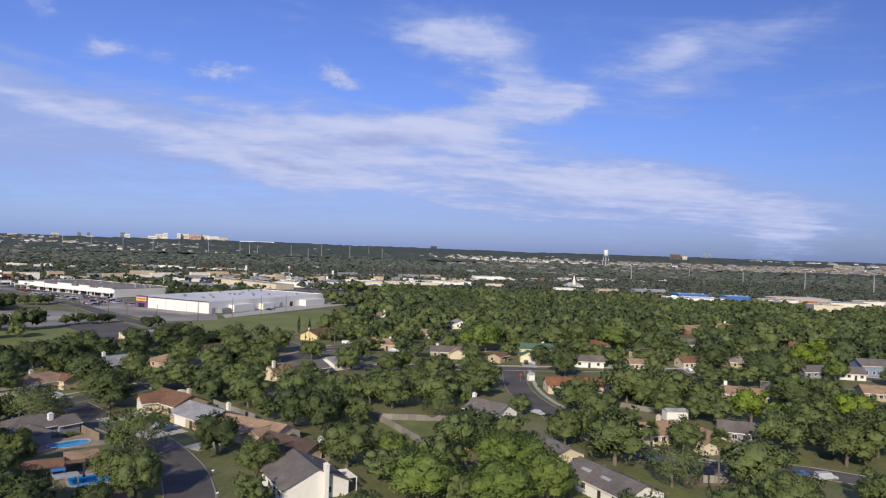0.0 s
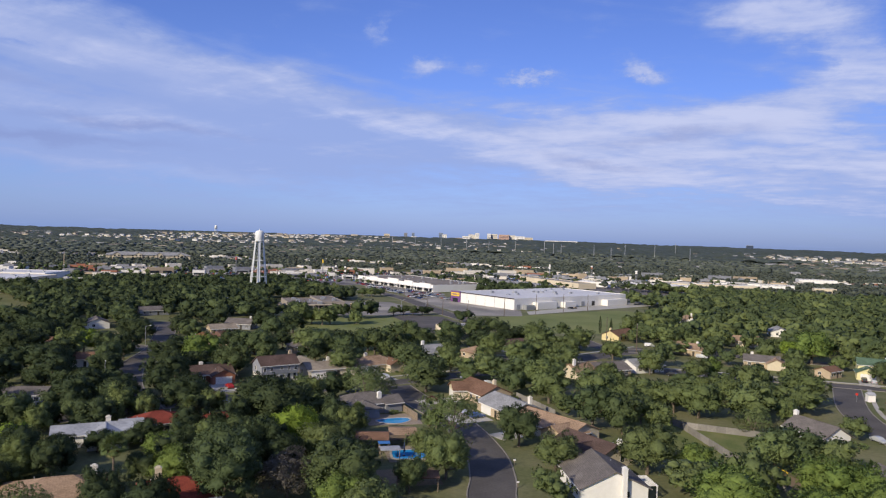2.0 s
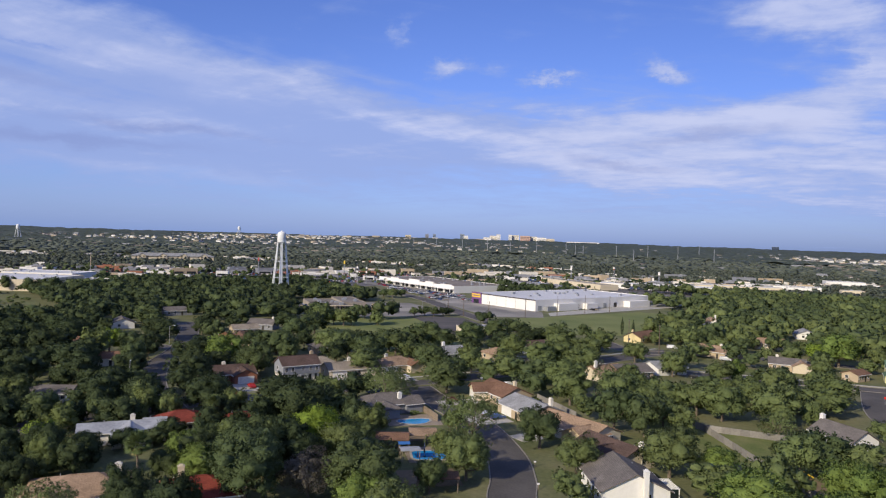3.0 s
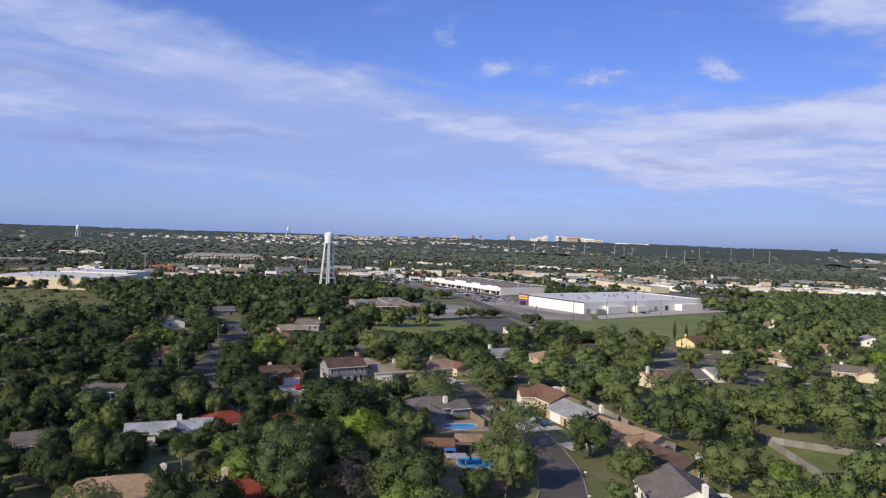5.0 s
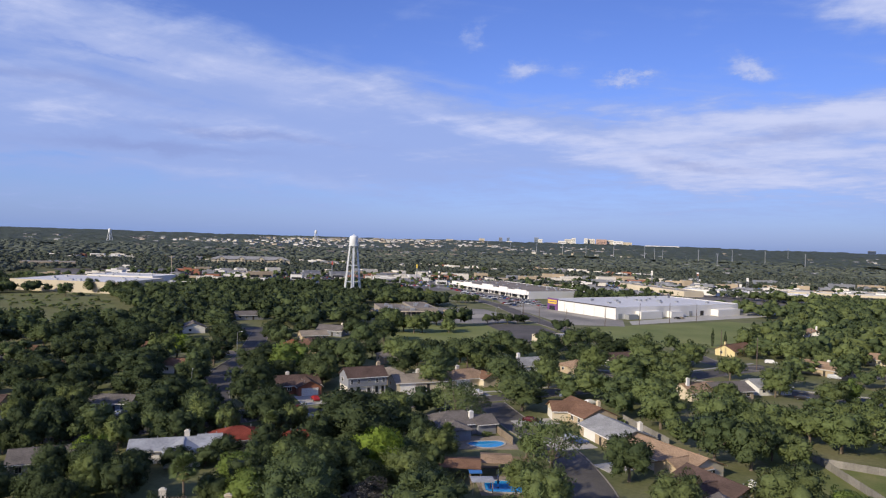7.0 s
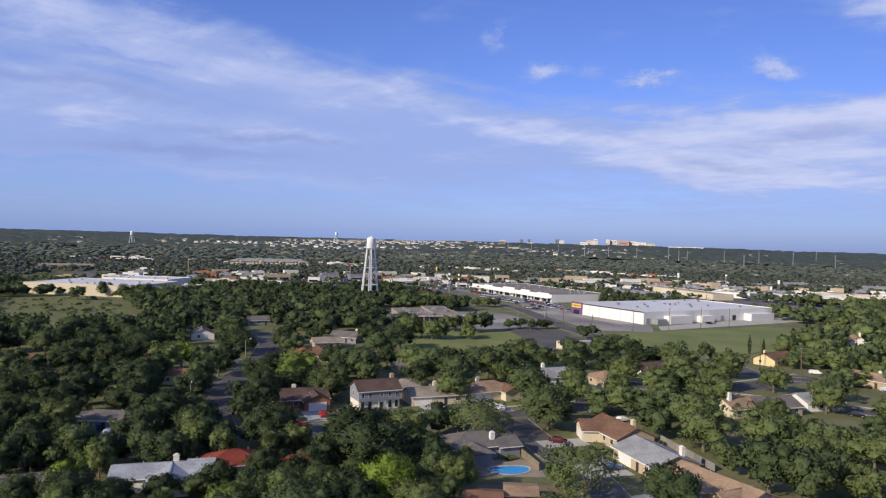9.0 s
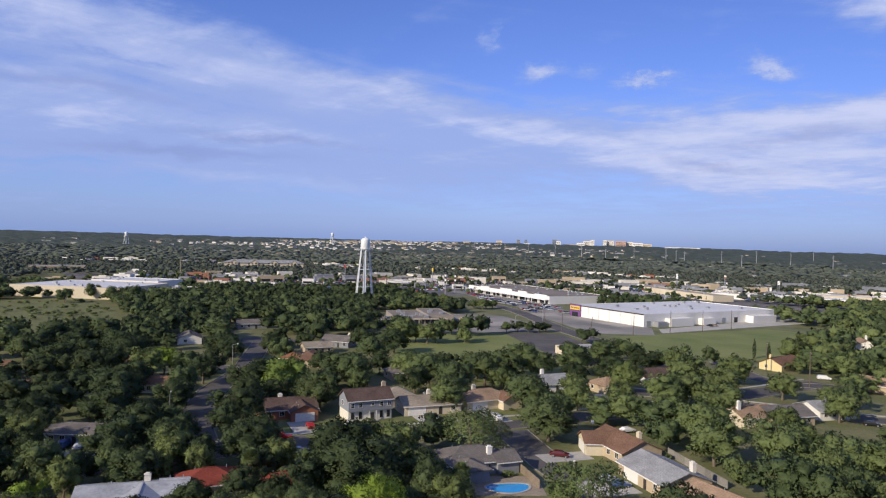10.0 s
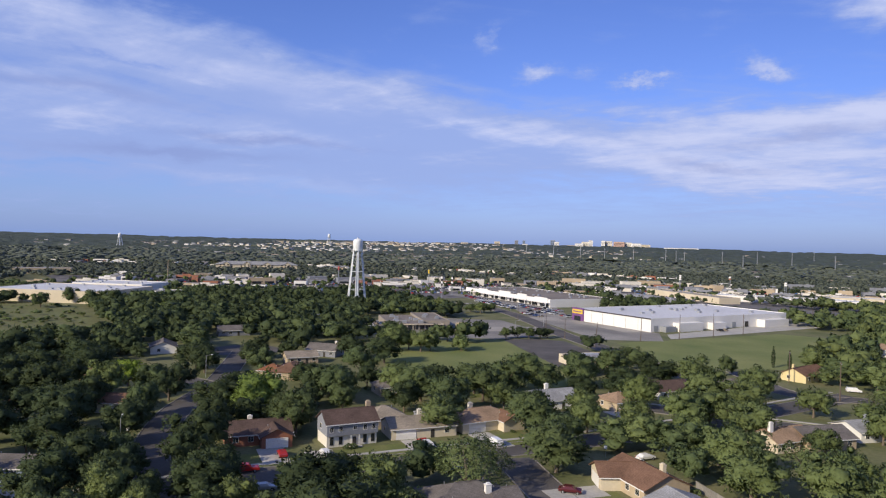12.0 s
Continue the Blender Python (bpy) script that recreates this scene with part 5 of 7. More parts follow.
for k, yy in enumerate((-58, -20, 10, 22)):
    part("dock_door", boxes((34.06, yy, 0.2, 0.12, 3.4, 3.4)), DARKTRIM if k % 2 else GALV, store)
for k in range(5):
    part("wall_seam", boxes((-16 + 10 * k, -62.06, 0, 0.12, 0.08, 7.2)), ROOFGREY, store)

b = Vector((-283, 548))
U, V = Vector((math.cos(radians(151.5)), math.sin(radians(151.5)))), Vector((math.cos(radians(61.5)), math.sin(radians(61.5))))
mid = b + U * 70 + V * 31
mall = flat_building(mid.x, mid.y, 151.5 - 180, 140, 62, 6.0, WHITE, ROOFBROWN, "long white row of shops with dark shop windows", "shopping_arcade", 0, 0.4, 18)
for k in range(9):
    bx = -62 + 15.5 * k
    w = part("shop_window", boxes((bx, -31.06, 0.2, 11.5, 0.14, 3.0)), DARKTRIM, mall)
    part("pane", boxes((bx, -31.16, 0.4, 10.8, 0.06, 2.5)), PANE, w)
for k, (bx, w, h) in enumerate(((58, 18, 1.2), (30, 14, 1.8), (2, 20, 2.0), (-36, 16, 1.4))):
    part("raised_front", boxes((bx, -31.3, 3.6, w, 0.7, 2.4 + h)), WHITE, mall)
part("canopy", boxes((0, -33, 3.3, 140, 4.0, 0.4)), WHITE, mall)
for k in range(15):
    part("pillar", shared(("pillar",), lambda: boxes((0, 0, 0, 0.5, 0.5, 3.3))), WHITE, mall, at=pose(-69 + 9.85 * k, -34.6, 0))

school = flat_building(-287, 377.5, 48, 30, 47, 3.1, TAUPE, ROOFBROWN, "low tan building with a flat brown-grey roof", "school_building", 9, 0.3, 12)
for k in range(6):
    part("roof_light", boxes((-11 + 4.4 * k, -8, 3.18, 2.4, 1.6, 0.5)), ROOFGREY, school)
part("pale_eaves", boxes((0, -23.75, 2.75, 31, 0.5, 0.5), (15.25, 0, 2.75, 0.5, 47.6, 0.5)), CREAM, school)
flat_building(-281.5, 389.5, 48, 15, 44, 4.2, TAUPE, ROOFBROWN, "raised tan hall with a flat roof", "school_hall", 0, 0.4, 4)
canopy(-266, 368, 48, 16, 7, 3.0, ROOFBROWN, "flat brown walkway roof on posts beside the low building", 0.05)
canopy(-327, 352, 40, 16, 6, 4.4, METALROOF, "flat white shade canopy on posts in the yard", 0.1)
flat_building(-250, 378, 30, 7, 4.5, 4.2, TANWALL, ROOFGREY, "small tan block with a flat roof", "service_block", 1, 0.3, 0)
flat_building(-151.5, 326, -35, 15.5, 20, 3.3, CREAM, ROOFGREY, "low cream building with a flat grey roof beside the field", "club_building", 0, 0.3, 2)
flat_building(-556, 318, 28, 88, 66, 8.2, CREAM, ROOFWHITE, "cream warehouse with a large white flat roof", "warehouse", 0, 0.4, 12)
flat_building(-585, 372, 28, 60, 40, 8.6, WHITE, ROOFWHITE, "white warehouse with a pale flat roof", "warehouse", 4, 0.4, 6)
flat_building(-520, 366, 28, 34, 22, 6.0, WHITE, ROOFGREY, "low white commercial building", "shop_building", 4, 0.4, 3)
flat_building(-240, 668, -26, 70, 16, 5.2, GREYWALL, ROOFGREY, "grey building behind the store", "shop_building", 0, 0.4, 4)

# shops along the far avenue
PALETTE = [(PALEBRICK, ROOFBROWN, "pale brick"), (GREYWALL, ROOFBROWN, "grey"), (TANWALL, ROOFGREY, "tan"), (GREYWALL, ROOFGREY, "grey"), (WHITE, ROOFGREY, "white"), (GREYWALL, ROOFGREY, "grey"), (PALEBRICK, ROOFGREY, "pale brick"), (TANWALL, ROOFBROWN, "tan"), (TANWALL, ROOFGREY, "tan"), (GREYWALL, ROOFBROWN, "grey")]
rs = random.Random(21)


def shop_row(x, y, turn, count, step, size, height, group, spread=14.0):
    c, s = math.cos(radians(turn)), math.sin(radians(turn))
    for k in range(count):
        L = size * rs.uniform(0.55, 1.25)
        w, r, word = rs.choice(PALETTE)
        off = rs.uniform(-spread, spread)
        flat_building(x + c * step * k - s * off, y + s * step * k + c * off, turn + rs.choice((0, 0, 180, 90)), L, size * rs.uniform(0.35, 0.6), height * rs.uniform(0.8, 1.4), w, r, "%s flat-roofed shop beside the avenue" % word, "shop_building", rs.choice((2, 3, 4)), 0.5, 1, "building", group)


shop_row(-470, 735, 35, 9, 40, 24, 4.6, "shops along the avenue", 26)
shop_row(-640, 560, 58, 9, 31, 21, 4.6, "shops along the avenue", 26)
shop_row(-600, 690, 40, 10, 40, 24, 4.6, "shops along the avenue", 24)
shop_row(-420, 880, 30, 10, 47, 27, 5.0, "shops along the avenue", 22)
shop_row(-720, 500, 60, 8, 40, 25, 5.0, "shops along the avenue", 24)
shop_row(-330, 830, 14, 8, 40, 25, 4.6, "shops along the avenue", 22)
shop_row(-300, 900, 8, 9, 36, 20, 4.6, "shops along the avenue", 40)
flat_building(-236, 752, -39, 118, 22, 5.2, CREAM, ROOFTAN, "long pale cream building", "long_shop", 0, 0.5, 6)
flat_building(-150, 776, 8, 130, 24, 5.0, WHITE, ROOFWHITE, "long white row of storage units", "storage_building", 0, 0.4, 6)
flat_building(-82, 846, 12, 90, 22, 5.0, CREAM, ROOFWHITE, "long cream shed with a pale roof", "storage_building", 6, 0.4, 4)
flat_building(-40, 910, 6, 80, 24, 5.0, WHITE, ROOFGREY, "white apartment block with a grey roof", "apartment_building", 8, 0.4, 4)


def gabled_apartments(x, y, turn, length, width, eave, ridge):
    """A long three-storey block: hipped roof, a row of front gables, three rows of windows."""
    h = thing("apartment_building", "long cream apartment building with a grey hipped roof and gables", "building", pose(x, y, land(x, y), 0, 0, turn))
    part("wall", boxes((0, 0, 0, length, width, eave)), CREAM, h)
    part("roof", hip_roof(length, width, eave, ridge, 1.2), ROOFS["lightgrey"], h)
    n = 4
    for k in range(n):
        gx = (k + 0.5 - n / 2) * length / n
        w = length / n * 0.34
        gable = part("gable", prism(bmesh.new(), [(-w / 2, 0), (-w / 2, eave + 0.6), (0, ridge - 0.8), (w / 2, eave + 0.6), (w / 2, 0)], 6.0), CREAM, h, at=pose(gx, -width / 2 + 1.4, 0, 0, 0, 90))
        part("gable_roof", gable_roof(6.0, w, eave + 0.7, ridge - 0.7, 0.6), ROOFS["lightgrey"], gable)
        for floor in range(3):
            for side in (-1, 1):
                part("window", shared(("apartment_window",), lambda: boxes((0, 0, 0, 2.2, 0.2, 1.7))), PANE, h, at=pose(gx + side * w * 0.27, -width / 2 - 1.66, 1.2 + floor * eave / 3))
                part("window", shared(("apartment_window",), lambda: boxes((0, 0, 0, 2.2, 0.2, 1.7))), PANE, h, at=pose(gx + side * w * 0.78, -width / 2 - 0.06, 1.2 + floor * eave / 3))
    clear_rect(x, y, length + 10, width + 16, turn)


gabled_apartments(-868, 745, 50, 116, 22, 8.4, 13.0)
flat_building(-900, 455, 60, 60, 24, 6.0, TANWALL, ROOFGREY, "tan building behind the woods", "shop_building", 8, 0.4, 4)

# works and sheds beyond the trees
for x, y, t, L, W, H, wl, rf, lab in (
        (232, 742, 3, 56, 30, 5.0, WHITE, ROOFWHITE, "long white works building"), (318, 742, 4, 30, 26, 6.0, PALEBRICK, ROOFGREY, "pale brick works hall beyond the trees"),
        (240, 778, 4, 32, 24, 7.0, BLUEPAINT, METALROOF, "blue metal works hall"), (284, 766, 4, 26, 18, 7.0, BLUEPAINT, ROOFWHITE, "blue fronted works building"),
        (322, 650, -6, 26, 20, 8.0, CREAM, ROOFTAN, "cream warehouse with a pale roof"), (372, 720, 2, 34, 26, 6.5, PALEBRICK, ROOFGREY, "pale brick warehouse with a grey roof"),
        (430, 770, 4, 34, 24, 6.0, PALEBRICK, ROOFGREY, "pale brick warehouse beyond the trees"), (452, 720, 2, 26, 20, 6.0, CREAM, ROOFTAN, "cream shed at the wood's edge"),
        (222, 880, 4, 42, 20, 5.0, GREYWALL, METALROOF, "shed with a pale blue roof"), (166, 860, 4, 26, 18, 4.5, TANWALL, ROOFTAN, "low tan commercial building"),
        (112, 850, 8, 22, 16, 4.6, WHITE, ROOFWHITE, "white church hall with a pale roof"), (26, 1070, 10, 46, 26, 7.0, WHITE, METALROOF, "white building among far trees"),
        (-22, 885, 8, 24, 16, 5.0, WHITE, METALROOF, "white hall among trees"), (30, 880, 8, 22, 15, 5.0, CREAM, METALROOF, "cream hall among trees"),
        (360, 790, 4, 60, 30, 6.0, TANWALL, ROOFWHITE, "tan works building beyond the trees"), (520, 800, 0, 30, 24, 6.0, PALEBRICK, ROOFTAN, "pale brick shed beyond the trees")):
    flat_building(x, y, t, L, W, H, wl, rf, lab, "works_building", 5, 0.4, 3)


def church(x, y, turn):
    c = thing("church", "white church with a steep roof and a slim spire", "church", pose(x, y, 0, 0, 0, turn))
    part("wall", boxes((0, 0, 0, 24, 13, 5)), WHITE, c)
    part("roof", hip_roof(24, 13, 5, 9, 0.5), METALROOF, c)
    t = part("tower", boxes((0, -4, 5, 3.2, 3.2, 6)), WHITE, c)
    part("spire", tube(bmesh.new(), (0, -4, 11), (0, -4, 19), 1.9, 0.1, 8), WHITE, t)
    for k in range(6):
        part("window", boxes((-10 + 4.0 * k, -6.55, 1.5, 1.6, 0.12, 2.4)), PANE, c)
    clear_rect(x, y, 50, 34, turn)


church(134, 925, 8)


# ---- water towers ----
def water_tower(x, y, height, tank, spread, label):
    """A steel tank on six splayed legs round a riser pipe."""
    t = thing("water_tower", label, "water tower", pose(x, y, land(x, y)))
    r, th = tank / 2, tank * 0.95
    z0 = height - th - r * 0.55
    bm = bmesh.new()
    seg = 28
    prof = [(0.05, z0 - r * 0.45), (r * 0.5, z0 - r * 0.38), (r * 0.85, z0 - r * 0.2), (r, z0), (r, z0 + th), (r * 0.93, z0 + th + r * 0.2), (r * 0.7, z0 + th + r * 0.4), (r * 0.35, z0 + th + r * 0.52), (0.05, z0 + th + r * 0.55)]
    rings = [[bm.verts.new((p * math.cos(2 * math.pi * k / seg), p * math.sin(2 * math.pi * k / seg), z)) for k in range(seg)] for p, z in prof]
    for a, b in zip(rings, rings[1:]):
        for k in range(seg):
            f = bm.faces.new((a[k], a[(k + 1) % seg], b[(k + 1) % seg], b[k]))
            f.smooth = True
    tk = part("tank", bm, STEEL, t, "smooth white steel tank with a domed top")
    part("vent", boxes((0, 0, z0 + th + r * 0.53, 0.7, 0.7, 0.8)), STEEL, tk)
    bm = bmesh.new()
    tube(bm, (0, 0, z0 - 0.25), (0, 0, z0 - 0.1), r + 0.7, r + 0.7, 24)
    part("balcony", bm, STEEL, tk)
    legs = 6
    feet, tops = [], []
    for k in range(legs):
        a = 2 * math.pi * k / legs + 0.35
        feet.append(Vector((spread * math.cos(a), spread * math.sin(a), 0)))
        tops.append(Vector((r * 0.98 * math.cos(a), r * 0.98 * math.sin(a), z0)))
        part("leg", tube(bmesh.new(), feet[-1], tops[-1], 0.42, 0.36, 10), STEEL, t)
    part("riser", tube(bmesh.new(), (0, 0, 0), (0, 0, z0 - r * 0.4), 0.8, 0.8, 12), STEEL, t)
    for lev in (0.3, 0.62):
        pts = [f.lerp(q, lev) for f, q in zip(feet, tops)]
        for k in range(legs):
            part("strut", tube(bmesh.new(), pts[k], pts[(k + 1) % legs], 0.16, 0.16, 6), STEEL, t)
    levels = (0.0, 0.3, 0.62, 1.0)
    for lo, hi in zip(levels, levels[1:]):
        for k in range(legs):
            a, b = feet[k].lerp(tops[k], lo), feet[(k + 1) % legs].lerp(tops[(k + 1) % legs], hi)
            part("brace", tube(bmesh.new(), a, b, 0.05, 0.05, 4), STEEL, t)
    clear_rect(x, y, 12, 12, 0)


water_tower(-383.6, 437.2, 49.6, 6.9, 7.6, "tall white water tower on slender steel legs")


# ---- poles and signs ----
def utility_pole(x, y, height=11.0, lean=0.0, turn=20.0, cross=True):
    p = thing("utility_pole", "weathered timber utility pole with a cross-arm", "utility pole", pose(x, y, 0, 0, lean, turn))
    part("shaft", tube(bmesh.new(), (0, 0, 0), (0, 0, height), 0.2, 0.13, 8), UTILITY, p)
    if cross:
        arm = part("cross_arm", boxes((0, 0, height - 0.9, 0.12, 2.4, 0.14)), UTILITY, p)
        for yy in (-1.05, -0.4, 0.4, 1.05):
            part("insulator", boxes((0, yy, height - 0.76, 0.1, 0.1, 0.2)), GALV, arm)


for x, y, h, ln in ((-170.5, 375, 12, 5), (-160.6, 410, 12.5, 1), (-149.2, 437, 13, 1), (-136.8, 457, 13, 0), (-126.7, 481, 12, 0), (-105.4, 581, 12, 0), (-193.7, 390, 11, 0), (-216, 412, 11, 0), (-250, 440, 11, 0), (-60.5, 318, 13, 0), (-79.5, 341, 12, 0), (-50, 392, 11, 0)):
    utility_pole(x, y, h, ln)


def street_lamp(x, y, turn, height=7.5, label="grey steel street lamp with a curved arm"):
    p = thing("street_lamp", label, "street lamp", pose(x, y, 0, 0, 0, turn))
    part("pole", tube(bmesh.new(), (0, 0, 0), (0, 0, height), 0.11, 0.07, 8), GALV, p)
    part("arm", tube(bmesh.new(), (0, 0, height - 0.05), (1.8, 0, height + 0.4), 0.05, 0.04, 6), GALV, p)
    part("lamp_head", boxes((2.0, 0, height + 0.33, 0.7, 0.28, 0.14)), STEEL, p)


street_lamp(-181.5, 141.5, 140)
street_lamp(-239, 205, 30)
for x, y in ((-250, 470), (-290, 500), (-330, 530), (-300, 470), (-228, 432), (-213, 372)):
    street_lamp(x, y, 60, 9.0, "tall car park lamp on a grey pole")


def street_sign(x, y, board=WHITE, h=2.6, label="small street sign on a thin post"):
    s = thing("street_sign", label, "street sign", pose(x, y, 0, 0, 0, 10))
    part("post", tube(bmesh.new(), (0, 0, 0), (0, 0, h), 0.04, 0.04, 6), GALV, s)
    part("plate", boxes((0, -0.05, h - 0.75, 0.75, 0.03, 0.75)), board, s)


street_sign(20.5, 259, REDPAINT, 2.8, "red stop sign at the junction")
street_sign(-172, 378, WHITE, 3.0, "white diamond sign beside the avenue")
street_sign(-67.5, 313, WHITE)
street_sign(-96, 210, WHITE)
street_sign(-57, 158.5, WHITE, 2.2)


def mailbox(x, y, turn):
    m = thing("mailbox", "pale kerbside mailbox on a post", "mailbox", pose(x, y, 0, 0, 0, turn))
    part("post", boxes((0, 0, 0, 0.12, 0.12, 1.0)), WOOD, m)
    part("letter_box", prism(bmesh.new(), [(-0.11, 1.0), (0.11, 1.0), (0.11, 1.18), (0.06, 1.26), (-0.06, 1.26), (-0.11, 1.18)], 0.5), WHITE, m)


for x, y, t in ((-146.8, 159.5, 60), (-130.6, 183.5, 60), (-50.5, 140.5, 40), (-119, 198.5, 60), (-86.5, 179, 50), (-45, 128, 40)):
    mailbox(x, y, t)


def pylon_sign(x, y, height, label, rows):
    s = thing("pylon_sign", label, "sign", pose(x, y, 0, 0, 0, -30))
    for k in (-1, 1):
        part("post", boxes((k * 0.9, 0, 0, 0.35, 0.35, height)), GALV, s)
    for k, m in enumerate(rows):
        part("sign_board", boxes((0, 0, height - 2.0 * (k + 1), 3.0, 0.5, 1.7)), m, s)


pylon_sign(-389, 551, 21, "tall shop pylon sign with dark and white boards", (DARKTRIM, WHITE, DARKTRIM, WHITE, DARKTRIM))
pylon_sign(-402, 585, 17, "tall shop pylon sign with pale boards", (WHITE, DARKTRIM, WHITE, DARKTRIM))
pylon_sign(-470, 640, 20, "tall yellow sign above the lots", (SIGNYELLOW, SIGNYELLOW))
pylon_sign(-560, 600, 20, "tall red sign above the shops", (REDPAINT, REDPAINT))
pylon_sign(-285, 880, 18, "white pylon sign beside the avenue", (WHITE, WHITE, WHITE))
pylon_sign(-235, 900, 18, "white pylon sign beside the avenue", (WHITE, BRICK))
pylon_sign(-170, 860, 16, "white pylon sign beside the avenue", (WHITE, WHITE))
pylon_sign(-668, 468, 22, "slim pale mast beside the shops", (TANWALL, TANWALL, TANWALL, TANWALL, TANWALL, TANWALL, TANWALL))


def mast(x, y, height):
    """A slim steel transmission mast with short arms."""
    z = land(x, y)
    m = thing("transmission_mast", "slim pale steel transmission mast above the woods", "mast", pose(x, y, z, 0, 0, 35), "masts above the woods")
    part("shaft", tube(bmesh.new(), (0, 0, 0), (0, 0, height), 0.9, 0.45, 8), GALV, m)
    for k in (0.82, 0.9, 0.97):
        part("arm", boxes((0, 0, height * k, 5.5, 0.3, 0.35)), GALV, m)


# ---- trees ----
def unit(v):
    return v / np.linalg.norm(v, axis=1, keepdims=True)


def leaf_cards(rnd, centres, radii, count, size, flat=0.8, reach=(0.66, 1.14)):
    """Slim leaf sprigs that spray out of the clusters of a crown, with ragged edges."""
    c, r = np.array(centres), np.array(radii)
    squash = np.array((1, 1, flat))
    many = count * 4
    i = rnd.choice(len(c), size=many, p=r ** 2 / (r ** 2).sum())
    d = rnd.normal(size=(many, 3))
    d[:, 2] = d[:, 2] * 0.9 + 0.2
    d = unit(d)
    p = c[i] + d * r[i][:, None] * squash * rnd.uniform(*reach, size=(many, 1))
    gap = np.linalg.norm((p[:, None, :] - c[None]) / squash, axis=2)
    keep = np.flatnonzero((gap >= r * 0.72).all(axis=1))[:count]
    p, d = p[keep], d[keep]
    out = unit(p - c.mean(axis=0))
    u = unit(d * 0.5 + out * 0.4 + rnd.normal(size=d.shape) * 0.55)
    n = unit(np.cross(u, rnd.normal(size=d.shape)))
    n = np.where((n * out).sum(axis=1, keepdims=True) < 0, -n, n)
    v = np.cross(n, u)
    m = len(p)
    s = size * rnd.uniform(0.6, 1.4, size=(m, 1))
    w = [rnd.uniform(a, b, size=(m, 1)) for a, b in ((0.9, 1.5), (0.4, 0.8), (0.4, 0.8), (-0.3, 0.3))]
    verts = np.stack([p - u * s * 0.7 - v * s * w[1], p + u * s * w[0] + v * s * w[3], p - u * s * 0.5 + v * s * w[2]], axis=1)
    turned = (np.cross(verts[:, 1] - verts[:, 0], verts[:, 2] - verts[:, 0]) * out).sum(axis=1) < 0
    verts[turned] = verts[turned][:, ::-1]
    away = unit(d * 0.26 + out * 0.46 + n * 0.20 + np.array((0, 0, 0.30)))
    verts = [tuple(q) for q in verts.reshape(-1, 3)]
    return verts, [(3 * k, 3 * k + 1, 3 * k + 2) for k in range(m)], [tuple(q) for q in np.repeat(away, 3, axis=0)]


ICO = bmesh.new()
bmesh.ops.create_icosphere(ICO, subdivisions=1, radius=1)
ICO_V, ICO_F = np.array([v.co for v in ICO.verts]), [tuple(v.index for v in f.verts) for f in ICO.faces]
ICO.free()


def lobes_of(rnd, diameter, height, count):
    """Centres and radii of the limb masses that make up an uneven crown above a short clear trunk."""
    a = diameter / 2
    cz, ch = height * 0.57, height * 0.43
    centres, radii = [(0.0, 0.0, cz)], [a * 0.58]
    lean = rnd.uniform(-0.12, 0.12, size=2) * a
    for k in range(count):
        t = 2 * math.pi * (k * 0.618 + rnd.uniform(0, 0.25))
        up = min(-0.75 + 1.7 * (k + rnd.uniform(0.1, 0.9)) / count, 0.97)
        ring = math.sqrt(max(1 - up * up, 0.03)) ** 0.8
        rad = a * rnd.uniform(0.20, 0.42) if count > 8 else a * rnd.uniform(0.34, 0.52)
        reach = rnd.uniform(0.72, 1.16)
        x, y = math.cos(t) * (a - rad) * ring * reach + lean[0], math.sin(t) * (a - rad) * ring * reach + lean[1]
        z = cz + up * (ch - rad * 0.6) * reach
        centres.append((x, y, max(z, rad * 0.5 + height * 0.14)))
        radii.append(rad)
    return centres, radii


def clusters_of(rnd, centres, radii, count):
    """Small leaf clusters on the limb masses: they break the outline of the crown."""
    c, r = np.array(centres), np.array(radii)
    i = rnd.choice(len(c), size=count * 3, p=r ** 2 / (r ** 2).sum())
    d = rnd.normal(size=(count * 3, 3))
    d[:, 2] += 0.25
    d = unit(d)
    p = c[i] + d * r[i][:, None] * np.array((1, 1, 0.85)) * rnd.uniform(0.8, 1.12, size=(count * 3, 1))
    free = (np.linalg.norm(p[:, None] - c[None], axis=2) > r * 0.78).all(axis=1)
    p = p[free][:count]
    return [tuple(q) for q in p], list(rnd.uniform(0.10, 0.24, size=len(p)) * r.max() * 1.6)


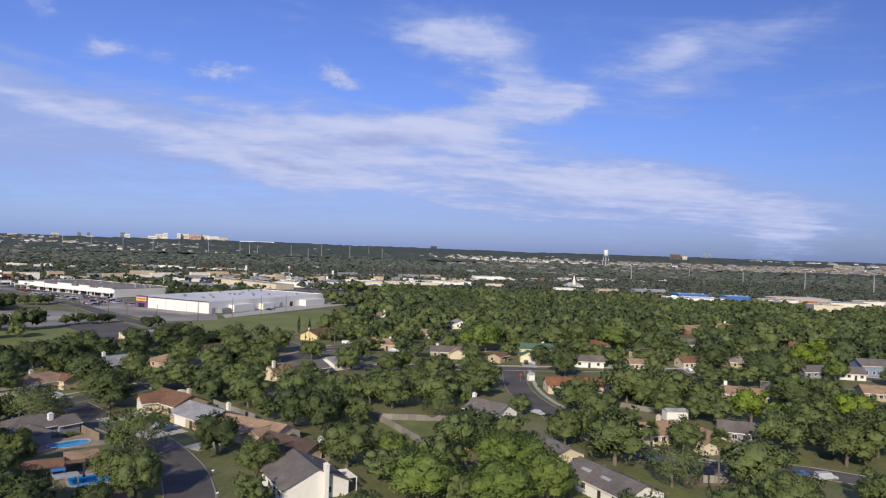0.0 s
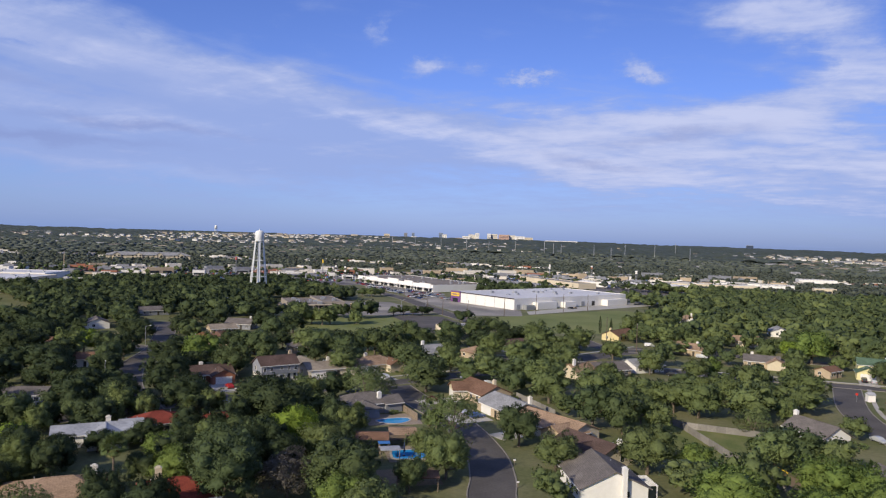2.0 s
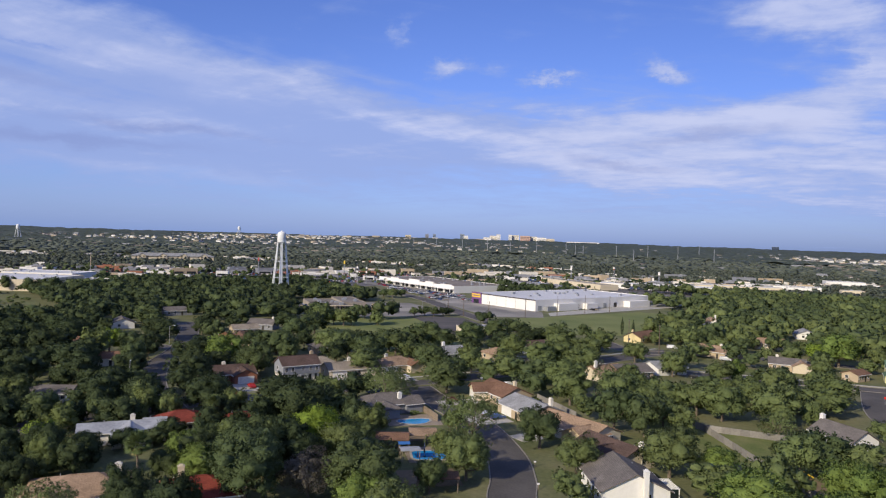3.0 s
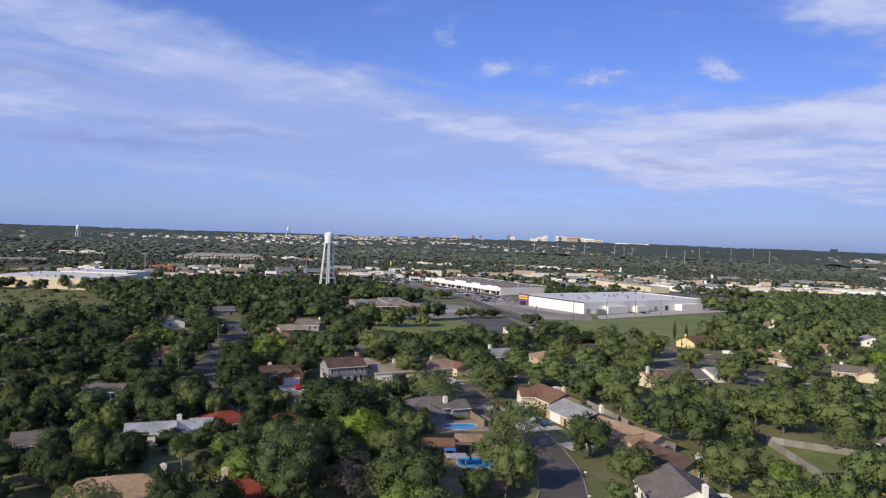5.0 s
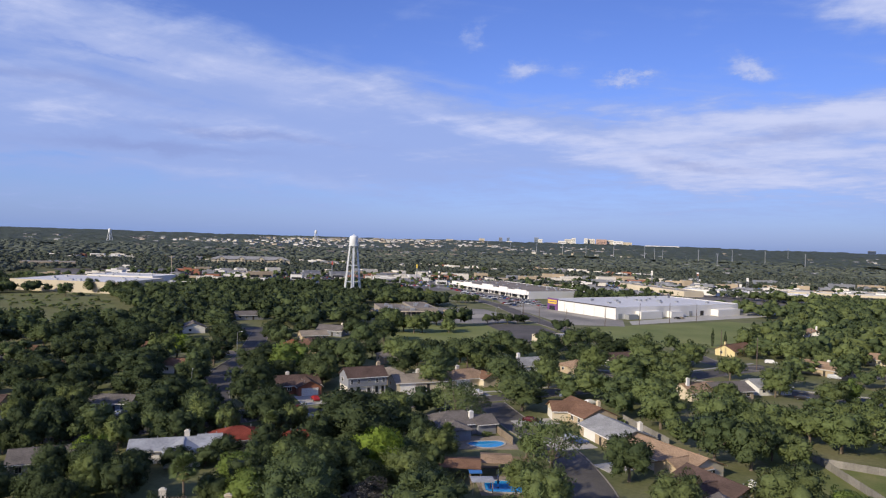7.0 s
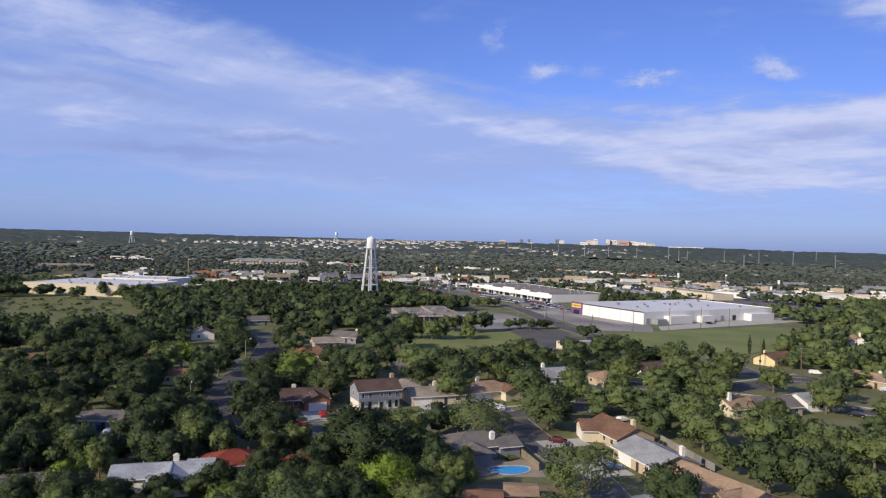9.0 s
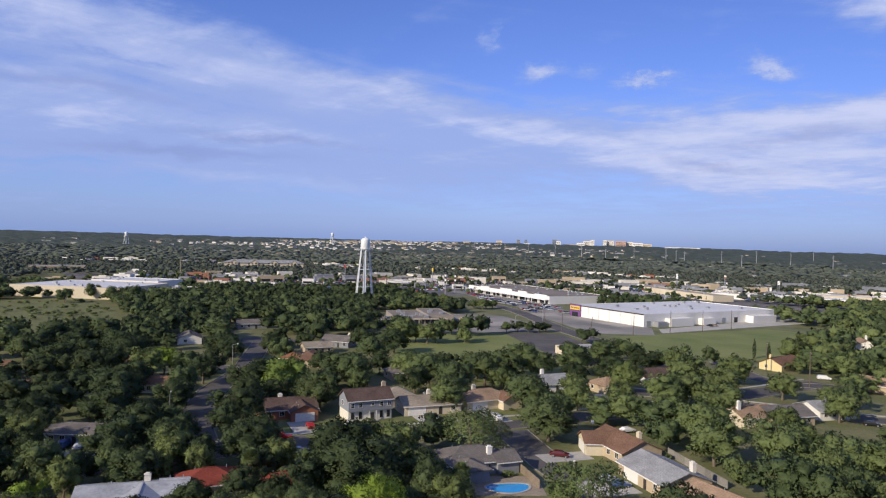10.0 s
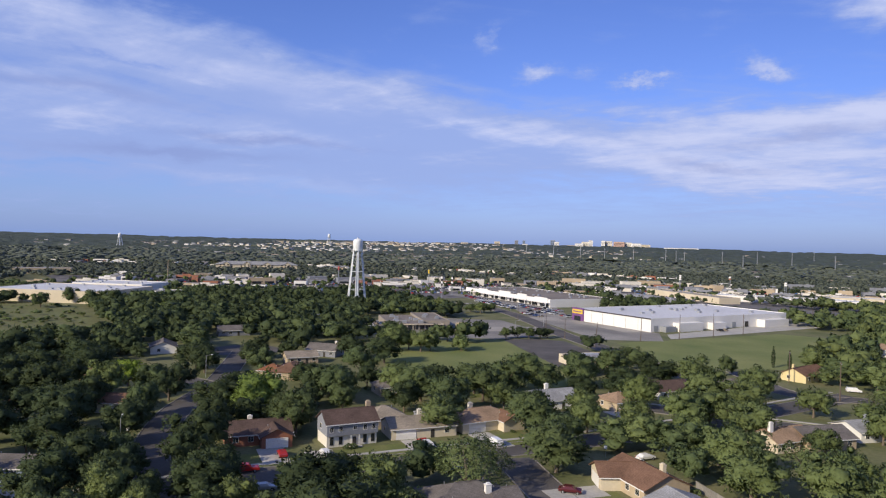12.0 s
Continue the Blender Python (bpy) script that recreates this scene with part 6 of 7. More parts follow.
def tree_meshes(seed, leaves=900, size=0.42, lobes=15, diameter=10.0, height=8.5, core=0.86, airy=False):
    rnd = np.random.RandomState(seed)
    centres, radii = lobes_of(rnd, diameter, height, lobes)
    tips, tip_radii = clusters_of(rnd, centres, radii, lobes * 4)
    verts, faces, normals = leaf_cards(rnd, tips + centres, tip_radii + [r * 0.96 for r in radii], leaves, size)
    if not airy:
        for c, r in zip(centres, radii):
            k = len(verts)
            wob = 1 + 0.2 * rnd.normal(size=(len(ICO_V), 1))
            normals += [tuple(q) for q in unit(ICO_V + rnd.normal(size=ICO_V.shape) * 0.4 + np.array((0, 0, 0.35)))]
            verts += [tuple(q) for q in (ICO_V * wob * r * core * np.array((1, 1, 0.8)) + np.array(c))]
            faces += [tuple(i + k for i in f) for f in ICO_F]
    crown = bpy.data.meshes.new("crown")
    crown.from_pydata(verts, [], faces)
    crown.polygons.foreach_set("use_smooth", [True] * len(faces))
    crown.normals_split_custom_set_from_vertices(normals)
    bm = bmesh.new()
    top = Vector((0, 0, height * 0.42))
    tube(bm, (0, 0, -0.1), (0.05, 0.03, height * 0.16), diameter * 0.032, diameter * 0.026, 8)
    tube(bm, (0.05, 0.03, height * 0.15), top, diameter * 0.026, diameter * 0.016, 8)
    for c, r in list(zip(centres, radii))[::4]:
        foot = Vector((0.05, 0.03, height * rnd.uniform(0.14, 0.36)))
        tip = Vector(c)
        bend = foot.lerp(tip, 0.5) + Vector((0, 0, -0.06 * height + rnd.uniform(0, 0.5)))
        tube(bm, foot, bend, diameter * 0.015, diameter * 0.010, 6)
        tube(bm, bend, tip, diameter * 0.010, diameter * 0.004, 5)
    return crown, mesh_of("trunk", bm)


def bare_meshes(seed, diameter=10.0, height=8.5):
    """Thin grey branches, almost leafless."""
    rnd = random.Random(seed)
    bm = bmesh.new()

    def grow(a, d, length, r, depth):
        b = a + d * length
        tube(bm, a, b, r, r * 0.65, 4 if depth > 1 else 7)
        if depth < 5:
            for k in range(3 if depth < 3 else 2):
                n = (d + Vector((rnd.uniform(-1, 1), rnd.uniform(-1, 1), rnd.uniform(-0.25, 0.6))) * 0.75).normalized()
                grow(b, n, length * rnd.uniform(0.6, 0.85), r * 0.62, depth + 1)

    grow(Vector((0, 0, -0.1)), Vector((0, 0, 1)), height * 0.26, 0.2, 0)
    twigs, _ = tree_meshes(seed, 10000, 0.15, 18, airy=True)
    return twigs, mesh_of("trunk", bm)


TREE_WORDS = {
    "green": "broad green oak with a rounded leafy crown", "dark": "dense dark green live oak", "deep": "live oak with shade painted into its leaf colour", "light": "bright green leafy shade tree",
    "lime": "yellow-green leafy tree standing out in the garden", "airy": "light feathery tree with thin foliage", "olive": "olive-brown leafy tree in a garden",
    "bare": "nearly leafless tree with thin grey branches",
}
MASTER, FINE = {}, {}
PLANTED = []


def masters():
    """The first tree of each look, built with its parts; others are copies."""
    variants = {"green": 6, "dark": 4, "deep": 3, "light": 2, "lime": 2, "airy": 2, "olive": 2, "bare": 1}
    for look_name, n in variants.items():
        MASTER[look_name] = []
        for k in range(n):
            seed = 100 + 17 * k + 31 * len(look_name)
            if look_name == "bare":
                crown, trunk = bare_meshes(seed)
            elif look_name == "airy":
                crown, trunk = tree_meshes(seed, 3400, 0.18, 16, airy=True)
            else:
                crown, trunk = tree_meshes(seed, 2350, 0.24, 14 + k % 3 * 3, core=0.80)
            leaf = LEAF["twig" if look_name == "bare" else look_name]
            crown.materials.append(leaf)
            trunk.materials.append(BARK)
            MASTER[look_name].append((crown, trunk))
            if look_name != "bare" and k < 3:
                # a finer build for the trees that stand closest to the flight
                crown, trunk = tree_meshes(seed + 5, 5800, 0.16, 20 if look_name == "airy" else 16 + 3 * k, core=0.80, airy=look_name == "airy")
                crown.materials.append(leaf)
                trunk.materials.append(BARK)
                FINE.setdefault(look_name, []).append((crown, trunk))


masters()
tree_rng = random.Random(77)


def plant(look_name, x, y, crown_width, height, group="trees of the suburb"):
    near = math.hypot(x + 15, y - 25) < 138 and look_name in FINE
    crown, trunk = tree_rng.choice((FINE if near else MASTER)[look_name])
    t = thing("tree", TREE_WORDS[look_name], "tree", pose(x, y, 0, 0, 0, tree_rng.uniform(0, 360)), group)
    k, h = crown_width / 9.0, height * tree_rng.uniform(1.06, 1.28) / 8.5
    m = Matrix.Diagonal((k * tree_rng.uniform(0.94, 1.06), k * tree_rng.uniform(0.94, 1.06), h, 1))
    part("trunk", trunk, None, t, at=m)
    part("crown", crown, None, t, at=m)
    PLANTED.append((x, y, crown_width / 2))
    return t


plant("dark", -69.4, 105.0, 14.0, 9.8)
plant("dark", -85.5, 90.8, 13.3, 9.6)
plant("bare", -79.2, 100.6, 10.4, 8.0)
plant("dark", -61.6, 114.5, 6.3, 5.7)
plant("light", -7.5, 129.2, 13.0, 9.2)
plant("light", 8.2, 128.2, 12.0, 8.6)
plant("light", 17.0, 133.0, 10.5, 8.2)
plant("dark", -77.5, 113.5, 10.0, 7.6)
plant("green", -59.0, 124.6, 9.2, 8.6)
plant("dark", -95.3, 103.1, 12.5, 9.2)
plant("light", 14.0, 140.0, 12.0, 8.8)
plant("green", -41.2, 139.9, 9.5, 7.5)
plant("dark", -106.7, 92.0, 5.7, 5.4)
plant("green", -86.5, 121.0, 9.0, 6.4)
plant("deep", -122.8, 72.8, 6.3, 5.8)
plant("green", -24.5, 149.9, 11.1, 8.4)
plant("light", -15.3, 153.1, 7.5, 6.4)
plant("light", 8.5, 150.0, 10.0, 8.0)
plant("olive", -124.7, 79.3, 5.9, 5.5)
plant("light", -112.5, 101.5, 7.2, 6.0)
plant("lime", -95.6, 121.5, 9.6, 8.6)
plant("dark", -104.5, 116.0, 8.6, 7.0)
plant("airy", 44.3, 146.8, 10.5, 8.1)
plant("dark", -54.5, 153.8, 10.5, 8.1)
plant("airy", -70.0, 149.6, 11.9, 8.9)
plant("green", -0.8, 163.5, 9.9, 7.7)
plant("olive", -129.0, 88.0, 6.0, 4.6)
plant("green", 60.7, 147.4, 14.1, 9.8)
plant("green", 35.3, 160.4, 14.5, 9.8)
plant("deep", -131.0, 92.0, 5.8, 4.6)
plant("deep", -138.6, 80.8, 7.7, 6.5)
plant("deep", -107.7, 132.0, 15.0, 9.8)
plant("dark", 2.5, 171.7, 11.0, 8.4)
plant("deep", -121.0, 117.5, 8.0, 6.2)
plant("deep", -127.0, 111.0, 6.5, 5.0)
plant("lime", -145.8, 91.3, 6.1, 5.6)
plant("dark", -35.9, 178.5, 10.9, 8.3)
plant("green", -106.1, 147.9, 8.6, 7.0)
plant("dark", -43.7, 179.0, 11.7, 8.8)
plant("green", 54.7, 174.2, 8.7, 7.1)
plant("deep", -122.8, 143.0, 12.6, 8.8)
plant("green", -115.8, 153.3, 10.6, 8.1)
plant("airy", -6.2, 195.2, 8.5, 7.0)
plant("deep", -140.0, 132.5, 11.2, 8.5)
plant("airy", -107.3, 169.0, 12.7, 9.3)
plant("deep", -167.0, 97.0, 9.0, 5.0)
plant("olive", 91.0, 168.1, 12.6, 8.8)
plant("deep", -153.8, 123.3, 10.1, 7.8)
plant("deep", -161.0, 116.0, 12.5, 9.2)
plant("green", 81.1, 178.2, 12.6, 8.8)
plant("deep", -145.8, 139.8, 10.3, 8.0)
plant("green", 38.3, 198.6, 11.2, 8.5)
plant("green", -21.1, 207.0, 11.5, 8.6)
plant("green", -62.3, 199.7, 12.4, 9.1)
plant("green", -49.3, 203.9, 12.4, 9.2)
plant("green", -8.3, 209.5, 13.2, 9.6)
plant("green", -28.3, 209.5, 11.7, 8.7)
plant("airy", -111.6, 179.3, 8.3, 6.8)
plant("airy", -107.5, 182.4, 5.1, 4.9)
plant("green", -36.0, 209.2, 12.6, 8.8)
plant("deep", -156.8, 141.3, 9.9, 7.8)
plant("olive", 103.0, 176.6, 12.6, 8.8)
plant("green", 35.3, 209.7, 12.6, 8.8)
plant("deep", -169.2, 125.1, 12.4, 8.8)
plant("airy", -52.7, 213.0, 12.6, 8.8)
plant("green", 94.6, 190.5, 12.6, 8.8)
plant("green", -69.7, 213.0, 12.6, 8.8)
plant("deep", -163.9, 149.2, 12.8, 9.4)
plant("green", 60.1, 212.2, 9.3, 7.1)
plant("green", -48.2, 221.9, 8.2, 6.9)
plant("lime", 83.5, 205.7, 12.2, 9.0)
plant("green", -73.7, 221.0, 11.0, 8.4)
plant("green", -15.6, 232.8, 9.3, 7.1)
plant("dark", -107.1, 210.2, 9.2, 7.1)
plant("deep", -188.6, 129.9, 12.6, 8.8)
plant("green", 57.1, 224.3, 12.6, 8.8)
plant("green", 74.4, 217.5, 12.6, 8.8)
plant("deep", -201.1, 116.7, 10.0, 7.8)
plant("green", 5.3, 240.8, 12.6, 8.8)
plant("green", -137.0, 200.8, 11.3, 8.5)
plant("deep", -176.6, 163.5, 9.9, 7.8)
plant("green", 69.0, 228.6, 11.2, 8.5)
plant("deep", -166.7, 177.4, 11.0, 8.4)
plant("dark", -118.5, 217.0, 12.7, 9.3)
plant("green", -55.3, 243.6, 7.3, 6.3)
plant("lime", 114.3, 209.7, 12.6, 8.8)
plant("green", -108.0, 226.6, 7.8, 6.6)
plant("olive", -97.4, 234.6, 8.3, 7.0)
plant("green", -71.8, 245.1, 12.0, 8.9)
plant("dark", -142.9, 211.0, 8.2, 6.8)
plant("dark", 104.3, 223.5, 12.6, 8.8)
plant("light", -182.6, 178.8, 10.9, 8.3)
plant("deep", -207.9, 143.0, 12.6, 8.8)
plant("dark", -124.6, 229.2, 8.9, 7.1)
plant("green", -28.2, 259.2, 9.3, 7.1)
plant("green", -88.7, 246.6, 12.3, 9.1)
plant("green", -114.3, 237.7, 9.2, 7.1)
plant("dark", -147.7, 220.1, 12.4, 9.2)
plant("deep", -195.1, 177.5, 12.6, 8.8)
plant("green", -85.0, 255.0, 12.9, 9.4)
plant("green", -45.2, 265.8, 9.3, 7.1)
plant("green", -137.9, 234.6, 8.1, 6.7)
plant("dark", -178.3, 207.8, 12.6, 8.8)
plant("deep", -222.2, 154.6, 12.6, 8.8)
plant("dark", -162.2, 226.1, 12.0, 8.9)
plant("dark", -147.8, 238.6, 12.4, 8.8)
plant("olive", -106.6, 262.6, 12.2, 9.0)
plant("deep", -188.8, 208.4, 8.5, 7.0)
plant("green", -79.6, 274.5, 12.6, 8.8)
plant("dark", 37.3, 280.5, 11.0, 8.4)
plant("green", -174.6, 229.0, 10.8, 8.3)
plant("dark", -146.8, 249.1, 13.5, 9.8)
plant("dark", -156.1, 246.5, 12.6, 8.8)
plant("green", -92.5, 278.9, 13.7, 9.8)
plant("green", -63.9, 286.9, 9.3, 7.1)
plant("deep", -243.0, 153.9, 13.4, 9.7)
plant("dark", -139.6, 262.5, 12.4, 8.8)
plant("deep", -203.9, 217.9, 9.2, 7.3)
plant("dark", 31.2, 299.5, 8.2, 6.8)
plant("dark", -149.3, 267.8, 14.3, 9.8)
plant("dark", -133.5, 279.1, 11.8, 8.8)
plant("green", -83.1, 300.7, 11.6, 8.7)
plant("deep", -266.2, 152.6, 13.1, 9.5)
plant("green", 127.2, 283.9, 12.6, 8.8)
plant("green", -103.5, 306.2, 12.5, 9.2)
plant("deep", -272.9, 165.6, 12.6, 8.8)
plant("dark", 105.3, 304.7, 12.6, 8.8)
plant("light", 148.2, 286.3, 9.3, 7.1)
plant("dark", -133.4, 306.0, 12.6, 8.8)
plant("deep", -253.8, 211.6, 12.6, 8.8)
plant("deep", -273.3, 184.9, 12.6, 8.8)
plant("lime", 0.9, 338.4, 10.0, 7.8)
plant("green", -51.6, 340.3, 13.3, 9.7)
plant("deep", -213.4, 269.0, 13.0, 9.5)
plant("dark", 83.5, 333.8, 12.6, 8.8)
plant("deep", -288.3, 187.0, 12.6, 8.8)
plant("green", 50.6, 344.6, 12.6, 8.8)
plant("deep", -230.1, 267.3, 12.6, 8.8)
plant("light", 10.9, 359.6, 12.6, 8.8)
plant("green", -220.6, 302.2, 10.8, 8.2)
plant("green", -230.5, 296.7, 13.2, 9.6)
plant("deep", -305.2, 214.7, 12.6, 8.8)
plant("green", -60.6, 377.3, 12.6, 8.8)
plant("dark", 139.5, 349.7, 12.6, 8.8)
plant("lime", 164.9, 337.5, 12.6, 8.8)
plant("dark", -212.1, 321.7, 6.4, 5.8)
plant("green", 74.1, 374.8, 12.6, 8.8)
plant("green", -76.0, 381.1, 12.6, 8.8)
plant("green", 207.0, 368.8, 12.6, 8.8)
plant("green", 147.8, 403.3, 12.6, 8.8)
plant("dark", -290.4, 325.0, 12.6, 8.8)
plant("green", 211.6, 418.2, 12.6, 8.8)
plant("green", -39.0, 195.0, 9.0, 8.0)
plant("dark", -33.5, 189.0, 8.0, 7.2)
plant("green", -28.0, 184.0, 7.5, 6.5)
plant("lime", -239.9, 177.3, 10.2, 8.5)
plant("dark", -291.6, 236.2, 13.5, 8.6)
plant("deep", -267.4, 177.9, 13.5, 8.6)
plant("light", -187.1, 184.0, 13.2, 9.8)
plant("dark", -163.8, 177.1, 11.1, 9.1)
plant("dark", -187.0, 212.5, 13.5, 8.6)
plant("green", -407.8, 300.8, 13.5, 8.6)
plant("deep", -308.0, 213.9, 13.5, 8.6)
plant("olive", -229.6, 164.9, 11.1, 9.0)
plant("dark", -353.7, 292.7, 13.5, 8.6)
plant("deep", -221.4, 149.6, 13.5, 8.6)
plant("dark", -201.5, 242.6, 12.3, 9.8)
plant("dark", -99.8, 192.4, 13.5, 9.3)
plant("dark", 89.8, 332.8, 16.0, 10.5)
plant("dark", 109.9, 314.8, 16.0, 10.5)
plant("dark", 116.3, 281.7, 16.0, 10.5)
plant("dark", 38.4, 272.2, 10.8, 8.9)
plant("green", 52.8, 228.8, 15.5, 10.5)
plant("green", 66.0, 224.2, 14.5, 10.5)
plant("green", 105.8, 230.7, 16.0, 10.5)
plant("dark", 137.0, 350.2, 16.0, 10.5)
plant("lime", 148.5, 313.3, 14.1, 10.5)
plant("dark", 224.9, 398.5, 16.0, 10.5)
plant("green", 40.8, 342.9, 16.0, 10.5)
plant("green", 52.9, 351.0, 16.0, 10.5)
plant("light", 71.2, 352.1, 16.0, 10.5)
plant("dark", 100.4, 403.8, 16.0, 10.5)
plant("dark", 176.5, 444.6, 16.0, 10.5)
plant("green", 214.6, 444.9, 16.0, 10.5)
plant("light", 9.0, 333.3, 16.0, 10.5)
plant("dark", 176.7, 332.6, 16.0, 10.5)


plant("dark", 34.0, 224.5, 10.5, 6.0)

# a row of dark trees on the near side of the winding street
for look_name, x, y, w, h in (("deep", -158.5, 128.5, 9.5, 8.0), ("dark", -170.5, 133.5, 9.0, 7.5), ("deep", -186.5, 145.5, 10.5, 8.5), ("deep", -196.5, 154.5, 9.0, 7.5), ("dark", -205.5, 161.5, 9.5, 8.0), ("deep", -217.0, 176.5, 10.0, 8.0),
                              ("deep", -130.0, 100.2, 6.0, 4.0), ("dark", -127.0, 105.5, 5.5, 3.8), ("deep", -134.5, 95.0, 6.0, 3.8), ("deep", -140.0, 90.0, 7.0, 5.0), ("deep", -137.0, 68.0, 9.5, 7.0), ("dark", -146.0, 71.0, 8.5, 6.5), ("deep", -152.0, 63.0, 9.0, 7.0), ("deep", -129.0, 62.0, 8.0, 6.0), ("deep", -158.0, 73.0, 9.0, 7.0), 
                              ("deep", -229.5, 189.0, 9.0, 7.5), ("deep", -246.0, 209.5, 9.5, 8.0)):
    plant(look_name, x, y, w, h)


# slim cypresses beside the yellow house
def cypress(x, y, height, width):
    rnd = np.random.RandomState(int(abs(x) * 10))
    steps = 9
    centres = [(0.0, 0.0, 0.8 + (height - 1.6) * k / (steps - 1)) for k in range(steps)]
    radii = [width / 2 * (0.8 + 0.35 * math.sin(math.pi * (k + 1) / steps)) * (1 - 0.55 * max(k / (steps - 1) - 0.6, 0) / 0.4) for k in range(steps)]
    verts, faces, _ = leaf_cards(rnd, centres, radii, 900, 0.2, 1.6)
    crown = bpy.data.meshes.new("crown")
    crown.from_pydata(verts, [], faces)
    t = thing("cypress_tree", "slim dark column-shaped cypress beside a yellow house", "tree", pose(x, y, 0), "cypresses")
    part("crown", crown, LEAF["deep"], t)
    part("trunk", tube(bmesh.new(), (0, 0, -0.1), (0, 0, height * 0.8), 0.16, 0.05, 7), BARK, t)
    PLANTED.append((x, y, width / 2))


for x, y, h in ((-91.0, 374.0, 9.5), (-84.0, 369.0, 9.0)):
    cypress(x, y, h, 1.25)


# fan palms
def palm(x, y, height, crown=2.2, label="fan palm with a shaggy skirt of dry fronds"):
    p = thing("palm_tree", label, "palm tree", pose(x, y, 0))
    bm = bmesh.new()
    for k in range(6):
        z = height * k / 6
        tube(bm, (0.12 * math.sin(k), 0, z), (0.12 * math.sin(k + 1), 0, z + height / 6 + 0.02), 0.24 - 0.015 * k, 0.225 - 0.015 * k, 8)
    part("trunk", bm, BARK, p)
    rnd = random.Random(int(abs(x)))

    def fronds(n, lo, hi, length):
        bm = bmesh.new()
        for k in range(n):
            a, e = rnd.uniform(0, 2 * math.pi), radians(rnd.uniform(lo, hi))
            d = Vector((math.cos(a) * math.cos(e), math.sin(a) * math.cos(e), math.sin(e)))
            side = Vector((-math.sin(a), math.cos(a), 0))
            o = Vector((0, 0, height))
            stem = o + d * length * 0.45
            v = [bm.verts.new(q) for q in (o - side * 0.03, stem - side * 0.05, stem + side * 0.05, o + side * 0.03)]
            bm.faces.new(v)
            for j in range(-4, 5):
                t = radians(j * 17)
                dd = (d * math.cos(t) + side * math.sin(t)).normalized()
                tip = stem + dd * length * 0.55 + Vector((0, 0, -0.18 * length * (0.4 + abs(j) / 6)))
                w = dd.cross(Vector((0, 0, 1))).normalized() * 0.16
                m = stem.lerp(tip, 0.5) + Vector((0, 0, 0.06))
                bm.faces.new([bm.verts.new(q) for q in (stem, m - w, tip, m + w)])
        return bm

    part("crown", fronds(58, -35, 85, crown), LEAF["airy"], p, "green fan-shaped fronds")
    part("dry_skirt", fronds(26, -86, -58, crown * 0.75), DRYFROND, p, "hanging dry brown fronds")
    PLANTED.append((x, y, 2))


DRYFROND = material("dry_fronds", (0.34, 0.25, 0.12), 0.9, (0.8, 1.2))
palm(48.5, 131.5, 14.5, 2.3)
palm(-109.0, 87.5, 8.2, 2.9)
palm(-73.5, 148.5, 5.5, 2.2)
palm(-128, 124, 6.5, 2.0)
palm(-97.5, 151, 3.4, 2.3, "short garden palm beside the pool")
palm(-95.5, 148, 3.0, 2.2, "short garden palm beside the pool")
palm(46.5, 172.5, 6.0, 2.2)
palm(-78.5, 154.5, 3.2, 2.4, "short garden palm beside the pool")

# trees round the low building, in the car park and before the warehouse
for look_name, x, y, w, h in (("dark", -262, 330, 9, 7.5), ("green", -252, 322, 8, 7), ("dark", -243, 315, 8, 7), ("green", -228, 303, 8, 7.5), ("dark", -219, 307, 8, 7.5), ("dark", -231, 337, 8, 7), ("green", -209, 317, 7, 6.5),
                              ("dark", -216, 368, 7, 4.8), ("deep", -213, 375, 8, 5.4), ("dark", -207, 376, 7, 5.0), ("deep", -203, 381, 7, 4.8), ("dark", -202, 387, 6, 4.2)):
    plant(look_name, x, y, w, h)
for look_name, x, y, w, h in (
                              ("dark", -304, 468, 9, 6), ("green", -295, 467, 9, 6.5), ("dark", -294, 479, 8, 6), ("green", -345, 406, 12, 9), ("dark", -350, 442, 12, 9), ("green", -330, 442, 12, 9), ("olive", -318, 451, 11, 8), ("green", -300, 433, 10, 7.5),
                              ("dark", -338, 425, 12, 9), ("dark", -489, 298, 13, 10), ("dark", -522, 300, 12, 9), ("dark", -470, 300, 13, 10), ("dark", -505, 272, 11, 8)):
    plant(look_name, x, y, w, h)

# filling trees: gardens between the houses, by chance but never on streets, houses or lawns
fill = random.Random(11)


def spaced(x, y, pad):
    for px, py, pr in PLANTED:
        if (px - x) ** 2 + (py - y) ** 2 < (pr * 0.72 + pad) ** 2:
            return False
    return True


placed = len(PLANTED)
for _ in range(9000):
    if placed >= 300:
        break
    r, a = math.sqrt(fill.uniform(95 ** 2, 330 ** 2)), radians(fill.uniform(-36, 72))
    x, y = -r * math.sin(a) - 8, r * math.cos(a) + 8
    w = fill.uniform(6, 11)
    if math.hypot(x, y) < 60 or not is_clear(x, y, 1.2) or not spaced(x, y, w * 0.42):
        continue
    # beyond x = -110 shade is painted in by picking darker leaves
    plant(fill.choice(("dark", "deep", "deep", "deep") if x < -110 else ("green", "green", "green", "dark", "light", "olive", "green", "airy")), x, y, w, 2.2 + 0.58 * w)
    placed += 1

# crowded gardens near the pale metal roof: small trees, shade put into leaf colour
for _ in range(4000):
    if placed >= 372:
        break
    x, y = fill.uniform(-205, -88), fill.uniform(72, 160)
    w = fill.uniform(5, 9)
    if y > 175 + 0.62 * x + 75 or not is_clear(x, y, 0.3) or not spaced(x, y, w * 0.30):
        continue
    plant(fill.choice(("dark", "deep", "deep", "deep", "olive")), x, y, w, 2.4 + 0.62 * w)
    placed += 1

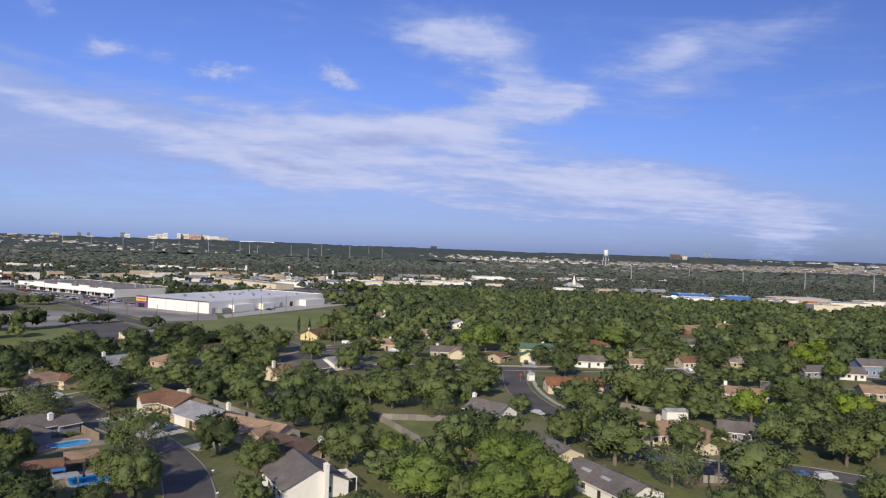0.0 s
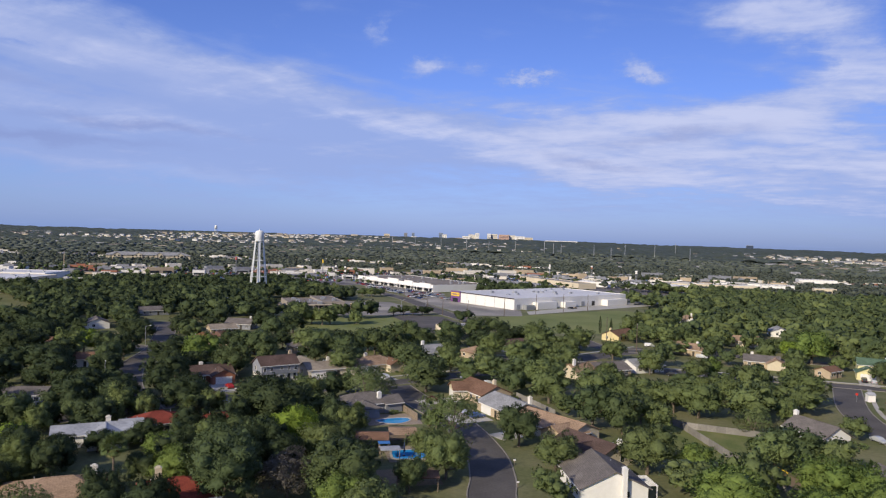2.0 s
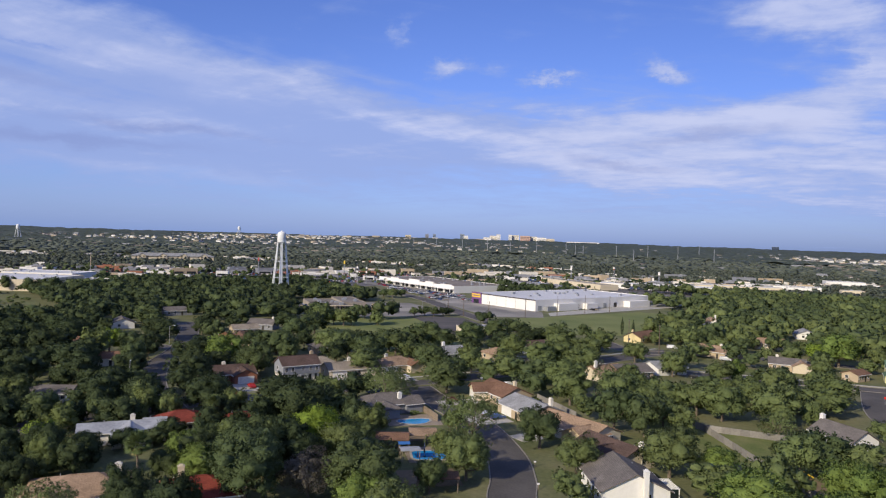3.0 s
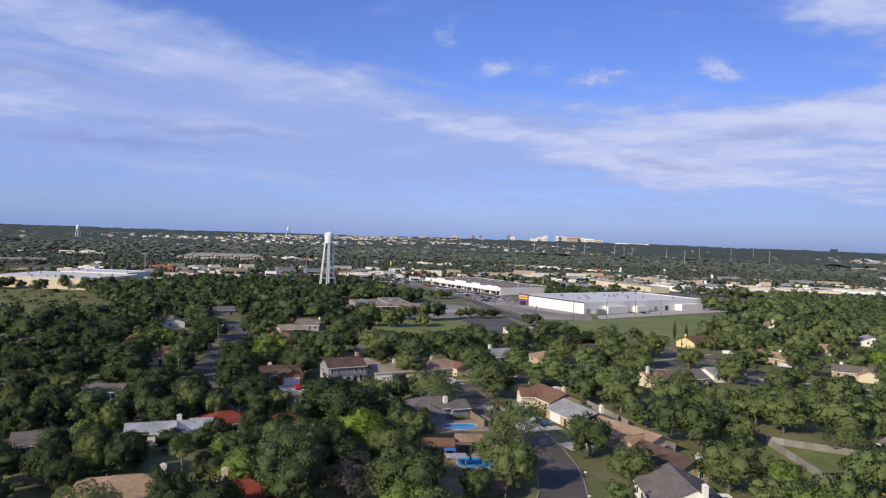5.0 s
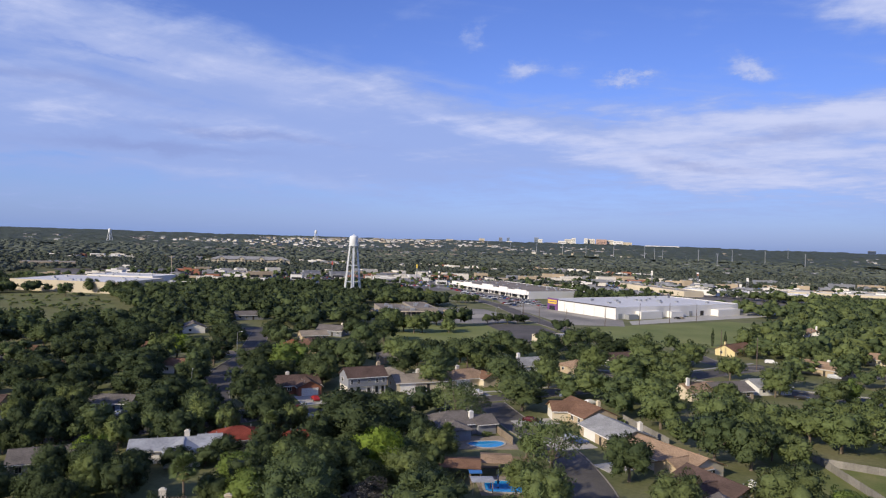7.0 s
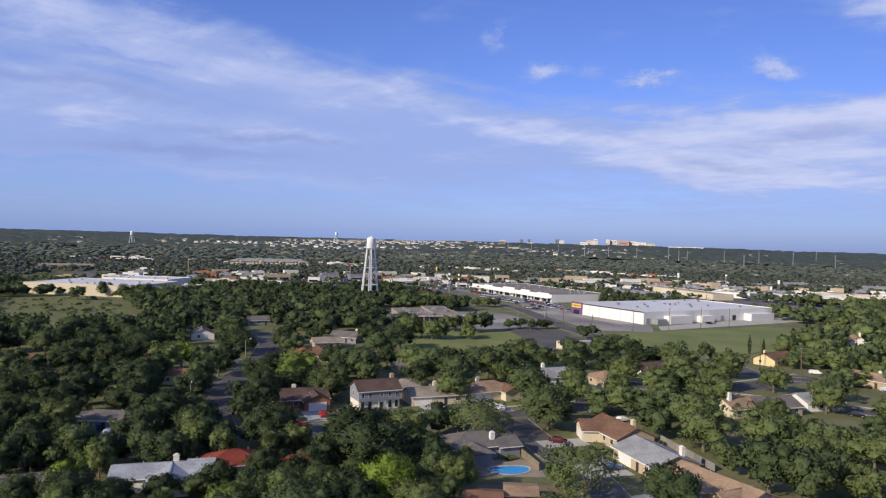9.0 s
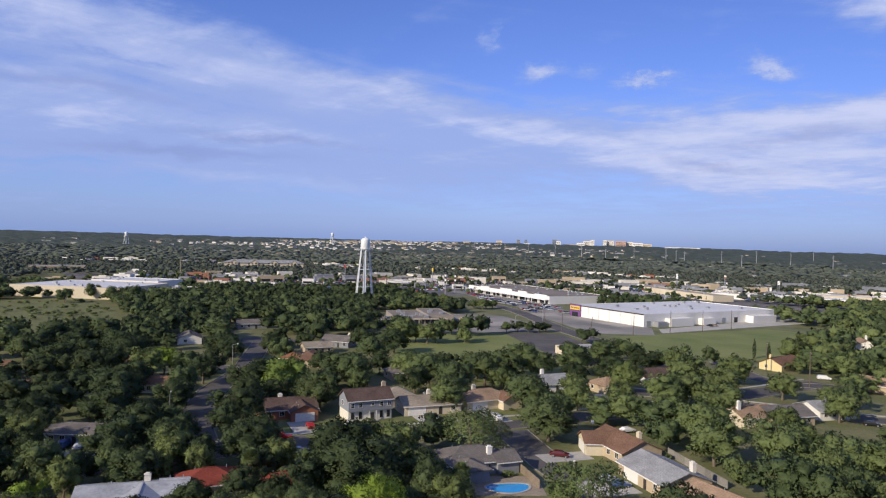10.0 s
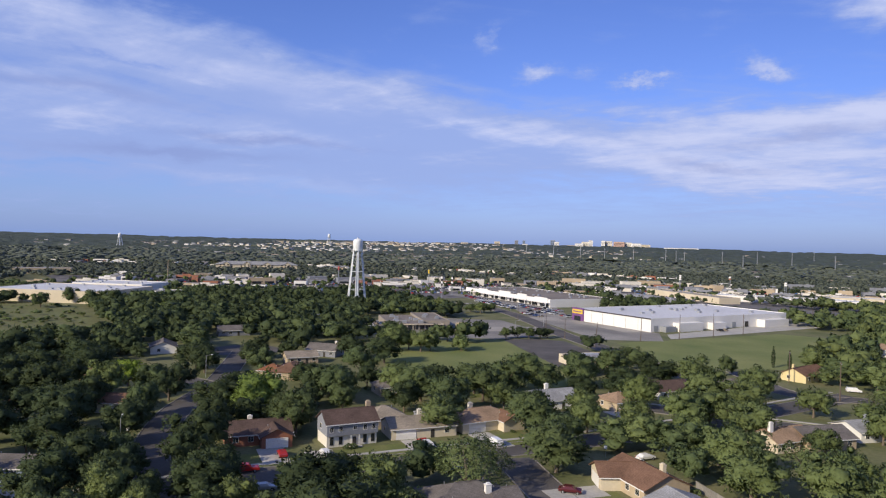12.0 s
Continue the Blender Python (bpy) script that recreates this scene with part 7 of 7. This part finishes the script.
# low shrubs along house walls and fences
SHRUB = []
for k in range(3):
    v, f, _ = leaf_cards(np.random.RandomState(40 + k), [(0, 0, 0.5), (0.4, 0.2, 0.4), (-0.3, 0.3, 0.45)], [0.55, 0.4, 0.45], 150, 0.16)
    me = bpy.data.meshes.new("shrub")
    me.from_pydata(v, [], f)
    me.materials.append(LEAF["dark" if k else "green"])
    SHRUB.append(me)
count = 0
for cx, cy, a, b, c, s in list(KEEP_CLEAR):
    if not (5.9 < a < 12 and 4.9 < b < 9) or math.hypot(cx, cy) > 300 or count > 150:
        continue
    for k in range(5):
        u, v = fill.uniform(-a, a), fill.choice((-1, 1)) * (b + 0.1)
        x, y = cx + u * c - v * s, cy + u * s + v * c
        if is_clear(x, y, -0.4):
            sh = new("shrub", fill.choice(SHRUB))
            z = fill.uniform(0.9, 1.9)
            sh.matrix_world = pose(x, y, -0.05, 0, 0, fill.uniform(0, 360)) @ Matrix.Diagonal((z, z, z * fill.uniform(0.7, 1.1), 1))
            tagged(sh, "rounded green shrub beside a house wall", "shrub", "garden shrubs")
            count += 1


# ---- woods: crowns too many to count, joined ----
def woods(name, seed, spots, leaves, size, label, mats, masses=8, ico=True):
    rnd = np.random.RandomState(seed)
    kinds = []
    for k in range(7):
        c, r = lobes_of(rnd, 10.0, 8.5, masses)
        v, f, nm = [], [], []
        if leaves:
            tips, tip_radii = clusters_of(rnd, c, r, masses * 3)
            v, f, nm = leaf_cards(rnd, tips + c, tip_radii + [q * 0.96 for q in r], leaves, size)
        if ico:
            for cc, rr in zip(c, r):
                n = len(v)
                wob = 1 + 0.2 * rnd.normal(size=(len(ICO_V), 1))
                v = v + [tuple(q) for q in (ICO_V * wob * rr * 0.84 * np.array((1, 1, 0.85)) + np.array(cc))]
                f = f + [tuple(i + n for i in q) for q in ICO_F]
                nm = nm + [tuple(q) for q in unit(ICO_V + rnd.normal(size=ICO_V.shape) * 0.45 + np.array((0, 0, 0.35)))]
        kinds.append((np.array(v), np.array(f), np.array(nm)))
    groups = [[] for _ in mats]
    for s in spots:
        groups[rnd.choice(len(mats))].append(s)
    for mat, group in zip(mats, groups):
        vs, fs, ns, n = [], [], [], 0
        for x, y, w, h in group:
            v, f, nm = kinds[rnd.randint(len(kinds))]
            t = rnd.uniform(0, 6.28)
            c, s = math.cos(t), math.sin(t)
            k = w / 10
            p = np.empty_like(v)
            p[:, 0], p[:, 1], p[:, 2] = (v[:, 0] * c - v[:, 1] * s) * k + x, (v[:, 0] * s + v[:, 1] * c) * k + y, v[:, 2] * h / 8.5 + land(x, y)
            ns.append(np.stack([nm[:, 0] * c - nm[:, 1] * s, nm[:, 0] * s + nm[:, 1] * c, nm[:, 2]], -1))
            vs.append(p)
            fs.append(f + n)
            n += len(v)
        if not vs:
            continue
        me = bpy.data.meshes.new(name)
        vv, ff = np.concatenate(vs), np.concatenate(fs)
        me.vertices.add(len(vv))
        me.vertices.foreach_set("co", vv.ravel())
        me.loops.add(len(ff) * 3)
        me.loops.foreach_set("vertex_index", ff.ravel().astype(np.int32))
        me.polygons.add(len(ff))
        me.polygons.foreach_set("loop_start", np.arange(0, len(ff) * 3, 3, dtype=np.int32))
        me.polygons.foreach_set("use_smooth", np.ones(len(ff), dtype=bool))
        me.update(calc_edges=True)
        me.normals_split_custom_set_from_vertices(np.concatenate(ns))
        me.materials.append(mat)
        tagged(new(name, me), label, "trees", kind="stuff")


def scatter(seed, near, far, a0, a1, gap, width, limit, tall=8.0):
    """Spots on a jittered polar net, off everything built."""
    rnd = random.Random(seed)
    out = []
    r = near
    while r < far:
        step = gap * (1 + 0.0 * r)
        n = int(r * radians(a1 - a0) / step)
        for k in range(n):
            a = radians(a0) + (k + rnd.uniform(-0.45, 0.45)) * step / r
            rr = r + rnd.uniform(-0.45, 0.45) * step
            x, y = -rr * math.sin(a) - 15, rr * math.cos(a) + 20
            w = width * rnd.uniform(0.65, 1.45)
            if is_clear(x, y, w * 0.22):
                out.append((x, y, w, min(w * rnd.uniform(0.75, 1.1), tall * rnd.uniform(0.75, 1.25))))
        r += step
    rnd.shuffle(out)
    return out[:limit]


near_fill = [s for s in scatter(3, 110, 350, -40, 76, 12.0, 10.5, 9000) if spaced(s[0], s[1], s[2] * 0.40)]
# trees on this side take leaf colours with the shade mixed in
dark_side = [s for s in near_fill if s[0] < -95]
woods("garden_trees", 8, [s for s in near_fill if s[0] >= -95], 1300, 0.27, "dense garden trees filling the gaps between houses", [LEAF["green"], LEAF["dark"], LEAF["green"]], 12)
woods("garden_trees", 13, dark_side, 1300, 0.27, "dense garden trees between houses, shade put into dark leaves", [LEAF["deep"], LEAF["dark"], LEAF["deep"]], 12)
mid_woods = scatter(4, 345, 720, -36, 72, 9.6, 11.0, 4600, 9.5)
woods("woods", 9, [s for s in mid_woods if s[0] < -150], 95, 0.68, "dense woods behind the houses, shade painted into dark leaves", [LEAF["deep"], LEAF["dark"], LEAF["deep"]], 5)
woods("woods", 14, [s for s in mid_woods if s[0] >= -150], 95, 0.68, "dense green woods behind the houses", [LEAF["green"], LEAF["dark"], LEAF["dark"], LEAF["olive"], LEAF["dark"]], 5)
woods("woods", 10, scatter(6, 720, 1350, -36, 72, 12.5, 12.5, 8000, 7.0), 14, 1.2, "far dense woods beyond the shops", [HAZE_LEAF, HAZE_DARK, HAZE_LEAF], 2)
woods("woods", 15, scatter(16, 1340, 2250, -36, 72, 17.0, 30.0, 11000, 9.5), 0, 1.0, "far wooded plain beyond the shops", [HAZE_LEAF, HAZE_DARK, HAZE_LEAF], 0)
woods("woods", 12, scatter(7, 70, 330, 82, 318, 30.0, 13.0, 500), 40, 1.0, "trees of the suburb all round", [LEAF["green"], LEAF["dark"]], 5)


# far canopy: one continuous bumpy sheet of tree tops out to the horizon
def far_canopy():
    rnd = np.random.RandomState(5)
    a0, a1, na = radians(-46), radians(82), 620
    radii = []
    r = 2000.0
    while r < 4940:
        radii.append(r)
        r *= 1.0085
    radii = np.array(radii)
    ang = np.linspace(a0, a1, na)
    R, A = np.meshgrid(radii, ang, indexing="ij")
    R = R + rnd.uniform(-0.4, 0.4, R.shape) * R * 0.0085
    A = A + rnd.uniform(-0.4, 0.4, A.shape) * (a1 - a0) / na
    X, Y = -R * np.sin(A), R * np.cos(A)
    t = np.clip((np.hypot(X, Y) - 1500) / 3300, 0, 1)
    rise = t * t * (3 - 2 * t) * (33 + 5 * np.sin(2.3 * A + 0.4) + 3 * np.sin(7 * A + R / 900))
    rough = rnd.normal(size=R.shape)
    rough = (np.roll(rough, 1, 1) + 1.4 * rough + np.roll(rough, -1, 1)) / 2.0
    bumps = 5.5 + 3.0 * rough.clip(-1.3, 1.6) + 2.5 * np.sin(X / 130 + 1.7 * np.sin(Y / 210)) * np.sin(Y / 170 + X / 400)
    open_land = (np.sin(X / 310 + 2.0 * np.sin(Y / 520)) * np.sin(Y / 260 + X / 700 + 1.0) > 0.72)
    settled = np.zeros(R.shape, dtype=bool)
    for x0, x1, y0, y1 in ((560, 1500, 1950, 2700), (120, 560, 1750, 2900), (-2500, -1500, 1500, 2800), (1400, 2900, 2600, 3700), (-2900, -2000, 2400, 3600)):
        settled |= (X > x0) & (X < x1) & (Y > y0) & (Y < y1)
    bumps = np.where(settled, bumps * 0.7 - 2.0, bumps)
    Z = rise + np.where(open_land, -1.0, bumps)
    n = len(radii)
    me = bpy.data.meshes.new("far_woods")
    v = np.stack([X, Y, Z], -1).reshape(-1, 3)
    i = np.arange((n - 1) * (na - 1))
    row, col = i // (na - 1), i % (na - 1)
    a = row * na + col
    q = np.stack([a, a + 1, a + na + 1, a + na], -1)
    me.vertices.add(len(v))
    me.vertices.foreach_set("co", v.ravel())
    me.loops.add(len(q) * 4)
    me.loops.foreach_set("vertex_index", q.ravel().astype(np.int32))
    me.polygons.add(len(q))
    me.polygons.foreach_set("loop_start", np.arange(0, len(q) * 4, 4, dtype=np.int32))
    me.polygons.foreach_set("use_smooth", np.ones(len(q), dtype=bool))
    me.update(calc_edges=True)
    me.materials.append(HAZE_DARK)
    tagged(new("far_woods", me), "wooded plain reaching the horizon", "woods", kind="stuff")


far_canopy()


# ---- far things above the woods ----
for x, y, h in ((428, 1400, 28), (483, 1270, 23), (502, 1078, 30), (571, 1020, 30), (267, 1184, 30), (-1063, 2301, 40), (-944, 2228, 36), (-828, 2177, 38), (-694, 2076, 46), (-643, 2008, 38),
                (-664, 2153, 34), (-512, 1972, 40), (-412, 1754, 35), (-464, 2152, 41), (-370, 2114, 41), (-399, 2700, 43), (-1163, 2297, 36), (-1290, 2330, 36), (-1420, 2380, 36), (-250, 1950, 38)):
    mast(x, y, h)
water_tower(405, 2146, 55, 13, 14, "distant white water tower on splayed legs")
water_tower(-2037, 1195, 45, 10, 11, "distant pale water tower above the woods")
water_tower(-2300, 2330, 52, 12, 11, "distant white water tower on the horizon")


PINKBRICK = material("pinkish_brick", (0.50, 0.34, 0.28), 0.8, (0.9, 1.1), 0.5)
DARKGLASS = material("dark_blue_cladding", (0.045, 0.065, 0.11), 0.35, (0.9, 1.1), 0.5)
DARKBLOCK = material("dark_brown_cladding", (0.11, 0.09, 0.085), 0.7, (0.9, 1.1), 0.5)


def tall_building(az, dist, wide, top, walls, label):
    """A far high building: body, roof edge and rows of windows."""
    a = radians(az)
    x, y = -dist * math.sin(a), dist * math.cos(a)
    z = land(x, y)
    b = thing("tall_building", label, "building", pose(x, y, z, 0, 0, az), "far skyline")
    h = top - z
    part("wall", boxes((0, 0, 0, wide, wide * 0.7, h)), walls, b)
    part("roof", boxes((0, 0, h, wide * 0.94, wide * 0.64, 1.2)), ROOFGREY, b)
    n = max(2, int(h / 8))
    for k in range(n):
        part("window_band", boxes((0, -wide * 0.35 - 0.15, 3 + k * (h - 4) / n, wide * 0.86, 0.3, (h - 4) / n * 0.26)), PANE, b)


for az, dist, wide, top, w, lab in (
        (33.9, 4565, 47, 51, CREAM, "distant cream block on the skyline"), (32.3, 4565, 90, 45, WHITE, "distant long low white block"), (31.3, 4565, 36, 62, CREAM, "distant beige block on the skyline"),
        (30.8, 4540, 43, 47, WHITE, "distant low white block"), (29.77, 4600, 22, 72, GREYWALL, "distant slim grey tower"), (29.17, 4600, 18, 73, BLUEWALL, "distant slim blue-grey tower"), (29.1, 4540, 36, 50, WHITE, "distant low white block"),
        (26.9, 4600, 29, 79, BLUEWALL, "distant dark blue-grey tower"), (26.6, 4560, 29, 69, WHITE, "distant white tower block"), (25.65, 4565, 83, 50, TANWALL, "distant long tan block"), (24.85, 4565, 50, 62, WHITE, "distant white office block"),
        (24.3, 4590, 58, 74, PALEBRICK, "distant grey-white tower block"), (23.95, 4560, 25, 83, WHITE, "distant bright white tower"), (23.0, 4560, 22, 83, WHITE, "distant slim white tower"), (22.6, 4590, 47, 81, PALEBRICK, "distant pale tower block"),
        (21.8, 4560, 65, 79, PINKBRICK, "distant pinkish brick hospital block"), (21.15, 4580, 47, 76, PALEBRICK, "distant pale block on the skyline"), (20.5, 4560, 61, 71, WHITE, "distant white office block"), (19.8, 4560, 54, 65, CREAM, "distant cream block on the skyline"),
        (17.2, 4565, 200, 50, WHITE, "distant very long low white block"),
        ):
    tall_building(az, dist, wide, top, w, lab)
for az, dist, wide, top, w, lab in (
        (3.15, 4600, 40, 58, DARKGLASS, "dark blue-grey office block above the woods"), (-15.9, 3300, 46, 54, DARKBLOCK, "dark brown tower block on the ridge"), (-16.6, 3320, 20, 46, CREAM, "pale tower block on the ridge"),
        (-18.0, 4700, 14, 66, GREYWALL, "distant grey city tower"), (-18.4, 4700, 18, 62, GREYWALL, "distant grey city tower"), (-17.6, 4700, 14, 60, BLUEWALL, "distant blue-grey city tower")):
    tall_building(az, dist, wide, top, w, lab)


def far_roofs(name, seed, x0, x1, y0, y1, count, label, mats, size=(10, 16), group_rows=False):
    """Rows of small far houses: walls and gable roofs joined by tone."""
    rnd = random.Random(seed)
    spots = []
    for k in range(count):
        u, v = rnd.random(), rnd.random()
        if group_rows:
            u = round(u * 16) / 16 + rnd.uniform(-0.008, 0.008)
        spots.append((x0 + (x1 - x0) * u, y0 + (y1 - y0) * v, rnd.uniform(*size), rnd.choice(range(len(mats)))))
    for j, (wall_mat, roof_mat) in enumerate(mats):
        for what, mat in (("wall", wall_mat), ("roof", roof_mat)):
            verts, faces = [], []
            for x, y, s, i in spots:
                if i != j:
                    continue
                z = land(x, y)
                a = radians(25 if int(x + y) % 2 else 115)
                c, sn = math.cos(a), math.sin(a)
                n = len(verts)
                h = min(6.5, s * 0.8)
                if what == "wall":
                    loc = [(-s, -s * 0.6, 0), (s, -s * 0.6, 0), (s, s * 0.6, 0), (-s, s * 0.6, 0), (-s, -s * 0.6, h), (s, -s * 0.6, h), (s, s * 0.6, h), (-s, s * 0.6, h)]
                    fc = [(0, 1, 5, 4), (1, 2, 6, 5), (2, 3, 7, 6), (3, 0, 4, 7)]
                else:
                    loc = [(-s - 0.6, -s * 0.68, h - 0.3), (s + 0.6, -s * 0.68, h - 0.3), (s + 0.6, s * 0.68, h - 0.3), (-s - 0.6, s * 0.68, h - 0.3), (-s - 0.6, 0, h + s * 0.35), (s + 0.6, 0, h + s * 0.35)]
                    fc = [(0, 1, 5, 4), (2, 3, 4, 5), (0, 4, 3), (1, 2, 5)]
                verts += [(x + c * p - sn * q, y + sn * p + c * q, z + w) for p, q, w in loc]
                faces += [tuple(i2 + n for i2 in f) for f in fc]
            if verts:
                me = bpy.data.meshes.new(name)
                me.from_pydata(verts, [], faces)
                me.materials.append(mat)
                tagged(new(name, me), label, "houses", kind="stuff")


HILLMIX = [(CREAM, ROOFS["buff"]), (WHITE, ROOFS["lightgrey"]), (PALEBRICK, ROOFS["buff"]), (WHITE, ROOFS["grey"])]
FARMIX = [(PALEBRICK, ROOFS["lightgrey"]), (WHITE, ROOFS["grey"]), (CREAM, ROOFS["buff"]), (WHITE, ROOFS["lightgrey"])]
far_roofs("distant_houses", 31, 560, 1500, 1950, 2700, 520, "rows of distant tan houses on the hillside", HILLMIX, (7, 11), True)
far_roofs("distant_houses", 32, -100, 620, 1650, 2900, 240, "distant pale shops and houses among trees", FARMIX, (4, 10))
far_roofs("distant_houses", 33, -2800, -1000, 1100, 3100, 760, "distant pale houses among trees", FARMIX, (4.5, 9))
far_roofs("distant_houses", 34, -1500, 500, 1250, 3300, 420, "scattered far roofs among the woods", FARMIX, (3.5, 7.5))
far_roofs("distant_houses", 35, 1400, 2900, 2600, 3700, 140, "distant pale houses on the ridge", FARMIX, (9, 16))
far_roofs("distant_houses", 36, -2900, -2000, 2400, 3600, 90, "distant pale blocks near the horizon", FARMIX, (6, 14))


# trees between the rows on the hillside
hill = random.Random(91)
spots = []
for _ in range(700):
    w = hill.uniform(10, 20)
    spots.append((hill.uniform(540, 1520), hill.uniform(1930, 2720), w, hill.uniform(6, 11)))
woods("hillside_trees", 19, spots, 0, 1.0, "trees between the distant rows of houses", [HAZE_LEAF, HAZE_DARK], 1)


# rough scrub on the wild field
scrub = random.Random(61)
spots = []
for _ in range(110):
    u, v = scrub.uniform(-90, 90), scrub.uniform(-34, 34)
    c, s = math.cos(radians(157)), math.sin(radians(157))
    w = scrub.uniform(2.0, 5.5)
    spots.append((-445 + u * c - v * s, 232 + u * s + v * c, w, w * scrub.uniform(0.3, 0.6)))
woods("scrub", 17, spots, 120, 0.7, "low olive scrub on the rough field", [LEAF["olive"], LEAF["airy"]], 6)


# ---- the busy avenue: small flat shops and parked cars, joined by tone ----
AVENUE = [Vector(p) for p in ((-760, 430), (-660, 500), (-560, 585), (-460, 675), (-345, 775), (-200, 845), (-60, 885))]


FAR_AVENUE = [Vector(p) for p in ((-1230, 600), (-1080, 740), (-930, 850), (-760, 950), (-560, 1060), (-360, 1120))]


def beside_avenue(rnd, spread, line):
    k = rnd.randrange(len(line) - 1)
    a, b = line[k], line[k + 1]
    d = (b - a).normalized()
    p = a.lerp(b, rnd.random()) + Vector((-d.y, d.x)) * rnd.uniform(-spread, spread)
    return p.x, p.y, math.atan2(d.y, d.x)


def free_of(boxes_taken, x, y, r):
    return all((x - a) ** 2 + (y - b) ** 2 > (r + c) ** 2 for a, b, c in boxes_taken)


def solid(verts, faces, x, y, t, l, w, z0, z1, inset=0.0):
    c, s = math.cos(t), math.sin(t)
    n = len(verts)
    for z, k in ((z0, 0.0), (z1, inset)):
        for p, q in ((-1, -1), (1, -1), (1, 1), (-1, 1)):
            u, v = p * (l / 2 - k), q * (w / 2 - k)
            verts.append((x + c * u - s * v, y + s * u + c * v, z))
    faces += [tuple(n + i for i in f) for f in ((0, 1, 5, 4), (1, 2, 6, 5), (2, 3, 7, 6), (3, 0, 4, 7), (4, 5, 6, 7))]


def joined(name, label, category, verts, faces, mat):
    me = bpy.data.meshes.new(name)
    me.from_pydata(verts, [], faces)
    me.materials.append(mat)
    tagged(new(name, me), label, category, kind="stuff")


def avenue_shops(seed, count, spread, line):
    rnd = random.Random(seed)
    tones = [(WHITE, "white"), (TANWALL, "tan"), (GREYWALL, "grey"), (PALEBRICK, "pale brick"), (BRICK, "red brick")]
    walls = {i: ([], []) for i in range(len(tones))}
    roofs, glass, taken = ([], []), ([], []), []
    for _ in range(count * 4):
        if len(taken) >= count:
            break
        x, y, t = beside_avenue(rnd, spread, line)
        l, w, h = rnd.uniform(9, 26), rnd.uniform(7, 13), rnd.uniform(3.4, 5.6)
        if not free_of(taken, x, y, l * 0.45):
            continue
        taken.append((x, y, l * 0.45))
        t += rnd.choice((0, 0, math.pi / 2))
        i = rnd.choice((0, 0, 0, 1, 2, 2, 2, 3, 3, 3, 4))
        solid(*walls[i], x, y, t, l, w, 0, h)
        solid(*roofs, x, y, t, l - 0.8, w - 0.8, h - 0.3, h + 0.05)
        solid(*glass, x, y, t, l * 0.8, w + 0.3, 0.5, 2.6)
        if rnd.random() < 0.6:
            solid(*walls[i], x + math.sin(t) * w * 0.5, y - math.cos(t) * w * 0.5, t, l * 0.35, 0.6, h - 0.8, h + 1.3)
    for i, (mat, word) in enumerate(tones):
        joined("avenue_shops", "many small %s flat shops along the avenue" % word, "shops", *walls[i], mat)
    joined("avenue_shop_roofs", "grey flat roofs of the avenue's shops", "roofs", *roofs, ROOFBROWN)
    joined("avenue_shop_windows", "dark window bands of the avenue's shops", "windows", *glass, PANE)


def avenue_cars(seed, count, spread, line):
    rnd = random.Random(seed)
    tones = [("white", WHITE), ("silver", STEEL), ("black", DARKTRIM), ("red", REDPAINT), ("blue", BLUEPAINT)]
    sets = {i: ([], []) for i in range(len(tones))}
    cabins = ([], [])
    done = 0
    while done < count:
        x, y, t = beside_avenue(rnd, spread, line)
        for k in range(rnd.randint(3, 9)):
            i = rnd.choice((0, 1, 1, 2, 2, 2, 2, 3, 4, 4))
            px, py = x + math.cos(t) * 3.0 * k, y + math.sin(t) * 3.0 * k
            solid(*sets[i], px, py, t + math.pi / 2, 4.4, 1.8, 0.25, 0.95, 0.08)
            solid(*cabins, px, py, t + math.pi / 2, 2.5, 1.6, 0.95, 1.42, 0.22)
            done += 1
    for i, (word, mat) in enumerate(tones):
        joined("far_cars", "many %s cars parked along the avenue" % word, "cars", *sets[i], mat)
    joined("far_car_cabins", "dark glazed cabins of far parked cars", "cars", *cabins, PANE)


avenue_shops(71, 95, 95, AVENUE)
avenue_cars(72, 2200, 95, AVENUE)
avenue_shops(73, 120, 70, FAR_AVENUE)
avenue_cars(74, 500, 60, FAR_AVENUE)

WORKS = [Vector(p) for p in ((190, 770), (300, 745), (400, 745), (520, 770))]
avenue_shops(75, 34, 34, WORKS)
avenue_cars(76, 120, 40, WORKS)
FAR_SHOPS = [Vector(p) for p in ((-60, 1000), (120, 1110), (330, 1250))]
avenue_shops(77, 44, 60, FAR_SHOPS)

# small street trees between the shops
street_rng = random.Random(83)
spots = []
for k in range(760):
    x, y, t = beside_avenue(street_rng, 125, AVENUE if k < 560 else FAR_AVENUE)
    w = street_rng.uniform(4.0, 8.5)
    spots.append((x, y, w, w * street_rng.uniform(0.7, 1.0)))
woods("avenue_trees", 23, spots, 60, 0.7, "small dark street trees between the avenue's shops", [LEAF["dark"], LEAF["deep"], LEAF["green"]], 4)
